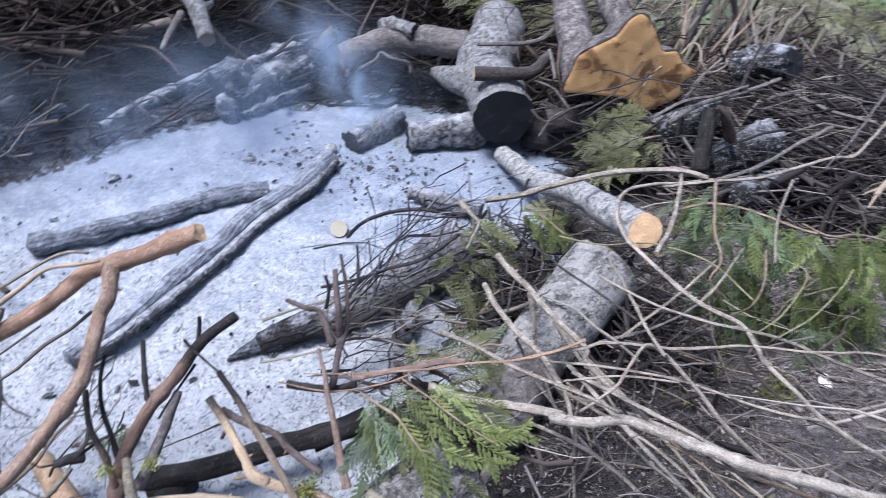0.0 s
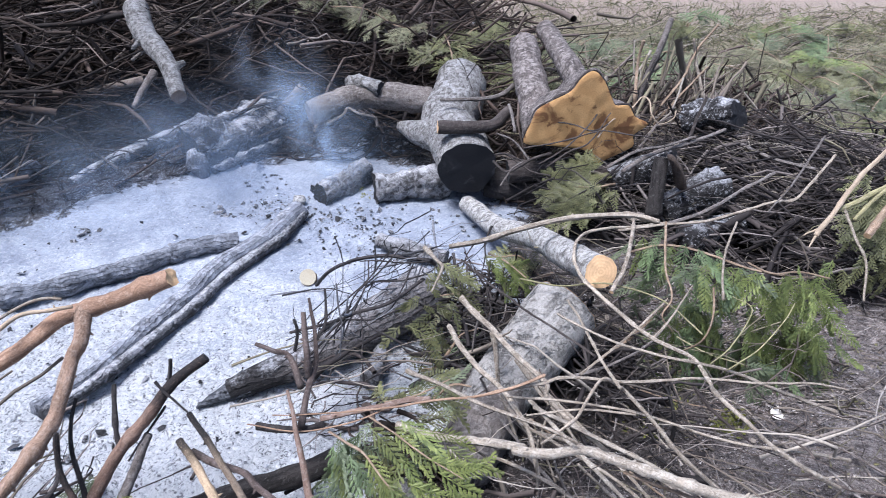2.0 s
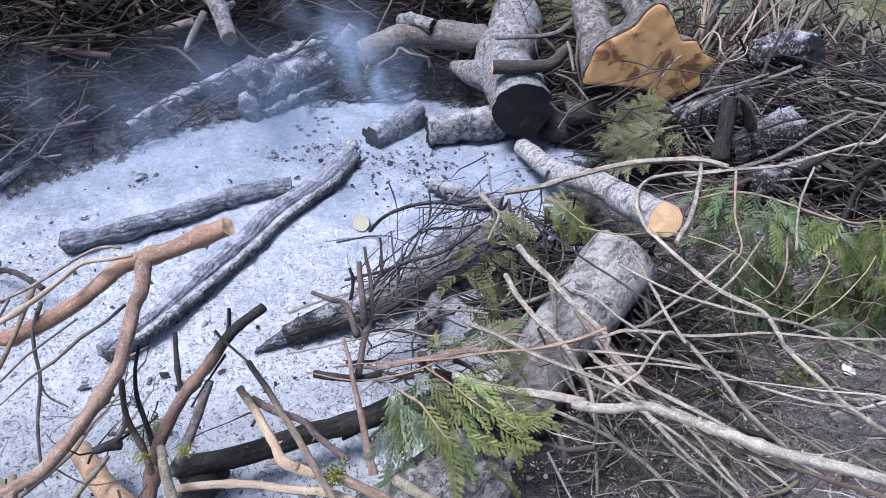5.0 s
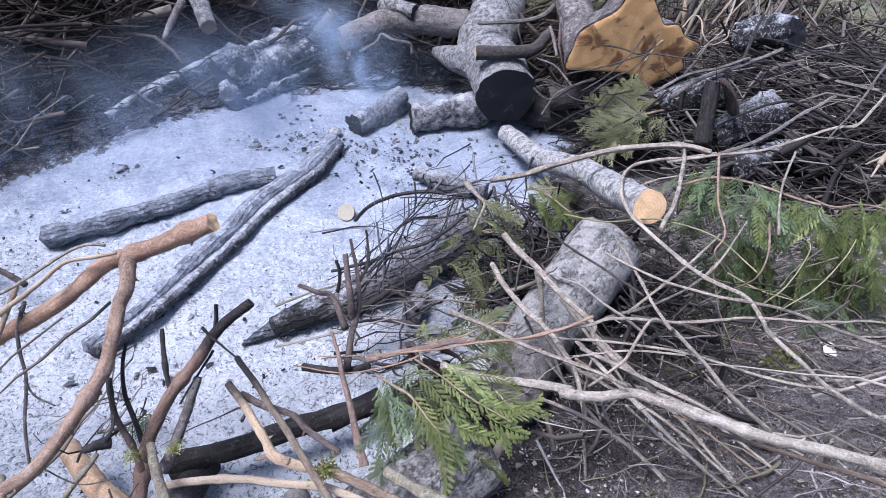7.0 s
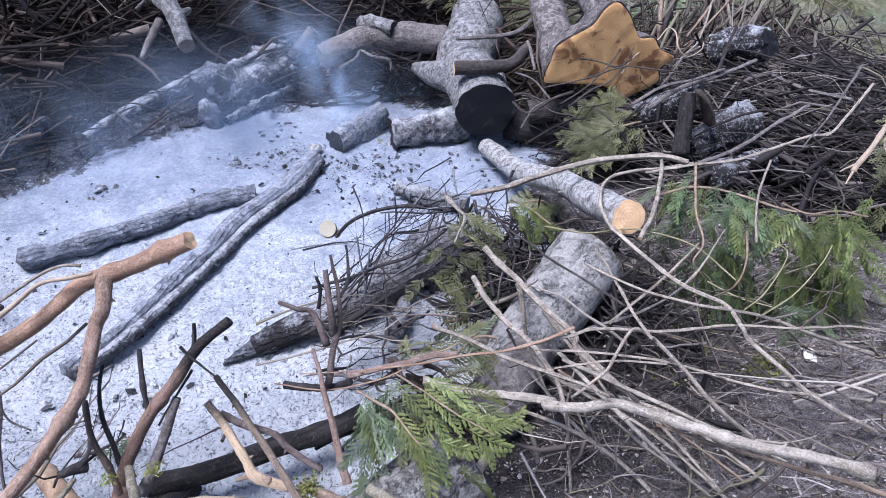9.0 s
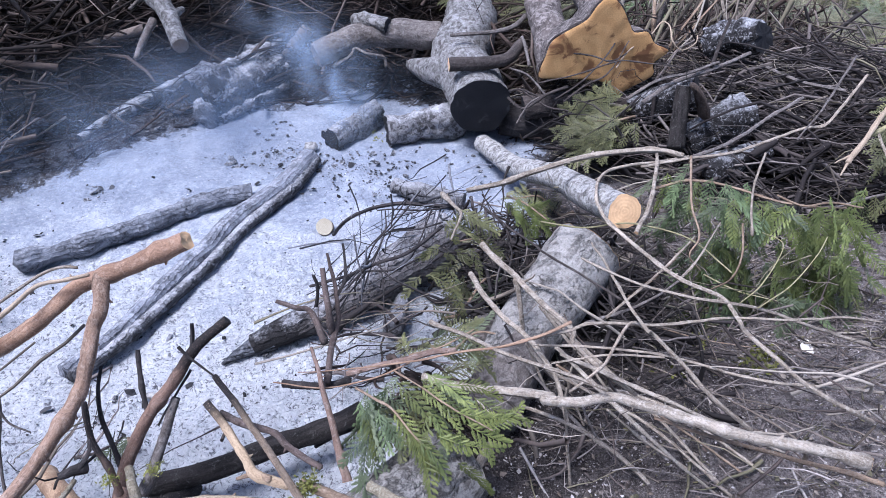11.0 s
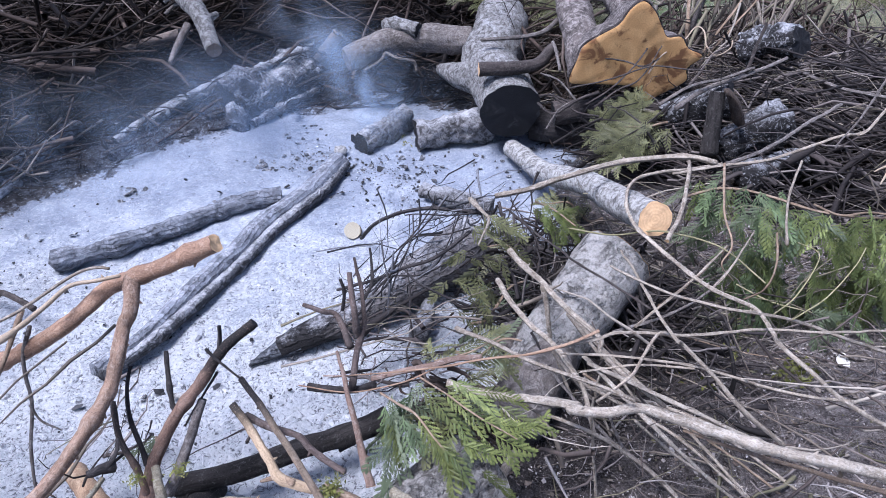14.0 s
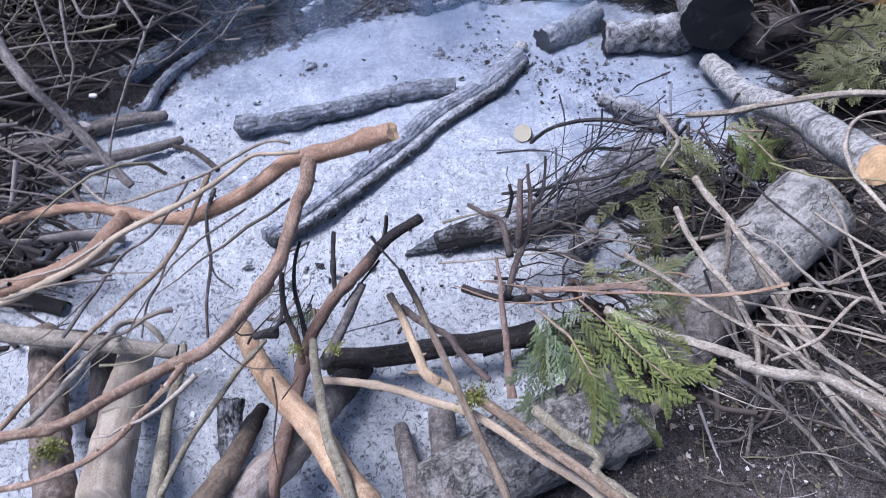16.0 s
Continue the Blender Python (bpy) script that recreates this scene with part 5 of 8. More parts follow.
log("ash_flaked_log", "round-ended log crusted with white ash", [(1.118, 2.573, 0.2), (1.234, 2.596, 0.24), (1.393, 2.629, 0.28)], 0.0617, 0.0839, ASH_FLAKED, CHAR_CUT, CHAR_CUT, rough=0.2, squash=1, category="log")
log("ash_flaked_log", "grey burnt log under the brush", [(1.18, 2.415, 0.14), (1.301, 2.46, 0.16), (1.424, 2.483, 0.18)], 0.0596, 0.0602, ASH_FLAKED, None, CHAR_CUT, rough=0.1, squash=1, category="log")
log("black_post", "upright black charred stub with a sawn top", [(1.049, 2.484, 0.22), (1.062, 2.546, 0.33), (1.076, 2.589, 0.44)], 0.0337, 0.03, CHAR_SOOT, None, GREY_CUT, rough=0.05, squash=1, category="log")
log("bark_wedge", "curved brown piece of bark leaning behind the black post", [(1.097, 2.54, 0.46), (1.139, 2.548, 0.4), (1.172, 2.56, 0.32)], 0.028, 0.05, BARK_BURNTSHEET, None, None, rough=0.12, squash=0.4, category="bark")
log("pale_log", "grey lichen log with a pale orange sawn end", [(0.608, 1.702, 0.43), (0.569, 1.901, 0.36), (0.51, 2.219, 0.26), (0.389, 2.549, 0.14), (0.304, 2.916, 0.05)], 0.0516, 0.0419, BARK_WHITISH, PALE_CUT, ASHY, rough=0.04, squash=1, category="log")
log("leaning_stump", "short grey stump leaning in the brush", [(0.241, 1.442, 0.08), (0.318, 1.544, 0.13), (0.413, 1.642, 0.19), (0.522, 1.768, 0.235)], 0.0971, 0.1232, BARK_SMOOTH, None, PALE_CUT, rough=0.045, squash=1, category="log")
fused_trunk("twin_stem_log", "twin-stemmed felled trunk with an orange sawn face", (0.778, 2.85, 0.467), (-0.12, 0.97, 0.04), [(-0.250, -0.058), (-0.226, 0.031), (-0.202, 0.094), (-0.136, 0.134), (-0.060, 0.174), (-0.020, 0.232), (0.030, 0.261), (0.084, 0.216), (0.128, 0.143), (0.157, 0.103), (0.216, 0.100), (0.257, 0.047), (0.327, 0.008), (0.267, -0.042), (0.272, -0.100), (0.176, -0.149), (0.106, -0.180), (0.085, -0.138), (0.015, -0.100), (-0.085, -0.085), (-0.176, -0.074)],
    [([(0.633, 2.95, 0.41), (0.622, 3.15, 0.502), (0.622, 3.4, 0.578), (0.623, 3.62, 0.64)], 0.088, 0.075), ([(0.827, 2.95, 0.538), (0.809, 3.2, 0.619), (0.783, 3.5, 0.662), (0.752, 3.75, 0.696)], 0.062, 0.05)])

# sticks over the right-hand brush
log("bare_branch", "pale bare branch with a dark broken end", [(0.17, 2.08, 0.3), (0.27, 2.014, 0.36), (0.356, 1.999, 0.4), (0.4, 1.97, 0.43), (0.589, 2.041, 0.44), (0.785, 2.041, 0.45), (0.884, 2.012, 0.44)], 0.0108, 0.0115, BARK_PALE, CHAR_CUT, None, rough=0.05, squash=1, category="stick")
thing = branch("curved_branch", "long slender grey branch bent through the brush", (1.18, 1.17, 0.08), "branch", "")
fork(thing, "stem", [(0.915, 2.041, 0.42), (0.794, 1.976, 0.44), (0.689, 1.946, 0.45), (0.592, 1.9, 0.45), (0.545, 1.804, 0.45), (0.53, 1.683, 0.45), (0.549, 1.585, 0.45), (0.614, 1.482, 0.43), (0.678, 1.4, 0.41), (0.779, 1.356, 0.38), (0.801, 1.285, 0.36), (0.82, 1.271, 0.33), (0.896, 1.215, 0.28), (0.967, 1.188, 0.22), (1.084, 1.158, 0.15), (1.18, 1.17, 0.08)], 0.0054, 0.0077, BARK_PALE)
fork(thing, "side_branch", [(0.678, 1.4, 0.41), (0.723, 1.428, 0.44), (0.829, 1.552, 0.48)], 0.0042, 0.0019, BARK_PALE)
log("split_stick", "short pale stick with a splintered end", [(0.759, 1.921, 0.5), (0.713, 1.775, 0.48), (0.666, 1.674, 0.46), (0.607, 1.576, 0.44)], 0.0065, 0.008, BARK_PALE, None, PALE_CUT, rough=0.1, squash=1, category="stick")
thing = branch("slender_branch", "slender yellowish branch with a few side twigs", (1.294, 1.416, 0.12), "branch", "")
fork(thing, "stem", [(0.423, 1.445, 0.46), (0.515, 1.381, 0.44), (0.611, 1.345, 0.42), (0.723, 1.324, 0.4), (0.828, 1.345, 0.36), (0.957, 1.366, 0.3), (1.07, 1.374, 0.24), (1.294, 1.416, 0.12)], 0.0036, 0.0065, BARK_PALE)
fork(thing, "twig", [(0.83, 1.35, 0.36), (0.879, 1.357, 0.42), (0.968, 1.46, 0.46), (0.922, 1.496, 0.48)], 0.0024, 0.0015, BARK_GREEN)
fork(thing, "twig", [(0.883, 1.35, 0.34), (0.964, 1.367, 0.4), (1.053, 1.436, 0.44), (1.102, 1.49, 0.46)], 0.0024, 0.0015, BARK_GREEN)
thing = branch("forked_branch", "pale forked branch lying over the stump", (0.806, 1.099, 0.16), "branch", "")
fork(thing, "stem", [(0.473, 1.538, 0.44), (0.493, 1.405, 0.44), (0.515, 1.289, 0.42), (0.544, 1.218, 0.4), (0.573, 1.249, 0.36), (0.651, 1.168, 0.3), (0.713, 1.126, 0.24), (0.806, 1.099, 0.16)], 0.0037, 0.0073, BARK_PALE)
fork(thing, "side_branch", [(0.571, 1.254, 0.36), (0.507, 1.247, 0.4), (0.426, 1.154, 0.36), (0.334, 1.091, 0.34)], 0.0051, 0.0043, BARK_PALE)
log("slender_branch", "thin straight pale branch lying over the soil", [(0.247, 1.21, 0.4), (0.355, 1.234, 0.4), (0.424, 1.255, 0.4), (0.598, 1.271, 0.37), (0.788, 1.317, 0.34), (0.981, 1.343, 0.3), (1.175, 1.395, 0.25), (1.307, 1.423, 0.2)], 0.0054, 0.0034, BARK_PALE, None, None, rough=0.05, squash=1, category="stick")
log("slender_branch", "thin pale branch running low over the soil", [(0.266, 1.232, 0.36), (0.458, 1.227, 0.34), (0.617, 1.229, 0.3), (0.769, 1.212, 0.25), (0.917, 1.212, 0.2), (1.129, 1.237, 0.14), (1.263, 1.267, 0.08)], 0.0035, 0.0055, BARK_PALE, None, None, rough=0.05, squash=1, category="stick")
log("slender_branch", "thin grey twig low over the soil", [(0.315, 1.196, 0.33), (0.453, 1.204, 0.34), (0.603, 1.226, 0.3)], 0.003, 0.0036, BARK_PALE, None, None, rough=0.05, squash=1, category="stick")
thing = branch("weathered_branch", "weathered pale branch forked twice", (0.53, 1.18, 0.22), "branch", "")
fork(thing, "stem", [(0.185, 1.693, 0.34), (0.226, 1.583, 0.35), (0.262, 1.506, 0.36), (0.312, 1.389, 0.36), (0.376, 1.293, 0.35), (0.382, 1.27, 0.32), (0.458, 1.194, 0.28), (0.53, 1.18, 0.22)], 0.0117, 0.0057, BARK_PALE)
fork(thing, "side_branch", [(0.261, 1.494, 0.36), (0.271, 1.461, 0.3), (0.28, 1.438, 0.22)], 0.0095, 0.0071, BARK_PALE)
fork(thing, "side_branch", [(0.229, 1.577, 0.35), (0.219, 1.572, 0.3), (0.212, 1.559, 0.24)], 0.0046, 0.0031, BARK_GREY)
log("weathered_branch", "weathered pale branch leaning on the stump", [(0.144, 1.603, 0.3), (0.159, 1.513, 0.32), (0.205, 1.373, 0.34), (0.255, 1.294, 0.34), (0.295, 1.216, 0.32), (0.326, 1.181, 0.28), (0.345, 1.114, 0.2)], 0.0097, 0.0065, BARK_PALE, PALE_CUT, None, rough=0.06, squash=1, category="stick")
thing = branch("upright_twig", "thin pale twig standing through the brush", (0.355, 1.041, 0.01), "branch", "")
fork(thing, "stem", [(0.329, 1.104, 0.34), (0.331, 1.104, 0.27), (0.337, 1.09, 0.2), (0.349, 1.079, 0.1), (0.355, 1.041, 0.01)], 0.0037, 0.0054, BARK_PALE)
log("slender_branch", "pale crooked branch dropping to the soil", [(0.225, 1.09, 0.3), (0.275, 1.081, 0.28), (0.363, 1.081, 0.22), (0.449, 1.078, 0.14), (0.507, 1.066, 0.08), (0.569, 1.037, 0.02)], 0.0052, 0.0077, BARK_PALE, None, None, rough=0.05, squash=1, category="stick")
log("slender_branch", "slim grey branch dropping to the soil", [(0.377, 1.112, 0.26), (0.391, 1.112, 0.22), (0.419, 1.103, 0.16), (0.493, 1.09, 0.08), (0.56, 1.061, 0.03)], 0.004, 0.0041, BARK_GREY, None, None, rough=0.05, squash=1, category="stick")
log("slender_branch", "slim weathered branch dropping to the soil", [(0.433, 1.102, 0.26), (0.502, 1.101, 0.18), (0.567, 1.09, 0.12), (0.715, 1.052, 0.02)], 0.0039, 0.0046, BARK_PALE, None, None, rough=0.05, squash=1, category="stick")
log("slender_branch", "thin tan branch near the soil", [(0.561, 1.094, 0.24), (0.698, 1.086, 0.12), (0.826, 1.045, 0.02)], 0.0029, 0.0041, BARK_TAN, None, None, rough=0.05, squash=1, category="stick")
thing = branch("grey_branch", "thick pale grey branch lying across the brush", (1.013, 0.901, 0.2), "branch", "")
fork(thing, "stem", [(-0.005, 1.247, 0.25), (0.12, 1.172, 0.28), (0.182, 1.141, 0.3), (0.288, 1.09, 0.33), (0.267, 1.062, 0.35), (0.341, 1.041, 0.36), (0.412, 1.044, 0.37), (0.465, 1.021, 0.37), (0.54, 0.981, 0.37), (0.637, 0.934, 0.37), (0.739, 0.906, 0.36), (0.874, 0.875, 0.34), (0.914, 0.866, 0.33)], 0.01, 0.013, BARK_BRANCH, CHAR_CUT, PALE_CUT)
fork(thing, "side_branch", [(0.502, 0.995, 0.35), (0.599, 0.962, 0.33), (0.713, 0.94, 0.3), (0.826, 0.918, 0.27), (0.923, 0.906, 0.24), (1.013, 0.901, 0.2)], 0.004, 0.0075, BARK_TAN)
log("dark_twig", "thin dark twig over the stump", [(0.199, 1.922, 0.34), (0.271, 1.714, 0.38), (0.326, 1.56, 0.42), (0.329, 1.51, 0.44), (0.419, 1.41, 0.43), (0.51, 1.338, 0.4)], 0.004, 0.0036, BARK_DARK, None, None, rough=0.05, squash=1, category="stick")
log("slender_branch", "straight pale twig behind the stump", [(0.512, 1.44, 0.25), (0.647, 1.527, 0.3), (0.7, 1.548, 0.34), (0.79, 1.604, 0.4)], 0.0052, 0.0029, BARK_PALE, None, None, rough=0.05, squash=1, category="stick")
log("slender_branch", "pale twig low beside the stump", [(0.464, 1.475, 0.2), (0.609, 1.493, 0.24), (0.73, 1.536, 0.28), (0.788, 1.563, 0.34)], 0.0059, 0.0035, BARK_GREY, None, None, rough=0.05, squash=1, category="stick")
log("slender_branch", "yellowish straight twig over the fronds", [(0.375, 1.773, 0.36), (0.483, 1.702, 0.38), (0.58, 1.685, 0.4), (0.645, 1.644, 0.42), (0.758, 1.564, 0.42), (0.83, 1.429, 0.4)], 0.0032, 0.0027, BARK_GREEN, None, None, rough=0.05, squash=1, category="stick")
log("slender_branch", "brown curved twig over the fronds", [(0.86, 1.896, 0.5), (0.789, 1.666, 0.47), (0.771, 1.534, 0.45), (0.733, 1.49, 0.42), (0.776, 1.494, 0.36)], 0.0051, 0.0025, BARK_TAN, None, None, rough=0.05, squash=1, category="stick")
log("slender_branch", "thin brown twig hanging on the fronds", [(0.903, 1.571, 0.46), (0.875, 1.483, 0.42), (0.849, 1.455, 0.36), (0.815, 1.484, 0.3)], 0.0034, 0.0029, BARK_TAN, None, None, rough=0.05, squash=1, category="stick")
log("slender_branch", "pale arched twig over the fronds", [(0.954, 1.596, 0.4), (0.97, 1.671, 0.46), (1.009, 1.754, 0.5), (1.077, 1.862, 0.52)], 0.004, 0.0043, BARK_PALE, None, None, rough=0.05, squash=1, category="stick")
log("slender_branch", "long pale branch reaching over dark brush", [(0.725, 1.949, 0.44), (0.895, 1.992, 0.44), (1.046, 2.019, 0.44), (1.221, 2.114, 0.43), (1.391, 2.216, 0.42), (1.474, 2.231, 0.42), (1.589, 2.338, 0.44), (1.813, 2.58, 0.46)], 0.0053, 0.0065, BARK_PALE, None, None, rough=0.05, squash=1, category="stick")
log("slender_branch", "grey branch slanting over the burnt logs", [(0.92, 2.028, 0.42), (1.119, 2.151, 0.42), (1.28, 2.29, 0.42), (1.486, 2.432, 0.44)], 0.0082, 0.007, BARK_GREY, None, None, rough=0.06, squash=1, category="stick")
log("slender_branch", "brown branch over the ash-dusted logs", [(0.932, 2.62, 0.36), (1.104, 2.735, 0.4), (1.232, 2.741, 0.44), (1.431, 2.818, 0.48)], 0.0117, 0.0086, BARK_GREY, None, None, rough=0.06, squash=1, category="stick")
log("slender_branch", "grey upright twig leaning on burnt log", [(1.242, 2.744, 0.45), (1.28, 2.801, 0.52), (1.348, 2.895, 0.6)], 0.0093, 0.0069, BARK_DARK, None, None, rough=0.06, squash=1, category="stick")
log("slender_branch", "dark branch arched in the brush", [(1.366, 2.836, 0.3), (1.515, 2.927, 0.32), (1.617, 2.887, 0.32), (1.653, 2.698, 0.3), (1.729, 2.478, 0.28)], 0.0117, 0.0138, BARK_DARK, None, None, rough=0.06, squash=1, category="stick")
log("slender_branch", "grey branch in the dark brush", [(1.549, 2.93, 0.38), (1.626, 2.739, 0.38), (1.766, 2.614, 0.38)], 0.009, 0.0091, BARK_GREY, None, None, rough=0.06, squash=1, category="stick")
log("slender_branch", "thin grey-brown branch standing out of the pile", [(1.328, 2.127, 0.42), (1.398, 2.199, 0.44), (1.478, 2.268, 0.48), (1.709, 2.53, 0.56)], 0.0035, 0.006, BARK_GREY, None, None, rough=0.08, squash=1, category="stick")
thing = branch("torn_branch", "pale torn branch with splintered fork", (1.375, 1.909, 0.4), "branch", "")
fork(thing, "stem", [(1.418, 1.957, 0.42), (1.498, 2.028, 0.46), (1.598, 2.119, 0.52), (1.709, 2.216, 0.56), (1.93, 2.407, 0.6)], 0.0101, 0.0093, WOOD_PALE)
fork(thing, "splinter", [(1.442, 1.986, 0.43), (1.373, 1.956, 0.42)], 0.0065, 0.0024, WOOD_PALE)
fork(thing, "splinter", [(1.428, 1.966, 0.42), (1.375, 1.909, 0.4)], 0.0065, 0.0024, WOOD_PALE)
log("torn_branch", "thick tan branch with a broken pale end", [(1.599, 1.955, 0.42), (1.739, 2.07, 0.48), (1.903, 2.157, 0.52), (2.153, 2.304, 0.56)], 0.0131, 0.0155, BARK_TAN, PALE_CUT, None, rough=0.06, squash=1, category="stick")
log("slender_branch", "yellowish branch in the hanging fronds", [(1.542, 2.067, 0.46), (1.667, 2.127, 0.48), (1.825, 2.214, 0.5), (2.026, 2.313, 0.54)], 0.0097, 0.0122, BARK_GREEN, None, None, rough=0.05, squash=1, category="stick")
log("slender_branch", "pale hooked twig in the fronds", [(1.573, 2.075, 0.46), (1.572, 1.966, 0.4), (1.597, 1.911, 0.34), (1.571, 1.821, 0.24)], 0.006, 0.0043, BARK_PALE, None, None, rough=0.05, squash=1, category="stick")
thing = branch("wood_shaving", "curled pale strip of torn bark", (0.842, 2.755, 0.46), "bark", "")
fork(thing, "strip", [(0.842, 2.755, 0.46), (0.915, 2.845, 0.5), (1.026, 2.933, 0.53), (1.097, 3.014, 0.56), (1.115, 2.957, 0.56), (1.111, 2.884, 0.52), (1.157, 2.877, 0.48), (1.217, 2.898, 0.5), (1.239, 2.94, 0.52)], 0.0043, 0.003, WOOD_PALE)
log("slender_branch", "thin dark twig across the orange cut", [(0.675, 2.835, 0.5), (0.746, 2.797, 0.5), (0.816, 2.755, 0.49), (0.896, 2.814, 0.5)], 0.0043, 0.0034, BARK_DARK, None, None, rough=0.05, squash=1, category="stick")
log("slender_branch", "brown twig across the orange cut", [(0.582, 2.689, 0.36), (0.694, 2.721, 0.42), (0.797, 2.776, 0.5), (0.894, 2.922, 0.55)], 0.0039, 0.004, BARK_DARK, None, None, rough=0.05, squash=1, category="stick")
log("slender_branch", "thin brown twig over the sawn trunk", [(0.515, 2.722, 0.42), (0.675, 2.704, 0.46), (0.84, 2.726, 0.5), (0.96, 2.684, 0.5), (1.079, 2.705, 0.48)], 0.0039, 0.0033, BARK_DARK, None, None, rough=0.05, squash=1, category="stick")
log("slender_branch", "dark twig leaning on the sawn trunk", [(0.61, 2.659, 0.36), (0.71, 2.691, 0.42), (0.795, 2.699, 0.46), (0.91, 2.847, 0.54)], 0.0043, 0.003, BARK_DARK, None, None, rough=0.05, squash=1, category="stick")
log("slender_branch", "grey stick under the sawn trunk", [(0.878, 2.665, 0.36), (0.999, 2.695, 0.42), (1.136, 2.72, 0.44), (1.273, 2.75, 0.47)], 0.0085, 0.0059, BARK_GREY, None, None, rough=0.05, squash=1, category="stick")
log("dark_log", "dark log under the sawn trunk", [(0.492, 2.957, 0.2), (0.714, 2.954, 0.22), (0.954, 2.89, 0.24)], 0.0562, 0.0486, BARK_DARK, CHAR_CUT, CHAR_CUT, rough=0.1, squash=1, category="log")
# added black mass that fills the dark gap beneath the sawn trunk
log("charred_log", "black log added to fill the dark gap under the sawn trunk", [(0.4, 3.07, 0.09), (0.62, 3.02, 0.1), (0.85, 2.98, 0.1), (1.05, 2.93, 0.12)], 0.085, 0.09, CHAR_STICK, CHAR_CUT, CHAR_CUT, rough=0.15, squash=1, category="log")
thing = branch("twig_spray", "dark bare twig spray beside the black log end", (0.416, 2.637, 0.28), "branch", "")
fork(thing, "stem", [(0.637, 2.717, 0.4), (0.544, 2.711, 0.37), (0.451, 2.672, 0.33), (0.397, 2.787, 0.33)], 0.0086, 0.0054, BARK_DARK)
fork(thing, "twig", [(0.544, 2.711, 0.37), (0.486, 2.798, 0.42), (0.417, 2.898, 0.42)], 0.006, 0.004, BARK_GREY)
fork(thing, "twig", [(0.571, 2.737, 0.37), (0.473, 2.679, 0.35), (0.416, 2.637, 0.28)], 0.0045, 0.004, BARK_GREY)
fork(thing, "twig", [(0.522, 2.708, 0.36), (0.448, 2.752, 0.38), (0.398, 2.765, 0.37)], 0.0043, 0.0059, BARK_DARK)
fork(thing, "twig", [(0.623, 2.61, 0.34), (0.54, 2.669, 0.34), (0.448, 2.752, 0.38)], 0.0047, 0.0039, BARK_DARK)
fork(thing, "twig", [(0.495, 2.87, 0.44), (0.497, 2.986, 0.47), (0.487, 3.06, 0.5)], 0.007, 0.0093, BARK_GREY)
log("slender_branch", "tangled brown stick behind the orange trunk", [(1.258, 3.3, 0.344), (1.324, 3.3, 0.462), (1.429, 3.4, 0.547), (1.511, 3.5, 0.657), (1.637, 3.6, 0.767)], 0.0082, 0.0062, BARK_TAN, None, None, rough=0.05, squash=1, category="stick")
log("slender_branch", "leaning tan stick behind the burnt log", [(1.281, 3.3, 0.323), (1.35, 3.3, 0.421), (1.437, 3.35, 0.502), (1.565, 3.45, 0.589)], 0.0075, 0.0053, BARK_TAN, None, None, rough=0.05, squash=1, category="stick")
log("slender_branch", "upright brown stick behind the orange trunk", [(1.268, 3.6, 0.328), (1.306, 3.6, 0.475), (1.343, 3.6, 0.617), (1.42, 3.7, 0.772)], 0.0212, 0.0154, BARK_GREY, None, None, rough=0.05, squash=1, category="stick")
log("slender_branch", "thin upright stick in the grass", [(1.204, 3.4, 0.291), (1.191, 3.4, 0.456), (1.211, 3.5, 0.587), (1.223, 3.5, 0.703)], 0.0108, 0.009, BARK_TAN, None, None, rough=0.05, squash=1, category="stick")
log("slender_branch", "upright stick with a bent top in the grass", [(1.659, 3.5, 0.258), (1.588, 3.5, 0.432), (1.562, 3.6, 0.57), (1.523, 3.6, 0.692)], 0.0112, 0.0077, BARK_PALE, None, None, rough=0.05, squash=1, category="stick")

log("brown_log", "grey-brown log lying under the pale branch", [(0.327, 1.52, 0.12), (0.257, 1.413, 0.11), (0.201, 1.325, 0.1), (0.164, 1.234, 0.09)], 0.085, 0.08, BARK_LOG, None, None, rough=0.1, squash=1, category="log")
log("wood_chunk", "rounded tan chunk of weathered wood between the logs", [(0.15, 1.545, 0.1), (0.199, 1.583, 0.1), (0.237, 1.557, 0.1)], 0.04, 0.05, BARK_LOG, None, None, rough=0.2, squash=1, category="log")
log("wood_chunk", "short ash-dusted chunk of wood at the edge of the ash", [(-0.106, 1.644, 0.05), (-0.082, 1.722, 0.055), (-0.071, 1.789, 0.06)], 0.03, 0.035, ASHY, None, None, rough=0.2, squash=1, category="log")
log("slender_branch", "pale stick leaning among the tangled branches", [(0.279, 1.339, 0.26), (0.295, 1.327, 0.2), (0.322, 1.296, 0.14)], 0.006, 0.005, BARK_PALE, None, None, rough=0.06, squash=1, category="stick")
log("slender_branch", "pale branch slanting through the tangle", [(0.331, 1.451, 0.3), (0.392, 1.415, 0.233), (0.449, 1.388, 0.167), (0.555, 1.322, 0.1)], 0.007, 0.005, BARK_PALE, None, None, rough=0.06, squash=1, category="stick")
log("slender_branch", "grey stick low in the tangle", [(0.274, 1.318, 0.2), (0.358, 1.228, 0.13), (0.429, 1.19, 0.06)], 0.005, 0.006, BARK_GREY, None, None, rough=0.06, squash=1, category="stick")
log("slender_branch", "weathered stick running down from the stump", [(0.323, 1.448, 0.3), (0.382, 1.402, 0.233), (0.444, 1.365, 0.167), (0.501, 1.311, 0.1)], 0.007, 0.005, BARK_PALE, None, None, rough=0.06, squash=1, category="stick")
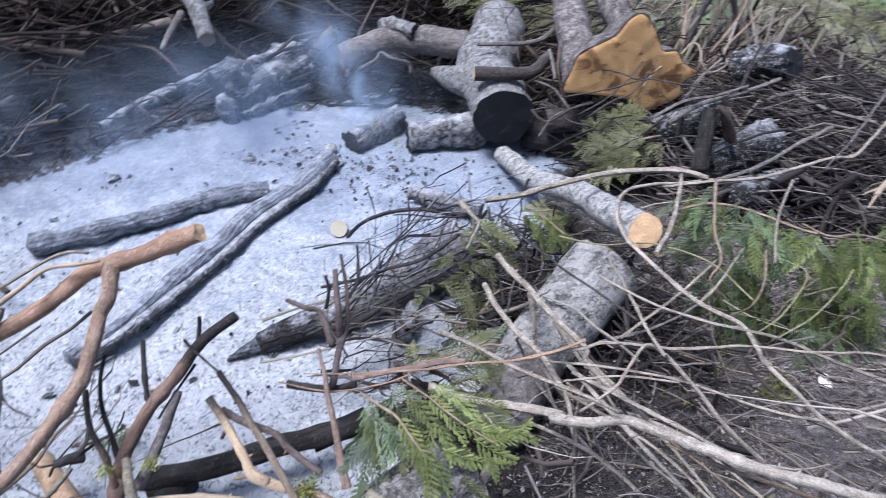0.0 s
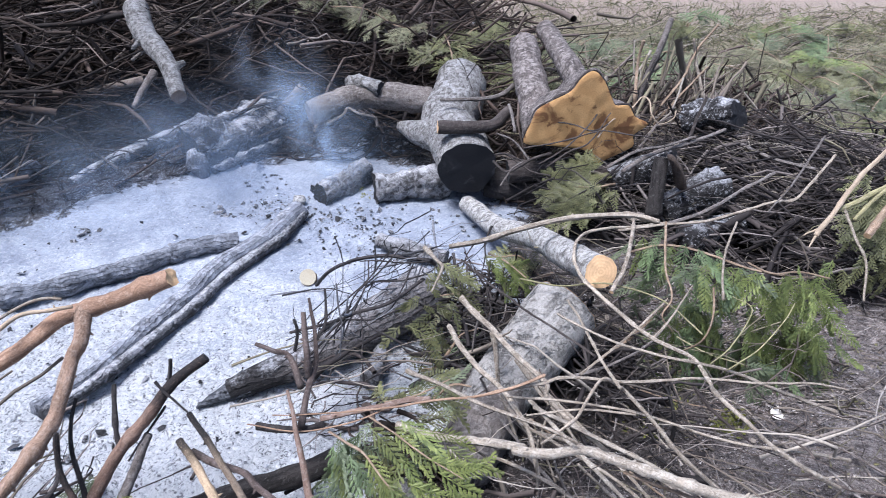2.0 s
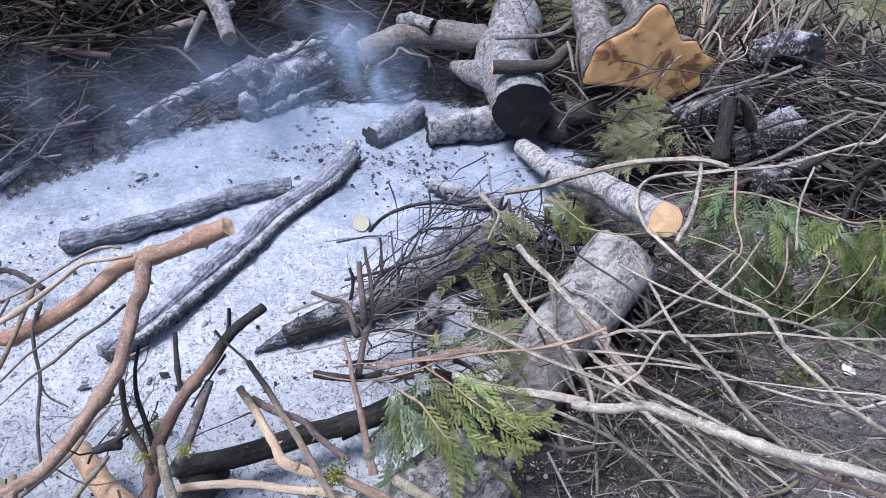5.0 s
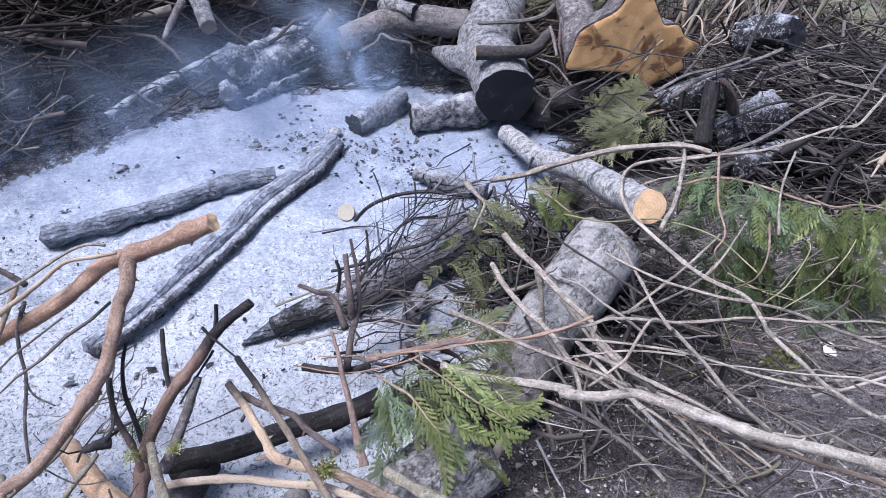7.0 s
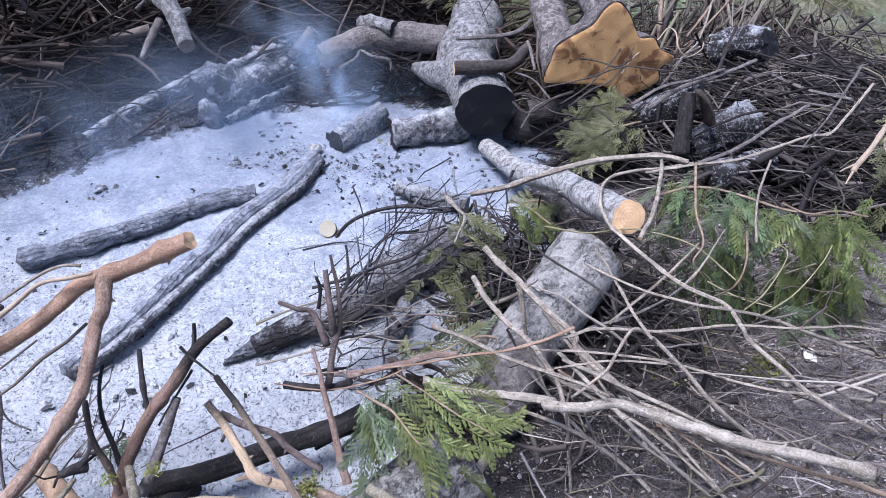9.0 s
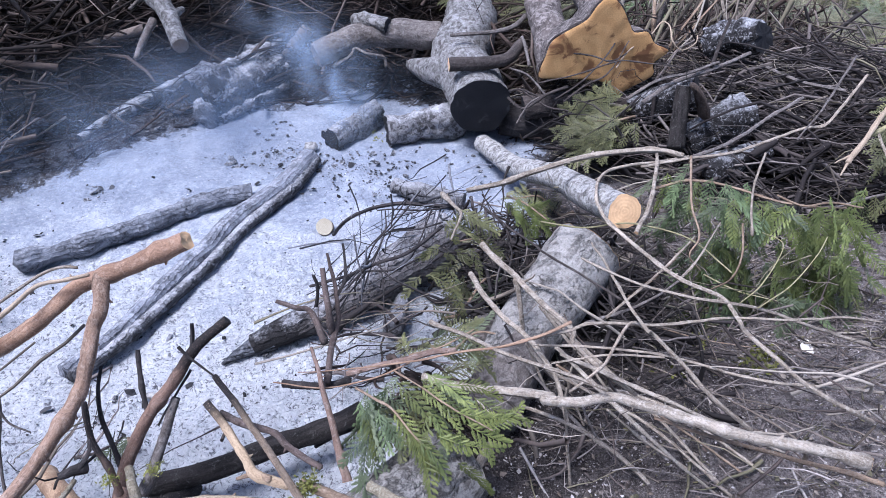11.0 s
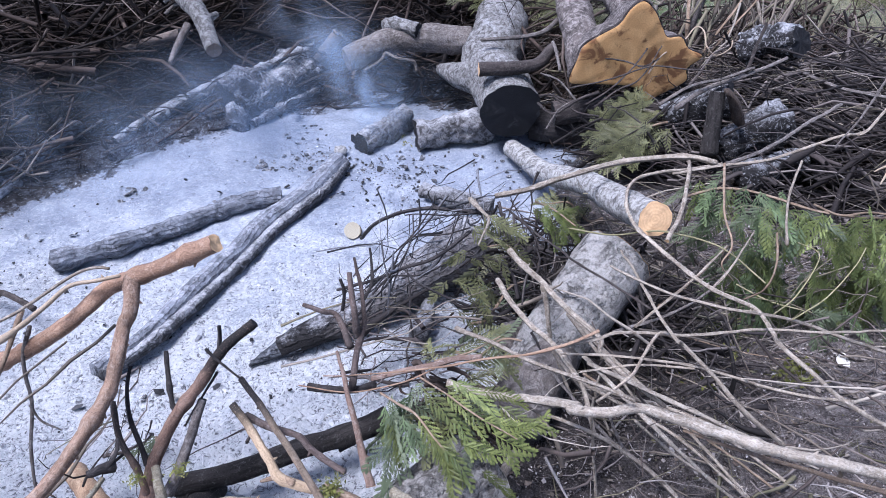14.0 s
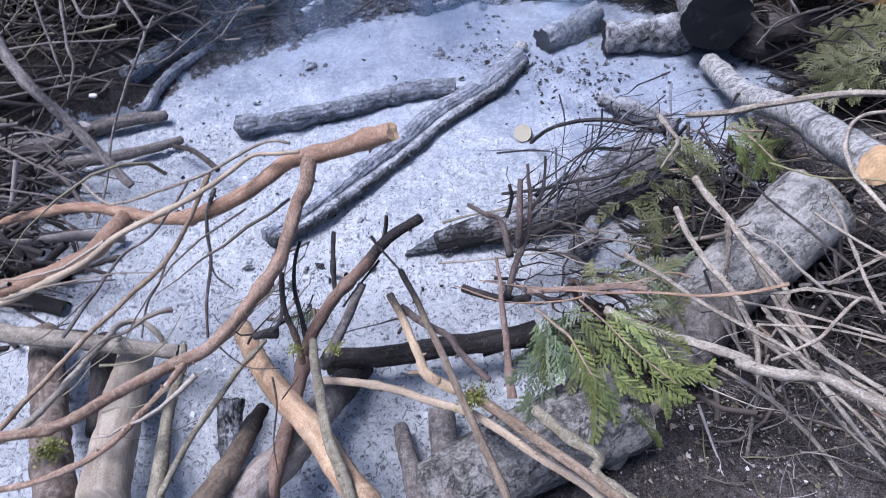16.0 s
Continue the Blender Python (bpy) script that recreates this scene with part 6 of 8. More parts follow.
log("slender_branch", "pale stick crossing below the stump", [(0.265, 1.301, 0.3), (0.31, 1.274, 0.24), (0.365, 1.245, 0.18)], 0.006, 0.006, BARK_PALE, None, None, rough=0.06, squash=1, category="stick")
log("slender_branch", "brown stick behind the tangle", [(0.647, 1.654, 0.14), (0.743, 1.712, 0.167), (0.829, 1.779, 0.193), (0.912, 1.851, 0.22)], 0.006, 0.004, BARK_TAN, None, None, rough=0.06, squash=1, category="stick")
log("slender_branch", "dull grey stick beside the stump", [(0.63, 1.761, 0.16), (0.73, 1.799, 0.2), (0.807, 1.838, 0.24)], 0.006, 0.005, BARK_GREY, None, None, rough=0.06, squash=1, category="stick")
log("slender_branch", "thin tan twig low over the soil", [(0.683, 1.489, 0.16), (0.822, 1.458, 0.13), (0.968, 1.446, 0.1)], 0.003, 0.002, BARK_TAN, None, None, rough=0.06, squash=1, category="stick")
log("slender_branch", "grey twig in the shade of the stump", [(0.53, 1.662, 0.1), (0.587, 1.61, 0.113), (0.696, 1.628, 0.127), (0.81, 1.658, 0.14)], 0.005, 0.004, BARK_GREY, None, None, rough=0.06, squash=1, category="stick")
log("slender_branch", "thin greenish twig under the fronds", [(0.844, 1.602, 0.26), (0.93, 1.557, 0.23), (1.052, 1.535, 0.2)], 0.003, 0.002, BARK_GREEN, None, None, rough=0.06, squash=1, category="stick")
log("slender_branch", "thin grey twig lying on the soil", [(0.607, 1.451, 0.12), (0.708, 1.44, 0.1), (0.855, 1.399, 0.08), (0.986, 1.378, 0.06)], 0.003, 0.003, BARK_GREY, None, None, rough=0.06, squash=1, category="stick")
log("slender_branch", "tan twig low in the tangle", [(0.353, 1.317, 0.2), (0.433, 1.294, 0.15), (0.542, 1.269, 0.1)], 0.004, 0.003, BARK_TAN, None, None, rough=0.06, squash=1, category="stick")
log("slender_branch", "pale twig dropping to the soil", [(0.395, 1.305, 0.22), (0.388, 1.291, 0.135), (0.425, 1.231, 0.05)], 0.004, 0.004, BARK_PALE, None, None, rough=0.06, squash=1, category="stick")

fan = random.Random(21)
for _ in range(5):
    x, y, z = 0.33 + fan.gauss(0, 0.07), 1.27 + fan.gauss(0, 0.06), fan.uniform(0.2, 0.33)
    ex, ey = fan.uniform(0.5, 1.0), fan.uniform(0.98, 1.16)
    mx, my = 0.5 * (x + ex) + fan.gauss(0, 0.03), 0.5 * (y + ey) + fan.gauss(0, 0.03)
    log("slender_branch", "pale weathered stick fanning out of the tangle", [(x, y, z), (mx, my, 0.55 * z + 0.03), (ex, ey, 0.03)], fan.uniform(0.005, 0.008), fan.uniform(0.003, 0.005), fan.choice((BARK_PALE, BARK_BRANCH)), None, None, rough=0.06, category="stick")

# twigs and sticks standing in front of the ash
thing = branch("dead_twig_spray", "dark bare spray of fine twigs over the ash", (-0.342, 2.238, 0.03), "twigs", "")
fork(thing, "stem", [(-0.342, 2.238, 0.03), (-0.278, 2.124, 0.16), (-0.174, 2.013, 0.28), (-0.059, 1.945, 0.34), (0.031, 1.899, 0.36), (0.1, 1.882, 0.36)], 0.0082, 0.0082, CHAR_STICK)
fork(thing, "twig", [(0.07, 1.772, 0.36), (-0.039, 1.683, 0.33), (-0.139, 1.674, 0.3), (-0.231, 1.657, 0.27), (-0.341, 1.654, 0.24)], 0.0071, 0.0056, CHAR_STICK)
fork(thing, "twig", [(0.006, 1.886, 0.42), (-0.071, 1.779, 0.38), (-0.138, 1.724, 0.34), (-0.171, 1.655, 0.3), (-0.225, 1.592, 0.27)], 0.0026, 0.0034, CHAR_STICK)
fork(thing, "twig", [(-0.037, 1.839, 0.42), (-0.106, 1.766, 0.36), (-0.165, 1.725, 0.32), (-0.253, 1.645, 0.28)], 0.0026, 0.0031, CHAR_STICK)
fork(thing, "twig", [(-0.107, 1.843, 0.38), (-0.106, 1.766, 0.36), (-0.138, 1.695, 0.32), (-0.197, 1.642, 0.26), (-0.204, 1.626, 0.22)], 0.0026, 0.0028, CHAR_STICK)
fork(thing, "twig", [(0.1, 1.882, 0.36), (0.013, 1.852, 0.37), (-0.081, 1.85, 0.38), (-0.134, 1.861, 0.37)], 0.0037, 0.0022, CHAR_STICK)
fork(thing, "twig", [(0.07, 1.764, 0.38), (-0.005, 1.761, 0.36), (-0.073, 1.772, 0.35), (-0.116, 1.781, 0.34)], 0.0031, 0.0021, CHAR_STICK)
fork(thing, "twig", [(-0.008, 1.688, 0.3), (-0.089, 1.638, 0.3), (-0.171, 1.648, 0.29), (-0.22, 1.617, 0.26)], 0.0035, 0.0027, CHAR_STICK)
fork(thing, "twig", [(0.038, 1.804, 0.4), (0.002, 1.731, 0.35), (-0.041, 1.676, 0.3), (-0.116, 1.651, 0.26)], 0.0028, 0.0021, CHAR_STICK)
fork(thing, "twig", [(0.061, 1.559, 0.24), (-0.009, 1.557, 0.28), (-0.088, 1.599, 0.3), (-0.137, 1.654, 0.32)], 0.0048, 0.0027, CHAR_STICK)
fork(thing, "twig", [(-0.109, 1.519, 0.16), (-0.115, 1.547, 0.22), (-0.114, 1.599, 0.27), (-0.125, 1.667, 0.32)], 0.0034, 0.0024, CHAR_STICK)
thing = branch("forked_stick", "grey-brown forked stick standing over the burnt log", (-0.24, 1.191, 0.3), "branch", "")
fork(thing, "stem", [(-0.24, 1.191, 0.3), (-0.233, 1.263, 0.34), (-0.215, 1.335, 0.38), (-0.214, 1.362, 0.42), (-0.22, 1.401, 0.46), (-0.236, 1.432, 0.52)], 0.0113, 0.0041, BARK_REDGREY, None, CHAR_CUT)
fork(thing, "side_branch", [(-0.232, 1.307, 0.36), (-0.231, 1.321, 0.42), (-0.24, 1.358, 0.46), (-0.247, 1.396, 0.5)], 0.0111, 0.0076, BARK_REDGREY, None, CHAR_CUT)
fork(thing, "side_branch", [(-0.214, 1.372, 0.43), (-0.191, 1.398, 0.47), (-0.197, 1.458, 0.53)], 0.0059, 0.0036, CHAR_STICK, None, CHAR_CUT)
fork(thing, "side_branch", [(-0.28, 1.403, 0.37), (-0.271, 1.409, 0.42), (-0.277, 1.421, 0.46)], 0.0067, 0.0048, CHAR_STICK, None, CHAR_CUT)
fork(thing, "side_branch", [(-0.252, 1.304, 0.33), (-0.294, 1.393, 0.36), (-0.33, 1.399, 0.37), (-0.382, 1.408, 0.39)], 0.0118, 0.006, BARK_REDGREY, None, CHAR_CUT)
fork(thing, "twig", [(-0.329, 1.376, 0.3), (-0.273, 1.372, 0.34), (-0.199, 1.408, 0.4)], 0.0043, 0.0037, CHAR_STICK)
log("pinkish_stick", "reddish bark stick hanging with a sawn end", [(-0.278, 1.258, 0.36), (-0.255, 1.198, 0.35), (-0.242, 1.146, 0.33), (-0.227, 1.105, 0.3), (-0.212, 1.066, 0.27), (-0.186, 0.981, 0.2)], 0.0046, 0.0122, BARK_FADED, None, PALE_CUT, rough=0.04, squash=1, category="stick")
log("dark_stub", "dark charred stub of a branch", [(-0.354, 1.219, 0.28), (-0.295, 1.208, 0.28), (-0.241, 1.203, 0.28), (-0.188, 1.222, 0.28)], 0.0119, 0.0103, CHAR_STICK, CHAR_CUT, None, rough=0.08, squash=1, category="stick")
log("brown_stick", "peeling brown branch lying over the logs", [(-0.195, 1.231, 0.29), (-0.112, 1.236, 0.31), (-0.037, 1.247, 0.32), (0.017, 1.254, 0.33), (0.078, 1.246, 0.34)], 0.0087, 0.0087, BARK_FADED, None, None, rough=0.07, squash=1, category="stick")
thing = branch("red_twig", "long thin reddish twigs lying together", (-0.373, 1.205, 0.3), "twig", "")
fork(thing, "stem", [(-0.314, 1.225, 0.31), (-0.209, 1.206, 0.33), (-0.035, 1.193, 0.36), (0.082, 1.196, 0.38), (0.183, 1.187, 0.4), (0.288, 1.212, 0.41), (0.359, 1.241, 0.42)], 0.0014, 0.0049, BARK_REDTWIG)
fork(thing, "twig", [(-0.373, 1.205, 0.3), (-0.247, 1.169, 0.31), (-0.128, 1.172, 0.33), (-0.036, 1.199, 0.35)], 0.002, 0.0025, BARK_REDTWIG)
log("weathered_stick", "pale weathered stick through the fronds", [(0.019, 1.342, 0.35), (0.098, 1.261, 0.38), (0.182, 1.172, 0.4), (0.241, 1.11, 0.42), (0.327, 1.066, 0.42), (0.4, 1.035, 0.4)], 0.0069, 0.0045, BARK_PALE, None, None, rough=0.05, squash=1, category="stick")
log("charred_log", "black charred log with a sooty rounded end", [(-0.168, 1.23, 0.15), (-0.268, 1.185, 0.14), (-0.388, 1.15, 0.13), (-0.519, 1.098, 0.12), (-0.686, 1.061, 0.11)], 0.0291, 0.0267, CHAR_SOOT, GREY_CUT, CHAR_CUT, rough=0.05, squash=1, category="log")
thing = branch("red_branch", "peeled reddish branch with a freshly cut end", (-1.561, 0.929, 0.28), "branch", "")
fork(thing, "stem", [(-0.503, 1.251, 0.7), (-0.563, 1.25, 0.675), (-0.624, 1.235, 0.655), (-0.684, 1.234, 0.635), (-0.755, 1.225, 0.61), (-0.815, 1.191, 0.57), (-0.88, 1.166, 0.53), (-1.017, 1.156, 0.46), (-1.138, 1.16, 0.43), (-1.265, 1.183, 0.41), (-1.409, 1.213, 0.38), (-1.559, 1.21, 0.34), (-1.725, 1.171, 0.3)], 0.0214, 0.0116, BARK_RED, PALE_CUT, None)
fork(thing, "side_branch", [(-0.7, 1.231, 0.63), (-0.684, 1.15, 0.6), (-0.7, 1.135, 0.57), (-0.701, 1.068, 0.53), (-0.719, 1, 0.48), (-0.781, 0.819, 0.44), (-0.852, 0.756, 0.42), (-0.942, 0.669, 0.4), (-1.027, 0.6, 0.38), (-1.165, 0.551, 0.36)], 0.0169, 0.0102, BARK_PINK)
fork(thing, "side_branch", [(-1.218, 1.167, 0.42), (-1.244, 1.11, 0.4), (-1.27, 1.055, 0.38), (-1.368, 0.998, 0.34), (-1.501, 0.952, 0.3), (-1.561, 0.929, 0.28)], 0.0229, 0.0209, BARK_RED)
fork(thing, "side_branch", [(-0.811, 0.799, 0.43), (-0.837, 0.672, 0.42), (-0.872, 0.573, 0.41), (-0.941, 0.501, 0.4), (-1.062, 0.446, 0.38)], 0.0085, 0.0076, BARK_PINK)
fork(thing, "side_branch", [(-0.692, 0.99, 0.49), (-0.687, 0.957, 0.42), (-0.659, 0.927, 0.36), (-0.645, 0.903, 0.3)], 0.0062, 0.0088, BARK_FORK)
thing = branch("stripped_branch", "pale stripped branch lying along the red one", (-0.936, 0.968, 0.24), "branch", "")
fork(thing, "stem", [(-0.712, 1.209, 0.65), (-0.754, 1.194, 0.65), (-0.821, 1.19, 0.64), (-0.862, 1.134, 0.62), (-0.914, 1.073, 0.6), (-1.09, 0.994, 0.52), (-1.158, 0.933, 0.48), (-1.263, 0.873, 0.44), (-1.375, 0.82, 0.4)], 0.005, 0.011, WOOD_PALE)
fork(thing, "side_branch", [(-0.747, 1.237, 0.65), (-0.791, 1.239, 0.65), (-0.835, 1.22, 0.64), (-0.893, 1.162, 0.62), (-0.953, 1.126, 0.6), (-1.123, 1.073, 0.55), (-1.189, 1.088, 0.54), (-1.276, 1.136, 0.54)], 0.0041, 0.0039, BARK_PALE)
fork(thing, "twig", [(-0.944, 1.187, 0.58), (-0.95, 1.141, 0.55), (-0.972, 1.088, 0.5), (-1, 0.997, 0.45), (-1.074, 0.883, 0.4), (-1.128, 0.813, 0.36), (-1.208, 0.605, 0.3)], 0.0065, 0.0073, BARK_TAN)
fork(thing, "twig", [(-0.928, 1.166, 0.55), (-0.955, 1.135, 0.48), (-0.939, 1.08, 0.4), (-0.942, 1.02, 0.32), (-0.936, 0.968, 0.24)], 0.0054, 0.0039, BARK_GREY)
fork(thing, "twig", [(-0.938, 1.071, 0.4), (-0.922, 1.059, 0.36), (-0.886, 1.057, 0.33)], 0.0031, 0.0017, BARK_GREY)
fork(thing, "twig", [(-0.998, 1.023, 0.46), (-1.021, 0.989, 0.4), (-1.07, 0.966, 0.33), (-1.083, 0.919, 0.26)], 0.0037, 0.0026, BARK_GREY)
fork(thing, "twig", [(-0.994, 1.162, 0.56), (-1.022, 1.125, 0.52), (-1.073, 1.075, 0.46), (-1.14, 1.038, 0.42), (-1.177, 0.977, 0.38), (-1.199, 0.827, 0.34)], 0.0032, 0.0053, BARK_GREY)
thing = branch("charred_fork", "reddish stick with a black burnt fork", (-0.638, 0.653, 0.16), "branch", "")
fork(thing, "stem", [(-0.42, 1.144, 0.56), (-0.453, 1.128, 0.54), (-0.494, 1.102, 0.51), (-0.537, 1.063, 0.46), (-0.595, 1.03, 0.4), (-0.637, 0.999, 0.34), (-0.664, 0.966, 0.29), (-0.674, 0.936, 0.24), (-0.639, 0.69, 0.2), (-0.638, 0.653, 0.16)], 0.0112, 0.0178, BARK_FORK, CHAR_CUT, None)
fork(thing, "burnt_tip", [(-0.49, 1.126, 0.57), (-0.493, 1.116, 0.54), (-0.497, 1.102, 0.51)], 0.0049, 0.0065, CHAR_STICK, CHAR_CUT, None)
fork(thing, "burnt_tip", [(-0.624, 1.128, 0.5), (-0.621, 1.101, 0.47), (-0.615, 1.072, 0.44), (-0.599, 1.034, 0.4)], 0.0051, 0.0071, CHAR_STICK, CHAR_CUT, None)
fork(thing, "burnt_tip", [(-0.687, 1.083, 0.5), (-0.693, 1.048, 0.46), (-0.692, 1.018, 0.4), (-0.674, 0.985, 0.34), (-0.664, 0.966, 0.28)], 0.0045, 0.0082, CHAR_STICK, CHAR_CUT, None)
fork(thing, "burnt_tip", [(-0.516, 1.088, 0.54), (-0.498, 1.079, 0.52), (-0.478, 1.074, 0.5), (-0.45, 1.066, 0.47)], 0.0049, 0.0025, CHAR_STICK, CHAR_CUT, None)
fork(thing, "side_branch", [(-0.541, 1.057, 0.42), (-0.561, 1.009, 0.37), (-0.585, 0.97, 0.32), (-0.618, 0.931, 0.26)], 0.0096, 0.0131, BARK_GREY, CHAR_CUT, None)
fork(thing, "twig", [(-0.506, 1.088, 0.47), (-0.538, 1.063, 0.43), (-0.578, 1.016, 0.38)], 0.0036, 0.0023, CHAR_STICK)
log("long_stick", "long brown stick with a burnt tip", [(-0.463, 1.096, 0.44), (-0.408, 1.036, 0.42), (-0.354, 0.963, 0.4), (-0.278, 0.856, 0.38), (-0.215, 0.77, 0.37), (-0.157, 0.687, 0.36), (-0.129, 0.646, 0.35)], 0.0078, 0.0101, BARK_BURNT_TIP, CHAR_CUT, None, rough=0.05, squash=1, category="stick")
thing = branch("forked_stub", "tan forked stick stub with a burnt tip", (-0.288, 0.89, 0.32), "branch", "")
fork(thing, "stem", [(-0.479, 1.055, 0.4), (-0.433, 1.004, 0.38), (-0.382, 0.94, 0.36), (-0.353, 0.903, 0.34), (-0.288, 0.89, 0.32)], 0.0102, 0.0125, WOOD_BURNT_TIP, CHAR_CUT, None)
fork(thing, "side_branch", [(-0.401, 0.914, 0.32), (-0.356, 0.906, 0.34), (-0.325, 0.892, 0.34)], 0.0039, 0.0095, BARK_TAN)
log("brown_stick", "dark brown stick crossing the charred log", [(-0.454, 1.051, 0.37), (-0.393, 1.023, 0.36), (-0.331, 1.003, 0.35), (-0.301, 0.982, 0.33), (-0.23, 0.946, 0.3)], 0.0097, 0.008, BARK_REDGREY, CHAR_CUT, None, rough=0.06, squash=1, category="stick")
log("tan_branch", "long tan branch lying low over the ash", [(-0.609, 0.908, 0.24), (-0.475, 0.909, 0.26), (-0.333, 0.875, 0.29), (-0.242, 0.841, 0.32), (-0.123, 0.78, 0.34), (-0.041, 0.741, 0.34), (0.036, 0.7, 0.34)], 0.0108, 0.0095, WOOD_PALE, None, None, rough=0.05, squash=1, category="stick")
log("tan_branch", "thick tan branch with a knotty end", [(-0.255, 0.873, 0.35), (-0.222, 0.85, 0.36), (-0.148, 0.802, 0.38), (-0.07, 0.749, 0.4), (0.012, 0.703, 0.4), (0.058, 0.678, 0.4)], 0.0125, 0.0107, BARK_TAN, None, None, rough=0.07, squash=1, category="stick")
log("grey_stick", "grey speckled stick lying beside the big log", [(-0.124, 0.894, 0.3), (-0.057, 0.837, 0.32), (0.011, 0.804, 0.32), (0.01, 0.77, 0.32), (0.091, 0.723, 0.32)], 0.0127, 0.0111, BARK_MOSS, None, None, rough=0.05, squash=1, category="stick")
log("stripped_log", "stripped orange-brown pole with peeled wood", [(-0.938, 1.094, 0.13), (-0.802, 0.955, 0.18), (-0.683, 0.855, 0.22), (-0.562, 0.763, 0.26), (-0.471, 0.683, 0.28), (-0.389, 0.617, 0.3)], 0.0269, 0.0302, WOOD_ORANGE, CHAR_CUT, None, rough=0.05, squash=1, category="log")
log("mossy_stick", "grey mossy stick standing against the poles", [(-0.633, 0.947, 0.33), (-0.609, 0.901, 0.33), (-0.575, 0.837, 0.33), (-0.509, 0.73, 0.33), (-0.419, 0.61, 0.33)], 0.0093, 0.0132, BARK_MOSS, None, None, rough=0.06, squash=1, category="stick")
log("charred_pole", "half-charred pale pole sloping down to the ash", [(-0.612, 1.102, 0.05), (-0.641, 0.926, 0.1), (-0.649, 0.757, 0.15), (-0.669, 0.676, 0.18), (-0.685, 0.594, 0.2)], 0.0376, 0.0412, BARK_HALFBURNT, CHAR_CUT, None, rough=0.05, squash=1, category="log")
log("front_log", "big grey weathered log at the edge of the fire", [(-0.311, 0.749, 0.1), (-0.184, 0.86, 0.115), (-0.049, 0.972, 0.125), (0.068, 1.069, 0.13)], 0.0915, 0.1055, BARK_FRONT, None, GREY_CUT, rough=0.06, squash=1, category="log")
log("grey_stake", "weathered grey stake sloping into the ash", [(-0.454, 0.944, 0.04), (-0.399, 0.842, 0.08), (-0.334, 0.712, 0.14)], 0.0201, 0.0256, BARK_GREY, CHAR_CUT, None, rough=0.08, squash=1, category="stick")
log("grey_stake", "blunt grey log end sloping into the ash", [(-0.362, 0.991, 0.06), (-0.323, 0.876, 0.1), (-0.27, 0.716, 0.16)], 0.0334, 0.0335, BARK_GREY, CHAR_CUT, None, rough=0.06, squash=1, category="log")
log("pole", "reddish-brown pole sloping into the ash", [(-1.539, 1.006, 0.05), (-1.398, 0.861, 0.1), (-1.227, 0.693, 0.16), (-1.018, 0.502, 0.24)], 0.0427, 0.0407, BARK_POLE, CHAR_CUT, None, rough=0.07, squash=1, category="log", group="poles at the near edge")
log("pole", "pale peeled pole with knots sloping into the ash", [(-1.223, 0.986, 0.06), (-1.108, 0.793, 0.13), (-0.998, 0.622, 0.2), (-0.921, 0.514, 0.25)], 0.0482, 0.0508, BARK_PEELED, CHAR_CUT, None, rough=0.05, squash=1, category="log", group="poles at the near edge")
log("dark_board", "dark flat burnt slab leaning under the pole", [(-1.342, 1.027, 0.05), (-1.283, 0.917, 0.06), (-1.183, 0.746, 0.07)], 0.0402, 0.0201, CHAR_STICK, None, None, rough=0.05, squash=1, category="slab")
log("grey_pole", "smooth grey pole lying across the others", [(-1.537, 0.879, 0.22), (-1.319, 0.915, 0.2), (-1.161, 0.94, 0.18), (-1.044, 0.964, 0.16)], 0.0258, 0.0187, BARK_BRANCH, None, CHAR_CUT, rough=0.06, squash=1, category="log")
log("bent_branch", "thick grey branch bent like an elbow", [(-1.102, 0.989, 0.14), (-1.127, 1.001, 0.18), (-1.171, 1.007, 0.2), (-1.198, 0.974, 0.22), (-1.178, 0.894, 0.25), (-1.147, 0.703, 0.3), (-1.141, 0.621, 0.32), (-1.176, 0.542, 0.33)], 0.0092, 0.009, BARK_BRANCH, CHAR_CUT, None, rough=0.06, squash=1, category="stick")
log("mossy_stick", "mossy tan stick leaning over the poles", [(-0.952, 0.904, 0.28), (-0.902, 0.801, 0.3), (-0.864, 0.709, 0.31), (-0.822, 0.616, 0.32), (-0.77, 0.513, 0.33)], 0.0087, 0.0167, BARK_MOSS, CHAR_CUT, None, rough=0.05, squash=1, category="stick")
log("grey_stick", "slim grey-green stick leaning over the ash", [(-0.781, 0.975, 0.26), (-0.786, 0.888, 0.28), (-0.782, 0.812, 0.3), (-0.78, 0.724, 0.32), (-0.777, 0.638, 0.33), (-0.766, 0.536, 0.34)], 0.0074, 0.0088, BARK_MOSS, None, None, rough=0.06, squash=1, category="stick")
log("burnt_pole", "dark brown pole with a burnt blunt tip", [(-0.756, 0.854, 0.16), (-0.741, 0.754, 0.2), (-0.723, 0.654, 0.24), (-0.707, 0.548, 0.28)], 0.016, 0.0285, BARK_BURNT_TIP, CHAR_CUT, None, rough=0.06, squash=1, category="log", group="poles at the near edge")
log("charred_stick", "charred flat stub standing in ash", [(-0.877, 0.898, 0.1), (-0.863, 0.84, 0.06), (-0.832, 0.779, 0.02)], 0.0338, 0.0265, CHAR_ASH, CHAR_CUT, None, rough=0.1, squash=1, category="stick")
log("black_stub", "black charred stub below the log", [(-0.704, 1.095, 0.03), (-0.655, 1.103, 0.04), (-0.604, 1.107, 0.05)], 0.0244, 0.0209, CHAR_SOOT, None, CHAR_CUT, rough=0.1, squash=1, category="log")
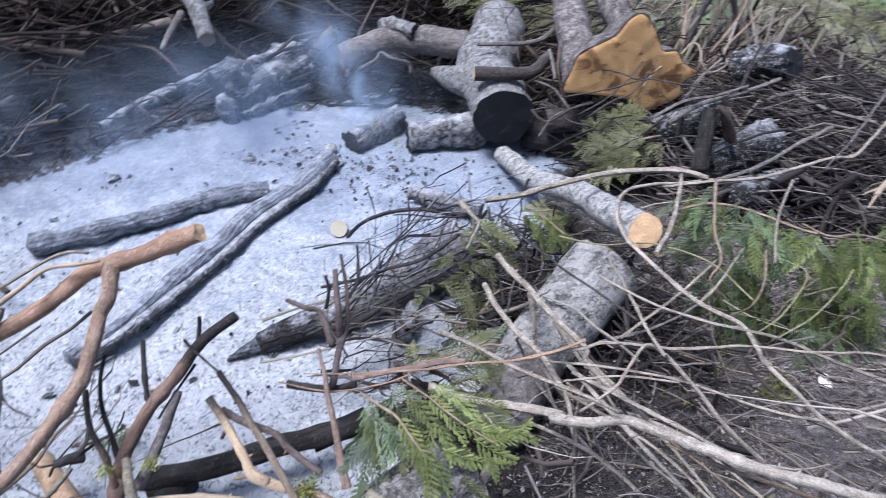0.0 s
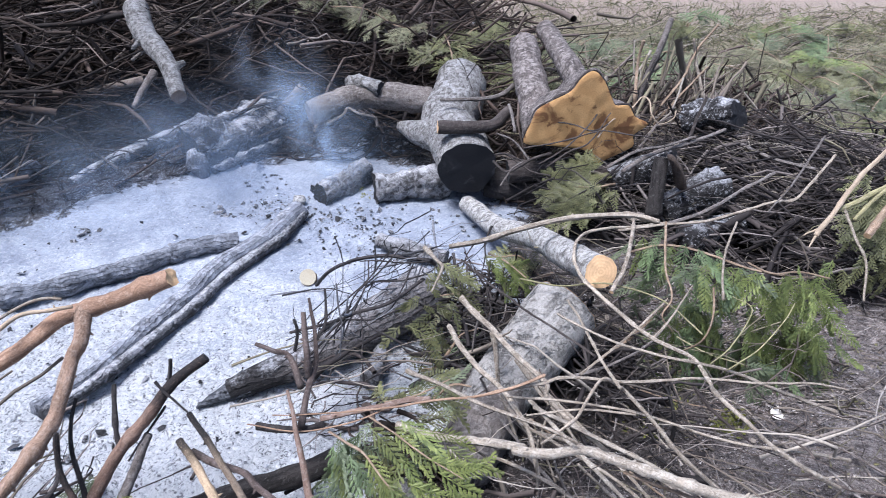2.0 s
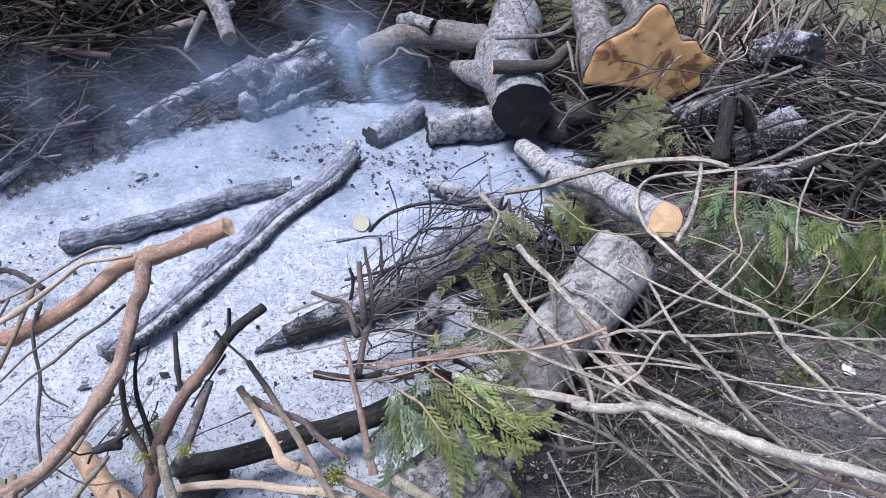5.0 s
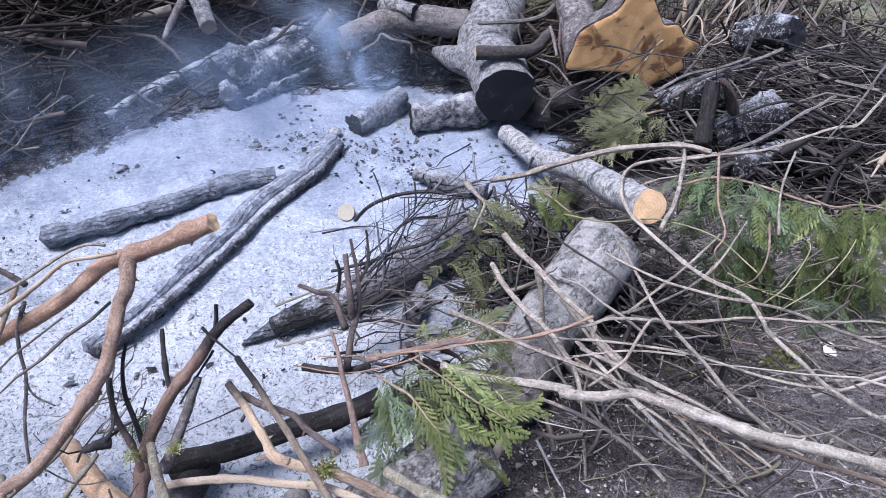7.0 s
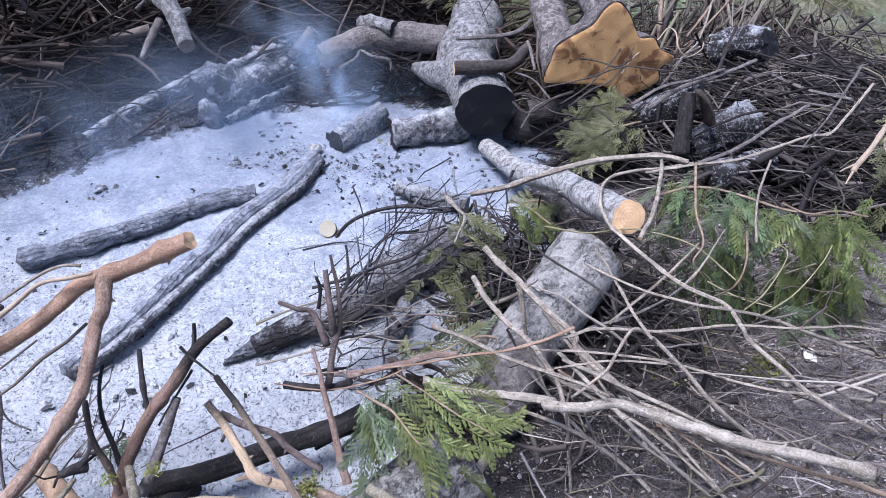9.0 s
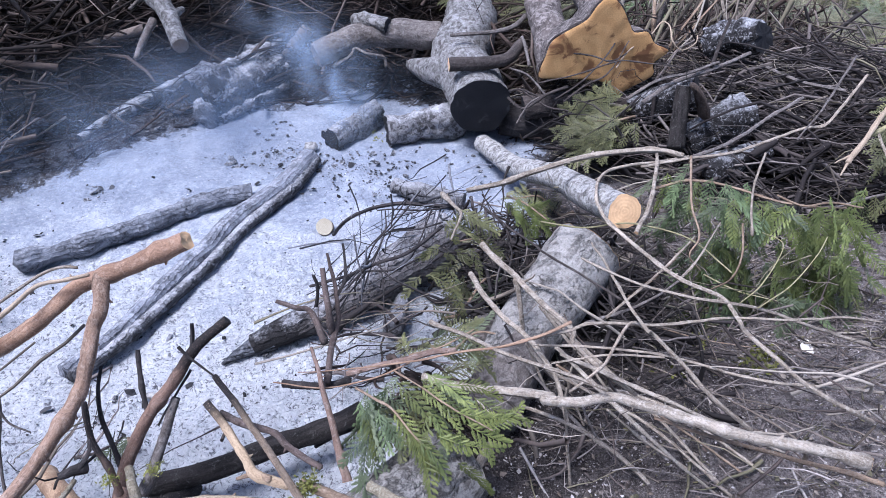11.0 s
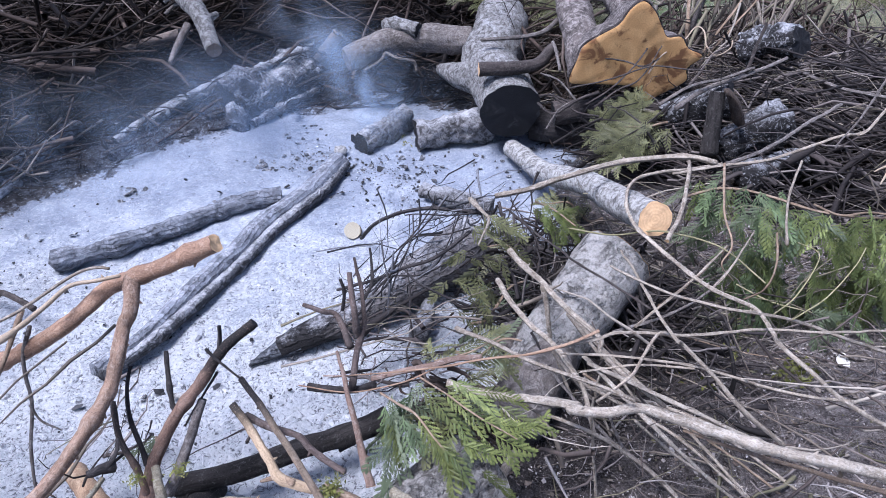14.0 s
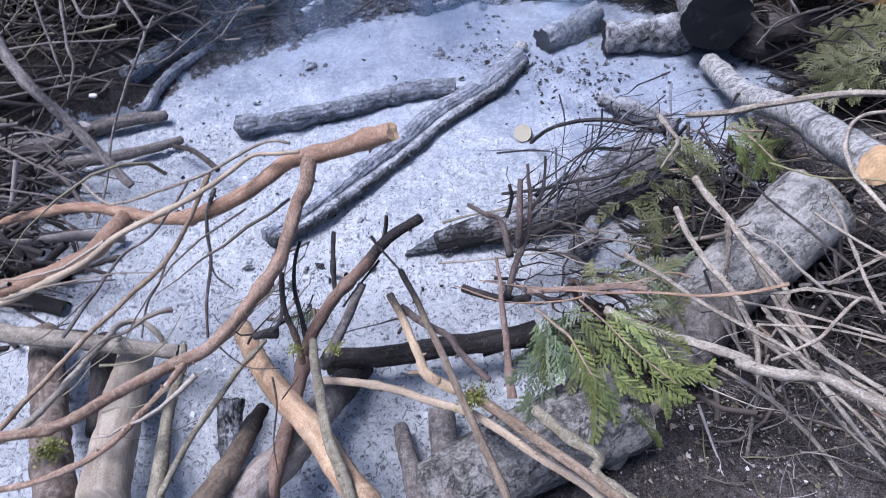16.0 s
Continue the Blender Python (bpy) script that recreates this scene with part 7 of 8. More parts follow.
log("dark_twig", "dark thin stick by the charred log", [(-0.296, 1.18, 0.08), (-0.231, 1.202, 0.1), (-0.173, 1.206, 0.12)], 0.0065, 0.0054, CHAR_STICK, None, None, rough=0.08, squash=1, category="stick")

# cedar sprays
thing = cedar("cedar_branch", "green cedar branch with drooping flat sprays", [(0.741, 1.842, 0.42), (0.833, 1.817, 0.46), (0.933, 1.779, 0.46), (1.036, 1.713, 0.45), (1.143, 1.694, 0.43), (1.293, 1.718, 0.4)], 0.005, 0.004, BARK_TAN, (CEDAR_DEEP, CEDAR_DEEP, CEDAR_OLD, CEDAR), [
    ((0.784, 1.87, 0.46), (0.768, 1.817, 0.34)), ((0.818, 1.833, 0.48), (0.722, 1.765, 0.4)), ((0.858, 1.799, 0.47), (0.821, 1.731, 0.36)), ((0.895, 1.795, 0.48), (0.845, 1.686, 0.38)), ((0.931, 1.778, 0.47), (0.974, 1.663, 0.4)), ((0.943, 1.763, 0.46), (1.025, 1.687, 0.42)), ((0.821, 1.744, 0.4), (0.757, 1.747, 0.26)), ((0.858, 1.713, 0.4), (0.833, 1.686, 0.24)), ((0.908, 1.708, 0.42), (0.98, 1.653, 0.26)), ((0.876, 1.658, 0.34), (1.067, 1.638, 0.12)), ((0.837, 1.66, 0.34), (0.902, 1.62, 0.12)), ((0.827, 1.702, 0.3), (0.808, 1.705, 0.14)), ((0.928, 1.656, 0.28), (1.012, 1.623, 0.08))], 4)
fronds(thing, (CEDAR_DEEP, CEDAR_DEEP, CEDAR_OLD, CEDAR), [
    ((1.03, 1.698, 0.45), (1.063, 1.635, 0.34)), ((0.966, 1.651, 0.38), (1.054, 1.636, 0.26)), ((1.051, 1.649, 0.26), (1.107, 1.621, 0.1)), ((0.936, 1.703, 0.46), (0.895, 1.615, 0.36)), ((0.8, 1.79, 0.42), (0.792, 1.747, 0.3))], 4)
thing = cedar("cedar_branch", "fresh green cedar branch spread over the soil", [(1.073, 1.726, 0.45), (1.133, 1.679, 0.44), (1.226, 1.704, 0.43), (1.344, 1.715, 0.4)], 0.004, 0.0032, BARK_TAN, CEDAR, [
    ((1.077, 1.681, 0.45), (1.13, 1.606, 0.28)), ((1.103, 1.681, 0.44), (1.029, 1.61, 0.34)), ((1.181, 1.692, 0.43), (1.228, 1.601, 0.26)), ((1.24, 1.681, 0.3), (1.361, 1.634, 0.08)), ((1.086, 1.662, 0.3), (1.165, 1.591, 0.08)), ((1.159, 1.671, 0.34), (1.243, 1.628, 0.1)), ((1.226, 1.717, 0.45), (1.27, 1.611, 0.34)), ((1.293, 1.718, 0.4), (1.376, 1.631, 0.2)), ((1.232, 1.694, 0.24), (1.31, 1.62, 0.06)), ((1.32, 1.69, 0.24), (1.404, 1.606, 0.08)), ((1.177, 1.668, 0.22), (1.155, 1.642, 0.08)), ((1.361, 1.805, 0.42), (1.427, 1.714, 0.3))], 4)
fronds(thing, (CEDAR_DEEP, CEDAR, CEDAR_OLD), [
    ((0.84, 1.734, 0.184), (0.832, 1.76, 0.04)), ((0.84, 1.598, 0.208), (0.934, 1.632, 0.04)), ((0.941, 1.721, 0.17), (0.917, 1.715, 0.04)), ((0.946, 1.601, 0.208), (1.052, 1.638, 0.04)), ((0.981, 1.63, 0.204), (1.066, 1.597, 0.04)), ((1.02, 1.634, 0.2), (1.082, 1.665, 0.04)), ((1.091, 1.675, 0.216), (1.206, 1.686, 0.04)), ((1.101, 1.598, 0.194), (1.189, 1.558, 0.04)), ((1.178, 1.653, 0.196), (1.234, 1.681, 0.04)), ((1.219, 1.641, 0.163), (1.174, 1.591, 0.04)), ((1.256, 1.642, 0.188), (1.258, 1.584, 0.04)), ((1.319, 1.674, 0.172), (1.383, 1.659, 0.04)), ((1.339, 1.62, 0.179), (1.37, 1.559, 0.04)), ((1.426, 1.711, 0.174), (1.495, 1.663, 0.04))], 2)
thing = cedar("cedar_branch", "small green cedar branch by the burnt logs", [(0.908, 2.621, 0.3), (0.816, 2.587, 0.3), (0.735, 2.634, 0.28)], 0.0066, 0.0039, BARK_TAN, CEDAR_YELLOW, [
    ((0.833, 2.651, 0.32), (0.588, 2.781, 0.25)), ((0.832, 2.55, 0.31), (0.55, 2.653, 0.24)), ((0.772, 2.539, 0.28), (0.612, 2.525, 0.2)), ((0.854, 2.676, 0.36), (0.696, 2.831, 0.32)), ((0.819, 2.526, 0.26), (0.678, 2.514, 0.18)), ((0.88, 2.597, 0.34), (0.73, 2.764, 0.3)), ((0.904, 2.56, 0.3), (0.787, 2.573, 0.2))], 2)
thing = cedar("cedar_branch", "yellowing cedar twig hanging over the ash", [(0.075, 1.898, 0.4), (0.112, 1.784, 0.42), (0.126, 1.73, 0.42), (0.092, 1.698, 0.36)], 0.0095, 0.0032, BARK_PALE, CEDAR_YELLOW, [
    ((0.111, 1.768, 0.42), (0.222, 1.705, 0.34)), ((0.102, 1.754, 0.42), (0.166, 1.708, 0.34)), ((0.077, 1.741, 0.4), (0.199, 1.728, 0.36)), ((0.127, 1.752, 0.43), (0.203, 1.69, 0.4)), ((0.088, 1.616, 0.34), (0.031, 1.593, 0.28)), ((0.023, 1.606, 0.3), (0.126, 1.588, 0.26)), ((0.086, 1.577, 0.34), (0.098, 1.513, 0.2)), ((0.115, 1.551, 0.34), (0.14, 1.548, 0.2)), ((0.145, 1.653, 0.36), (0.2, 1.624, 0.28)), ((0.058, 1.671, 0.36), (-0.008, 1.674, 0.3)), ((0.069, 1.566, 0.26), (0.115, 1.534, 0.16))], 1)
thing = cedar("cedar_branch", "green cedar twig tucked behind the stump", [(0.302, 2.032, 0.3), (0.359, 1.976, 0.3), (0.428, 1.934, 0.26)], 0.0042, 0.0027, BARK_TAN, CEDAR, [
    ((0.322, 1.981, 0.32), (0.453, 1.951, 0.22)), ((0.357, 1.959, 0.3), (0.481, 1.935, 0.18)), ((0.324, 1.976, 0.28), (0.398, 1.939, 0.18)), ((0.289, 1.998, 0.3), (0.371, 1.967, 0.24))], 1)
thing = cedar("cedar_branch", "fresh green cedar branch hanging over the front log", [(-0.16, 1.117, 0.36), (-0.111, 1.078, 0.36), (-0.075, 1.056, 0.35), (-0.036, 1.006, 0.33), (-0.0, 0.981, 0.3)], 0.004, 0.0022, BARK_TAN, (CEDAR_DEEP, CEDAR_OLD), [
    ((-0.133, 1.114, 0.36), (-0.148, 0.979, 0.28)), ((-0.132, 1.069, 0.35), (-0.126, 0.916, 0.22)), ((-0.108, 1.066, 0.34), (-0.104, 0.982, 0.29)), ((-0.092, 1.043, 0.34), (-0.064, 0.991, 0.3)), ((-0.153, 0.953, 0.27), (-0.119, 0.91, 0.22)), ((-0.09, 1.114, 0.36), (-0.136, 1.041, 0.3)), ((-0.06, 1.138, 0.37), (-0.12, 1.081, 0.33))], 1)
limb("side_stem", [(-0.069, 1.145, 0.38), (-0.012, 1.094, 0.38), (0.036, 1.05, 0.375), (0.088, 1.017, 0.36), (0.145, 0.99, 0.34)], 0.0026, 0.0014, BARK_TAN, None, None, thing)
fronds(thing, (CEDAR_OLD, CEDAR_YELLOW, CEDAR), [
    ((-0.123, 1.125, 0.33), (-0.072, 1.079, 0.27)), ((-0.094, 1.113, 0.33), (-0.02, 1.083, 0.28)), ((-0.061, 1.111, 0.34), (0.015, 1.108, 0.3)), ((-0.104, 1.093, 0.32), (-0.095, 1.048, 0.26)), ((-0.068, 1.065, 0.32), (-0.034, 1.036, 0.26)), ((-0.04, 1.098, 0.33), (0.04, 1.062, 0.28)), ((-0.143, 1.084, 0.32), (-0.154, 1.036, 0.27)), ((0.002, 1.072, 0.33), (0.075, 1.012, 0.28)), ((-0.117, 1.046, 0.3), (-0.117, 0.975, 0.24)), ((0.024, 1.102, 0.34), (0.117, 1.088, 0.31))], 1)
fronds(thing, (CEDAR_FRESH, CEDAR_FRESH, CEDAR), [
    ((-0.075, 1.056, 0.35), (0.015, 0.961, 0.29)), ((-0.036, 1.006, 0.33), (0.055, 0.907, 0.24)), ((-0.065, 1.11, 0.38), (0.022, 1.043, 0.34)), ((-0.012, 1.094, 0.38), (0.089, 1.017, 0.35)), ((0.036, 1.054, 0.37), (0.146, 0.99, 0.3)), ((0.068, 1.02, 0.37), (0.193, 1.001, 0.33)), ((0.09, 1.002, 0.35), (0.183, 0.968, 0.29)), ((0.117, 0.984, 0.33), (0.15, 0.945, 0.28)), ((0.004, 1.133, 0.38), (0.146, 1.053, 0.36)), ((0.11, 1.07, 0.36), (0.22, 0.999, 0.31)), ((-0.022, 0.993, 0.32), (0.067, 0.948, 0.27)), ((-0.058, 1.026, 0.34), (0.009, 0.92, 0.26))], 1)
log("burnt_stub", "small burnt stub wedged where the poles cross", [(-0.716, 0.864, 0.42), (-0.695, 0.875, 0.42), (-0.678, 0.894, 0.41)], 0.007, 0.013, CHAR_STICK, CHAR_CUT, CHAR_CUT, rough=0.12, squash=1, category="stick")
log("burnt_stub", "crooked black twig reaching up from the poles", [(-0.685, 0.88, 0.42), (-0.673, 0.893, 0.43), (-0.668, 0.911, 0.44), (-0.672, 0.928, 0.45)], 0.0055, 0.004, CHAR_STICK, CHAR_CUT, CHAR_CUT, rough=0.1, squash=1, category="stick")
tuft("moss", "dry brown moss clinging to crossed branches", (-0.61, 0.847, 0.42), 0.02, 40)
tuft("moss", "dry yellowish moss on a branching stick", (-0.543, 0.881, 0.4), 0.02, 40)
log("dark_twig", "thin dark twig lying across the ash", [(-0.805, 0.846, 0.4), (-0.731, 0.81, 0.4), (-0.688, 0.801, 0.4), (-0.631, 0.806, 0.41)], 0.002, 0.0015, BARK_BURNTSHEET, None, None, rough=0.06, squash=1, category="stick")
log("dark_twig", "thin dark twig bent over a pole", [(-0.59, 0.733, 0.42), (-0.576, 0.743, 0.44), (-0.565, 0.768, 0.45)], 0.0018, 0.0014, BARK_BURNTSHEET, None, None, rough=0.06, squash=1, category="stick")
log("dark_twig", "thin grey twig hanging down between poles", [(-0.631, 0.776, 0.42), (-0.603, 0.726, 0.4), (-0.592, 0.671, 0.37), (-0.572, 0.627, 0.33)], 0.0022, 0.0016, BARK_BURNTSHEET, None, None, rough=0.06, squash=1, category="stick")
thing = cedar("cedar_branch", "green cedar twig under the weathered branches", [(-0.038, 1.277, 0.3), (0.045, 1.262, 0.34), (0.128, 1.296, 0.36)], 0.0031, 0.002, BARK_TAN, CEDAR_YELLOW, [
    ((0.018, 1.273, 0.33), (0.175, 1.358, 0.34)), ((0.05, 1.234, 0.33), (0.184, 1.306, 0.33)), ((0.124, 1.24, 0.33), (0.198, 1.246, 0.26)), ((0.043, 1.225, 0.32), (0.07, 1.227, 0.26)), ((-0.069, 1.35, 0.26), (0.004, 1.41, 0.26)), ((-0.039, 1.298, 0.28), (-0.102, 1.437, 0.24))], 1)
thing = cedar("cedar_branch", "yellow-green cedar branch at the edge of the soil", [(1.591, 2.035, 0.44), (1.774, 2.168, 0.5), (1.971, 2.256, 0.52), (2.195, 2.351, 0.54)], 0.0069, 0.0098, BARK_GREEN, CEDAR_YELLOW, [
    ((1.877, 2.207, 0.5), (1.698, 2.02, 0.26)), ((1.746, 2.166, 0.48), (1.619, 2.052, 0.34)), ((1.933, 2.138, 0.46), (1.8, 2.007, 0.26)), ((1.986, 2.083, 0.46), (1.863, 1.941, 0.2)), ((1.662, 2.015, 0.3), (1.623, 1.965, 0.18)), ((1.998, 2.219, 0.5), (1.807, 2.034, 0.36)), ((1.855, 2.27, 0.52), (2.065, 2.345, 0.56)), ((2.08, 2.242, 0.52), (1.966, 2.105, 0.36)), ((1.801, 2.062, 0.3), (1.777, 2.034, 0.1)), ((1.856, 2.012, 0.3), (1.905, 2.01, 0.08)), ((2.056, 2.074, 0.3), (2.007, 1.986, 0.1)), ((2.079, 2.131, 0.5), (2.037, 1.99, 0.3)), ((1.75, 2.228, 0.52), (1.632, 2.226, 0.46))], 2)
fronds(thing, CEDAR_YELLOW, [
    ((2.003, 2.322, 0.56), (2.121, 2.624, 0.6)), ((2.16, 2.395, 0.56), (2.336, 2.712, 0.6))], 2)

# small loose things on the soil
chip("wood_chip", "pale flat wood chip on dark soil", (1.174, 1.495, 0.04), 0.046)
chip("wood_chip", "small pale wood chip by the log pile", (0.563, 1.572, 0.03), 0.018)
tuft("leafy_tuft", "small yellow-green leafy tuft on the soil", (1.007, 1.439, 0.035), 0.06, 60)
tuft("leafy_tuft", "tiny yellow leafy sprig among twigs", (0.838, 1.496, 0.08), 0.035, 16)
tuft("leafy_tuft", "dark leafy sprig under the branches", (0.729, 1.432, 0.02), 0.06, 30)
log("fungus", "pale rounded lump of bracket fungus lying in the ash", [(-0.534, 3.012, 0.018), (-0.514, 3.012, 0.022), (-0.494, 3.017, 0.02)], 0.03, 0.026, BARK_WHITISH, None, None, rough=0.12, squash=0.85, category="fungus")
tuft("leaf_scrap", "scrap of yellow-green leaf on the ash", (-0.204, 3.077, 0.02), 0.05, 5)
tuft("moss", "tuft of green moss growing on a pole", (-1.09, 0.595, 0.27), 0.03, 90)
tuft("moss", "dry moss and needles in a fork", (-0.238, 0.849, 0.37), 0.03, 60)

def charcoal_lump(where, size, r):
    """A broken, blocky bit of charcoal, half sunk in the ash."""
    bm = bmesh.new()
    bmesh.ops.create_cube(bm, size=1.0)
    bmesh.ops.subdivide_edges(bm, edges=bm.edges[:], cuts=1, use_grid_fill=True)
    stretch = Vector((r.uniform(0.8, 1.7), r.uniform(0.6, 1.0), r.uniform(0.35, 0.7))) * size
    for v in bm.verts:
        v.co = Vector(a * b for a, b in zip(v.co * (1 + r.uniform(-0.28, 0.22)), stretch))
    me = bpy.data.meshes.new("charcoal_lump")
    bm.to_mesh(me)
    bm.free()
    me.materials.append(COAL_LUMP)
    ob = new("charcoal_lump", me)
    ob.matrix_world = Matrix.Translation(where) @ pose(0, 0, 0, r.uniform(-25, 25), r.uniform(-25, 25), r.uniform(0, 360))
    return tagged(ob, "broken black lump of charcoal dusted with ash", "charcoal", "lumps of charcoal in the ash")


lump_rng = random.Random(33)
for cx, cy, count, spread in [(-0.73, 3.26, 14, 0.068), (-0.86, 2.9, 12, 0.057), (-0.31, 2.96, 16, 0.078), (-0.17, 2.93, 16, 0.088), (-0.4, 2.85, 8, 0.052), (-1.31, 3.2, 5, 0.026), (-1.4, 2.68, 7, 0.031), (0.05, 2.85, 12, 0.104), (-0.52, 2.89, 6, 0.042), (0.28, 2.69, 8, 0.104), (-0.68, 2.98, 4, 0.026), (-0.85, 1.5, 5, 0.024), (-0.92, 1.45, 4, 0.017), (-0.95, 1.39, 3, 0.014), (-0.5, 1.61, 3, 0.017), (-0.44, 1.69, 4, 0.02)]:
    for _ in range(count):
        x, y = lump_rng.gauss(cx, spread), lump_rng.gauss(cy, spread)
        charcoal_lump((x, y, float(ground_height(x, y)) + 0.004), 0.008 + 0.016 * lump_rng.random() ** 2, lump_rng)
log("white_stub", "short stub of wood burnt to white ash", [(-0.841, 1.451, 0.012), (-0.816, 1.451, 0.014), (-0.79, 1.445, 0.016)], 0.011, 0.012, BARK_WHITISH, CHAR_CUT, CHAR_CUT, rough=0.08, squash=1, category="stick")
loose_cedar("dried cedar twig fallen on the ash", (-0.807, 1.256, 0.04), 0.1, 4, CEDAR_OLD, 311)


# branches that reach out of the heap beside the ash
log("grey_log", "thick grey log under the brush beside the ash", [(-2.337, 1.656, 0.14), (-2.194, 1.732, 0.12), (-2.112, 1.8, 0.1), (-2.061, 1.91, 0.07)], 0.045, 0.032, BARK_GREY, None, None, rough=0.08, squash=1, category="log")
log("heap_branch", "thin grey branch hanging down over the ash", [(-1.672, 2.022, 0.5), (-1.671, 1.949, 0.45), (-1.682, 1.841, 0.38), (-1.674, 1.686, 0.28), (-1.613, 1.506, 0.2), (-1.613, 1.402, 0.12)], 0.0062, 0.004, BARK_GREY, None, None, rough=0.06, squash=1, category="stick")
log("heap_branch", "crooked brown branch standing out of the heap", [(-1.868, 1.91, 0.65), (-1.79, 1.775, 0.55), (-1.75, 1.721, 0.5), (-1.757, 1.65, 0.42)], 0.0068, 0.0046, BARK_GREY, None, None, rough=0.06, squash=1, category="stick")
log("heap_branch", "hooked pale branch in the heap", [(-1.809, 1.894, 0.66), (-1.755, 1.843, 0.64), (-1.72, 1.828, 0.62), (-1.646, 1.864, 0.62), (-1.674, 1.941, 0.62)], 0.0067, 0.0048, BARK_GREY, None, None, rough=0.06, squash=1, category="stick")
log("heap_branch", "long thin branch lying on the heap", [(-2.109, 1.758, 0.5), (-1.943, 1.856, 0.5), (-1.759, 1.921, 0.49), (-1.675, 1.973, 0.48)], 0.0045, 0.0033, BARK_GREY, None, None, rough=0.06, squash=1, category="stick")
log("heap_branch", "long thin branch slanting from the heap", [(-2.023, 1.601, 0.42), (-1.842, 1.722, 0.42), (-1.774, 1.871, 0.4), (-1.687, 2.046, 0.36)], 0.0047, 0.0037, BARK_GREY, None, None, rough=0.06, squash=1, category="stick")
log("heap_branch", "low grey branch beside the ash", [(-2.126, 1.566, 0.2), (-1.975, 1.641, 0.2), (-1.814, 1.687, 0.18)], 0.0057, 0.004, BARK_GREY, None, None, rough=0.06, squash=1, category="stick")
log("heap_branch", "thin twig slanting over the ash", [(-1.886, 1.564, 0.36), (-1.814, 1.549, 0.3), (-1.734, 1.53, 0.22)], 0.0033, 0.0024, BARK_GREY, None, None, rough=0.06, squash=1, category="stick")
log("heap_branch", "thin grey branch crossing in the heap", [(-1.766, 2.066, 0.6), (-1.691, 2.013, 0.54), (-1.66, 1.998, 0.5), (-1.66, 2.062, 0.52)], 0.0071, 0.0051, BARK_GREY, None, None, rough=0.06, squash=1, category="stick")
log("heap_branch", "grey branch leaning on the heap", [(-1.942, 1.877, 0.66), (-1.812, 1.728, 0.52), (-1.779, 1.692, 0.46)], 0.0061, 0.0042, BARK_GREY, None, None, rough=0.06, squash=1, category="stick")
log("heap_branch", "thin branch sweeping over the heap edge", [(-2.027, 1.635, 0.46), (-1.917, 1.688, 0.45), (-1.826, 1.757, 0.44), (-1.722, 1.809, 0.4)], 0.0037, 0.0027, BARK_GREY, None, None, rough=0.06, squash=1, category="stick")
log("heap_branch", "thin branch low over the ash", [(-2.004, 1.425, 0.2), (-1.915, 1.514, 0.18), (-1.842, 1.599, 0.15), (-1.854, 1.704, 0.12)], 0.0054, 0.0042, BARK_GREY, None, None, rough=0.06, squash=1, category="stick")
log("heap_branch", "slim branch low beside the ash", [(-1.834, 1.271, 0.26), (-1.771, 1.335, 0.22), (-1.763, 1.443, 0.16), (-1.725, 1.478, 0.12)], 0.0046, 0.0036, BARK_GREY, None, None, rough=0.06, squash=1, category="stick")
chip("bark_scrap", "scrap of white ashy bark caught in the brush", (-1.776, 1.771, 0.36), 0.014)
log("root_stub", "pale bent root at the end of the grey log", [(0.151, 1.049, 0.22), (0.126, 1.031, 0.19), (0.097, 1.005, 0.13), (0.068, 0.967, 0.06), (0.054, 0.955, 0.03)], 0.0113, 0.0169, BARK_PALE, None, None, rough=0.07, squash=1, category="stick")


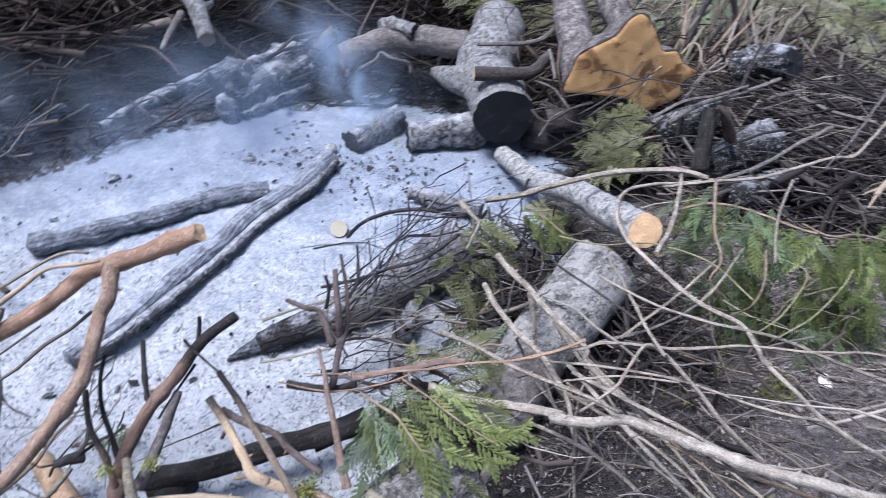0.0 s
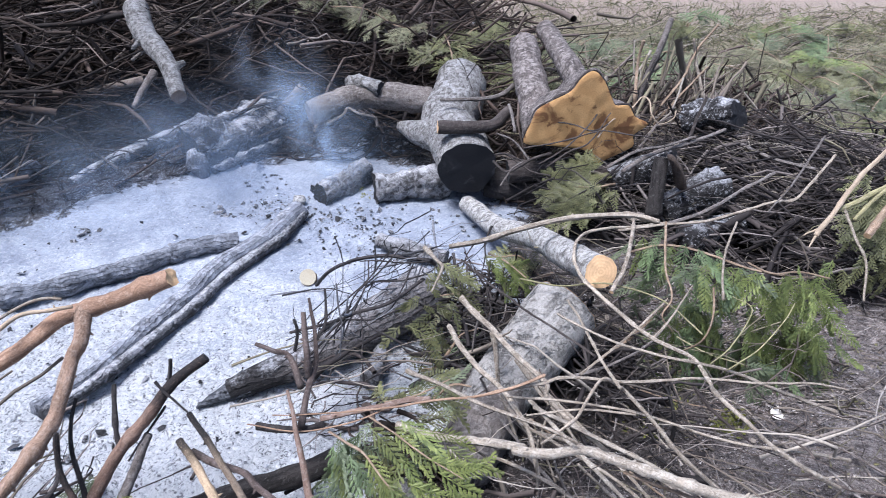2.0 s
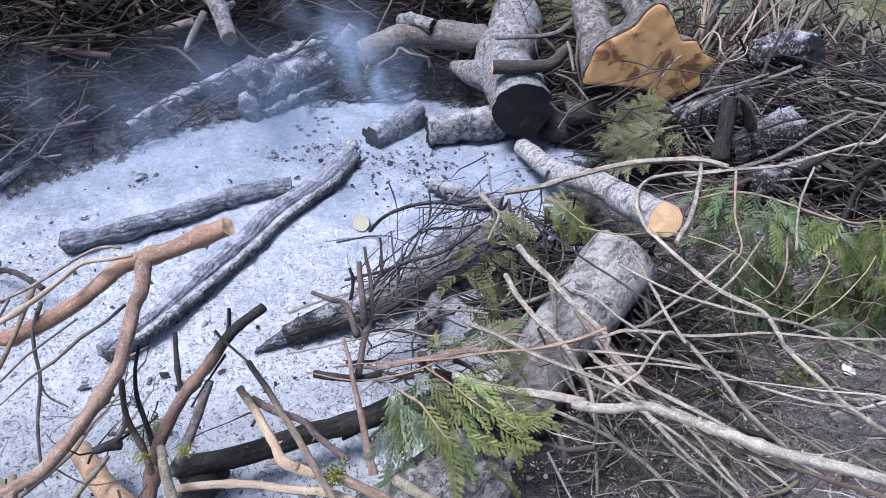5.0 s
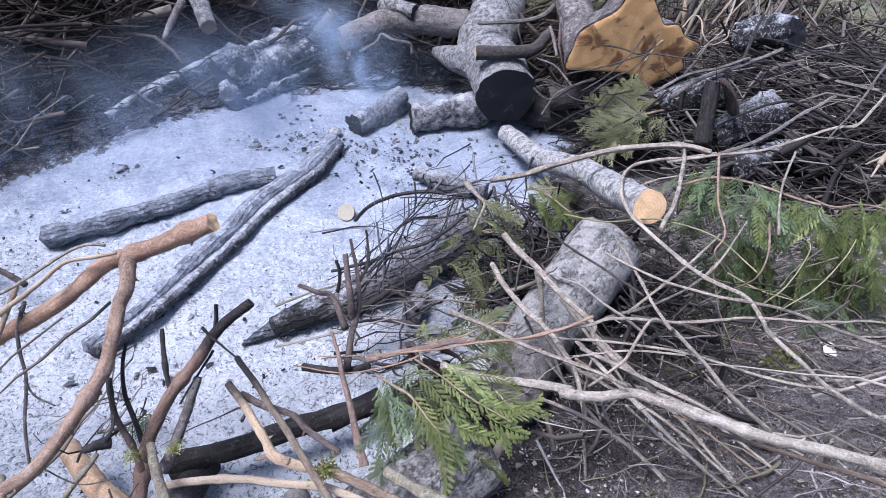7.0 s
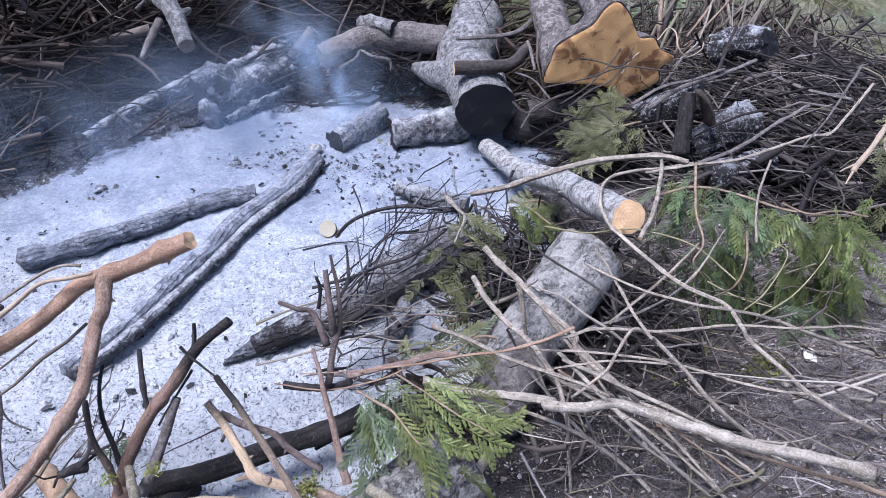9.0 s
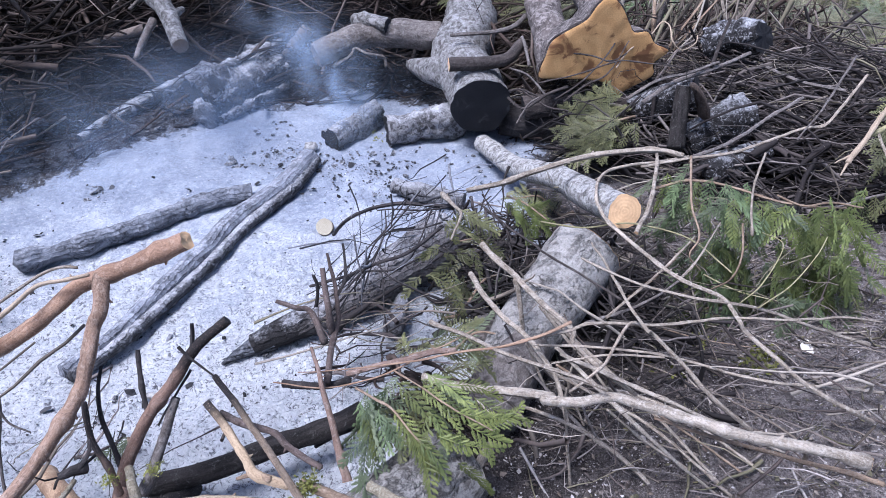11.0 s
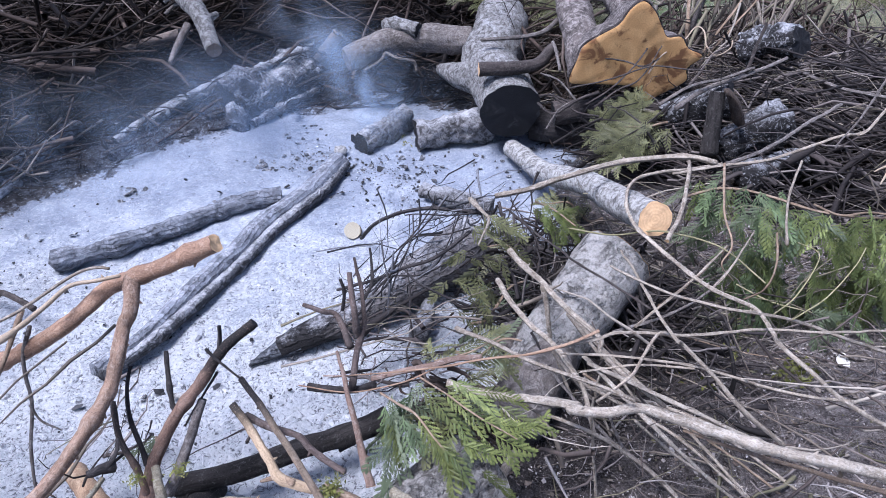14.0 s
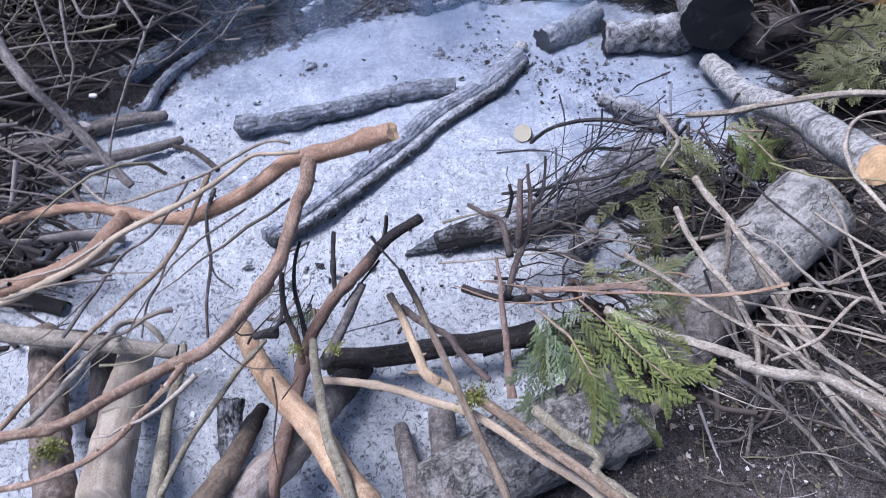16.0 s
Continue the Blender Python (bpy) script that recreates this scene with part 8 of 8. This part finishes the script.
# ---- thin smoke that rises from the smouldering log and drifts over the ash ----
def smoke_material(name, strength, scale):
    n = Nodes(name, 1.0)
    uv = n.vec("UV")
    u, v = n.axis(uv, 0), n.axis(uv, 1)
    wisps = n.noise(n.vec("Object", (1.0, 1.0, 0.7)), scale, 4, 0.5, 1.0)
    fade = n.math("POWER", n.math("MULTIPLY", n.math("MULTIPLY", n.span(u, 0.05, 0.5), n.span(u, 0.5, 0.95, 1.0, 0.0)), n.math("MULTIPLY", n.span(v, 0.0, 0.22), n.span(v, 0.25, 0.97, 1.0, 0.0))), 1.5)
    n.link(n.math("MULTIPLY", n.math("MULTIPLY", n.span(wisps, 0.33, 0.75), fade), strength), n.bsdf.inputs["Alpha"])
    n.bsdf.inputs["Specular IOR Level"].default_value = 0.0
    return n.done((0.52, 0.66, 0.86, 1.0))


def smoke(label, material, place, rows, cols):
    """A curved veil of smoke; place gives its points."""
    verts = [tuple(place(j / (cols - 1), i / (rows - 1))) for i in range(rows) for j in range(cols)]
    uv = [(j / (cols - 1), i / (rows - 1)) for i in range(rows) for j in range(cols)]
    faces = [(i * cols + j, i * cols + j + 1, (i + 1) * cols + j + 1, (i + 1) * cols + j) for i in range(rows - 1) for j in range(cols - 1)]
    tagged(new("smoke", mesh_of("smoke", verts, faces, material, uv)), label, "smoke", "", "stuff")


PLUME = smoke_material("smoke_plume", 0.38, 4.5)
VEIL = smoke_material("smoke_veil", 0.26, 2.0)
for k in range(3):
    def rising(u, v, k=k):
        sway = noise.noise_vector(Vector((u * 1.4 + 5 * k, v * 2.0, 0.4 * k)))
        wide = 0.26 + 0.95 * v
        lean = (0.2, 0.45, 0.75)[k]
        return Vector((-0.2 - lean * v + 0.08 * (k - 1) + wide * (u - 0.5) + 0.28 * sway.x * (0.2 + v), 3.12 + 0.08 * (k - 1) + 0.12 * v + 0.1 * sway.y, 0.02 + (0.75 + 0.12 * k) * v))

    def drifting(u, v, k=k):
        sway = noise.noise_vector(Vector((u * 2.2 + 7 * k, v * 1.6, 0.3 * k)))
        return Vector((0.45 - 2.9 * u + 0.16 * sway.x, 2.95 + 0.1 * (k - 1) - 0.62 * u + 0.2 * sway.y + 0.2 * v, 0.03 + v * 0.75 + 0.05 * sway.z * v))

    smoke("thin blue-white smoke rising from the smouldering log", PLUME, rising, 14, 12)
    smoke("thin bluish smoke drifting over the ash", VEIL, drifting, 15, 40)
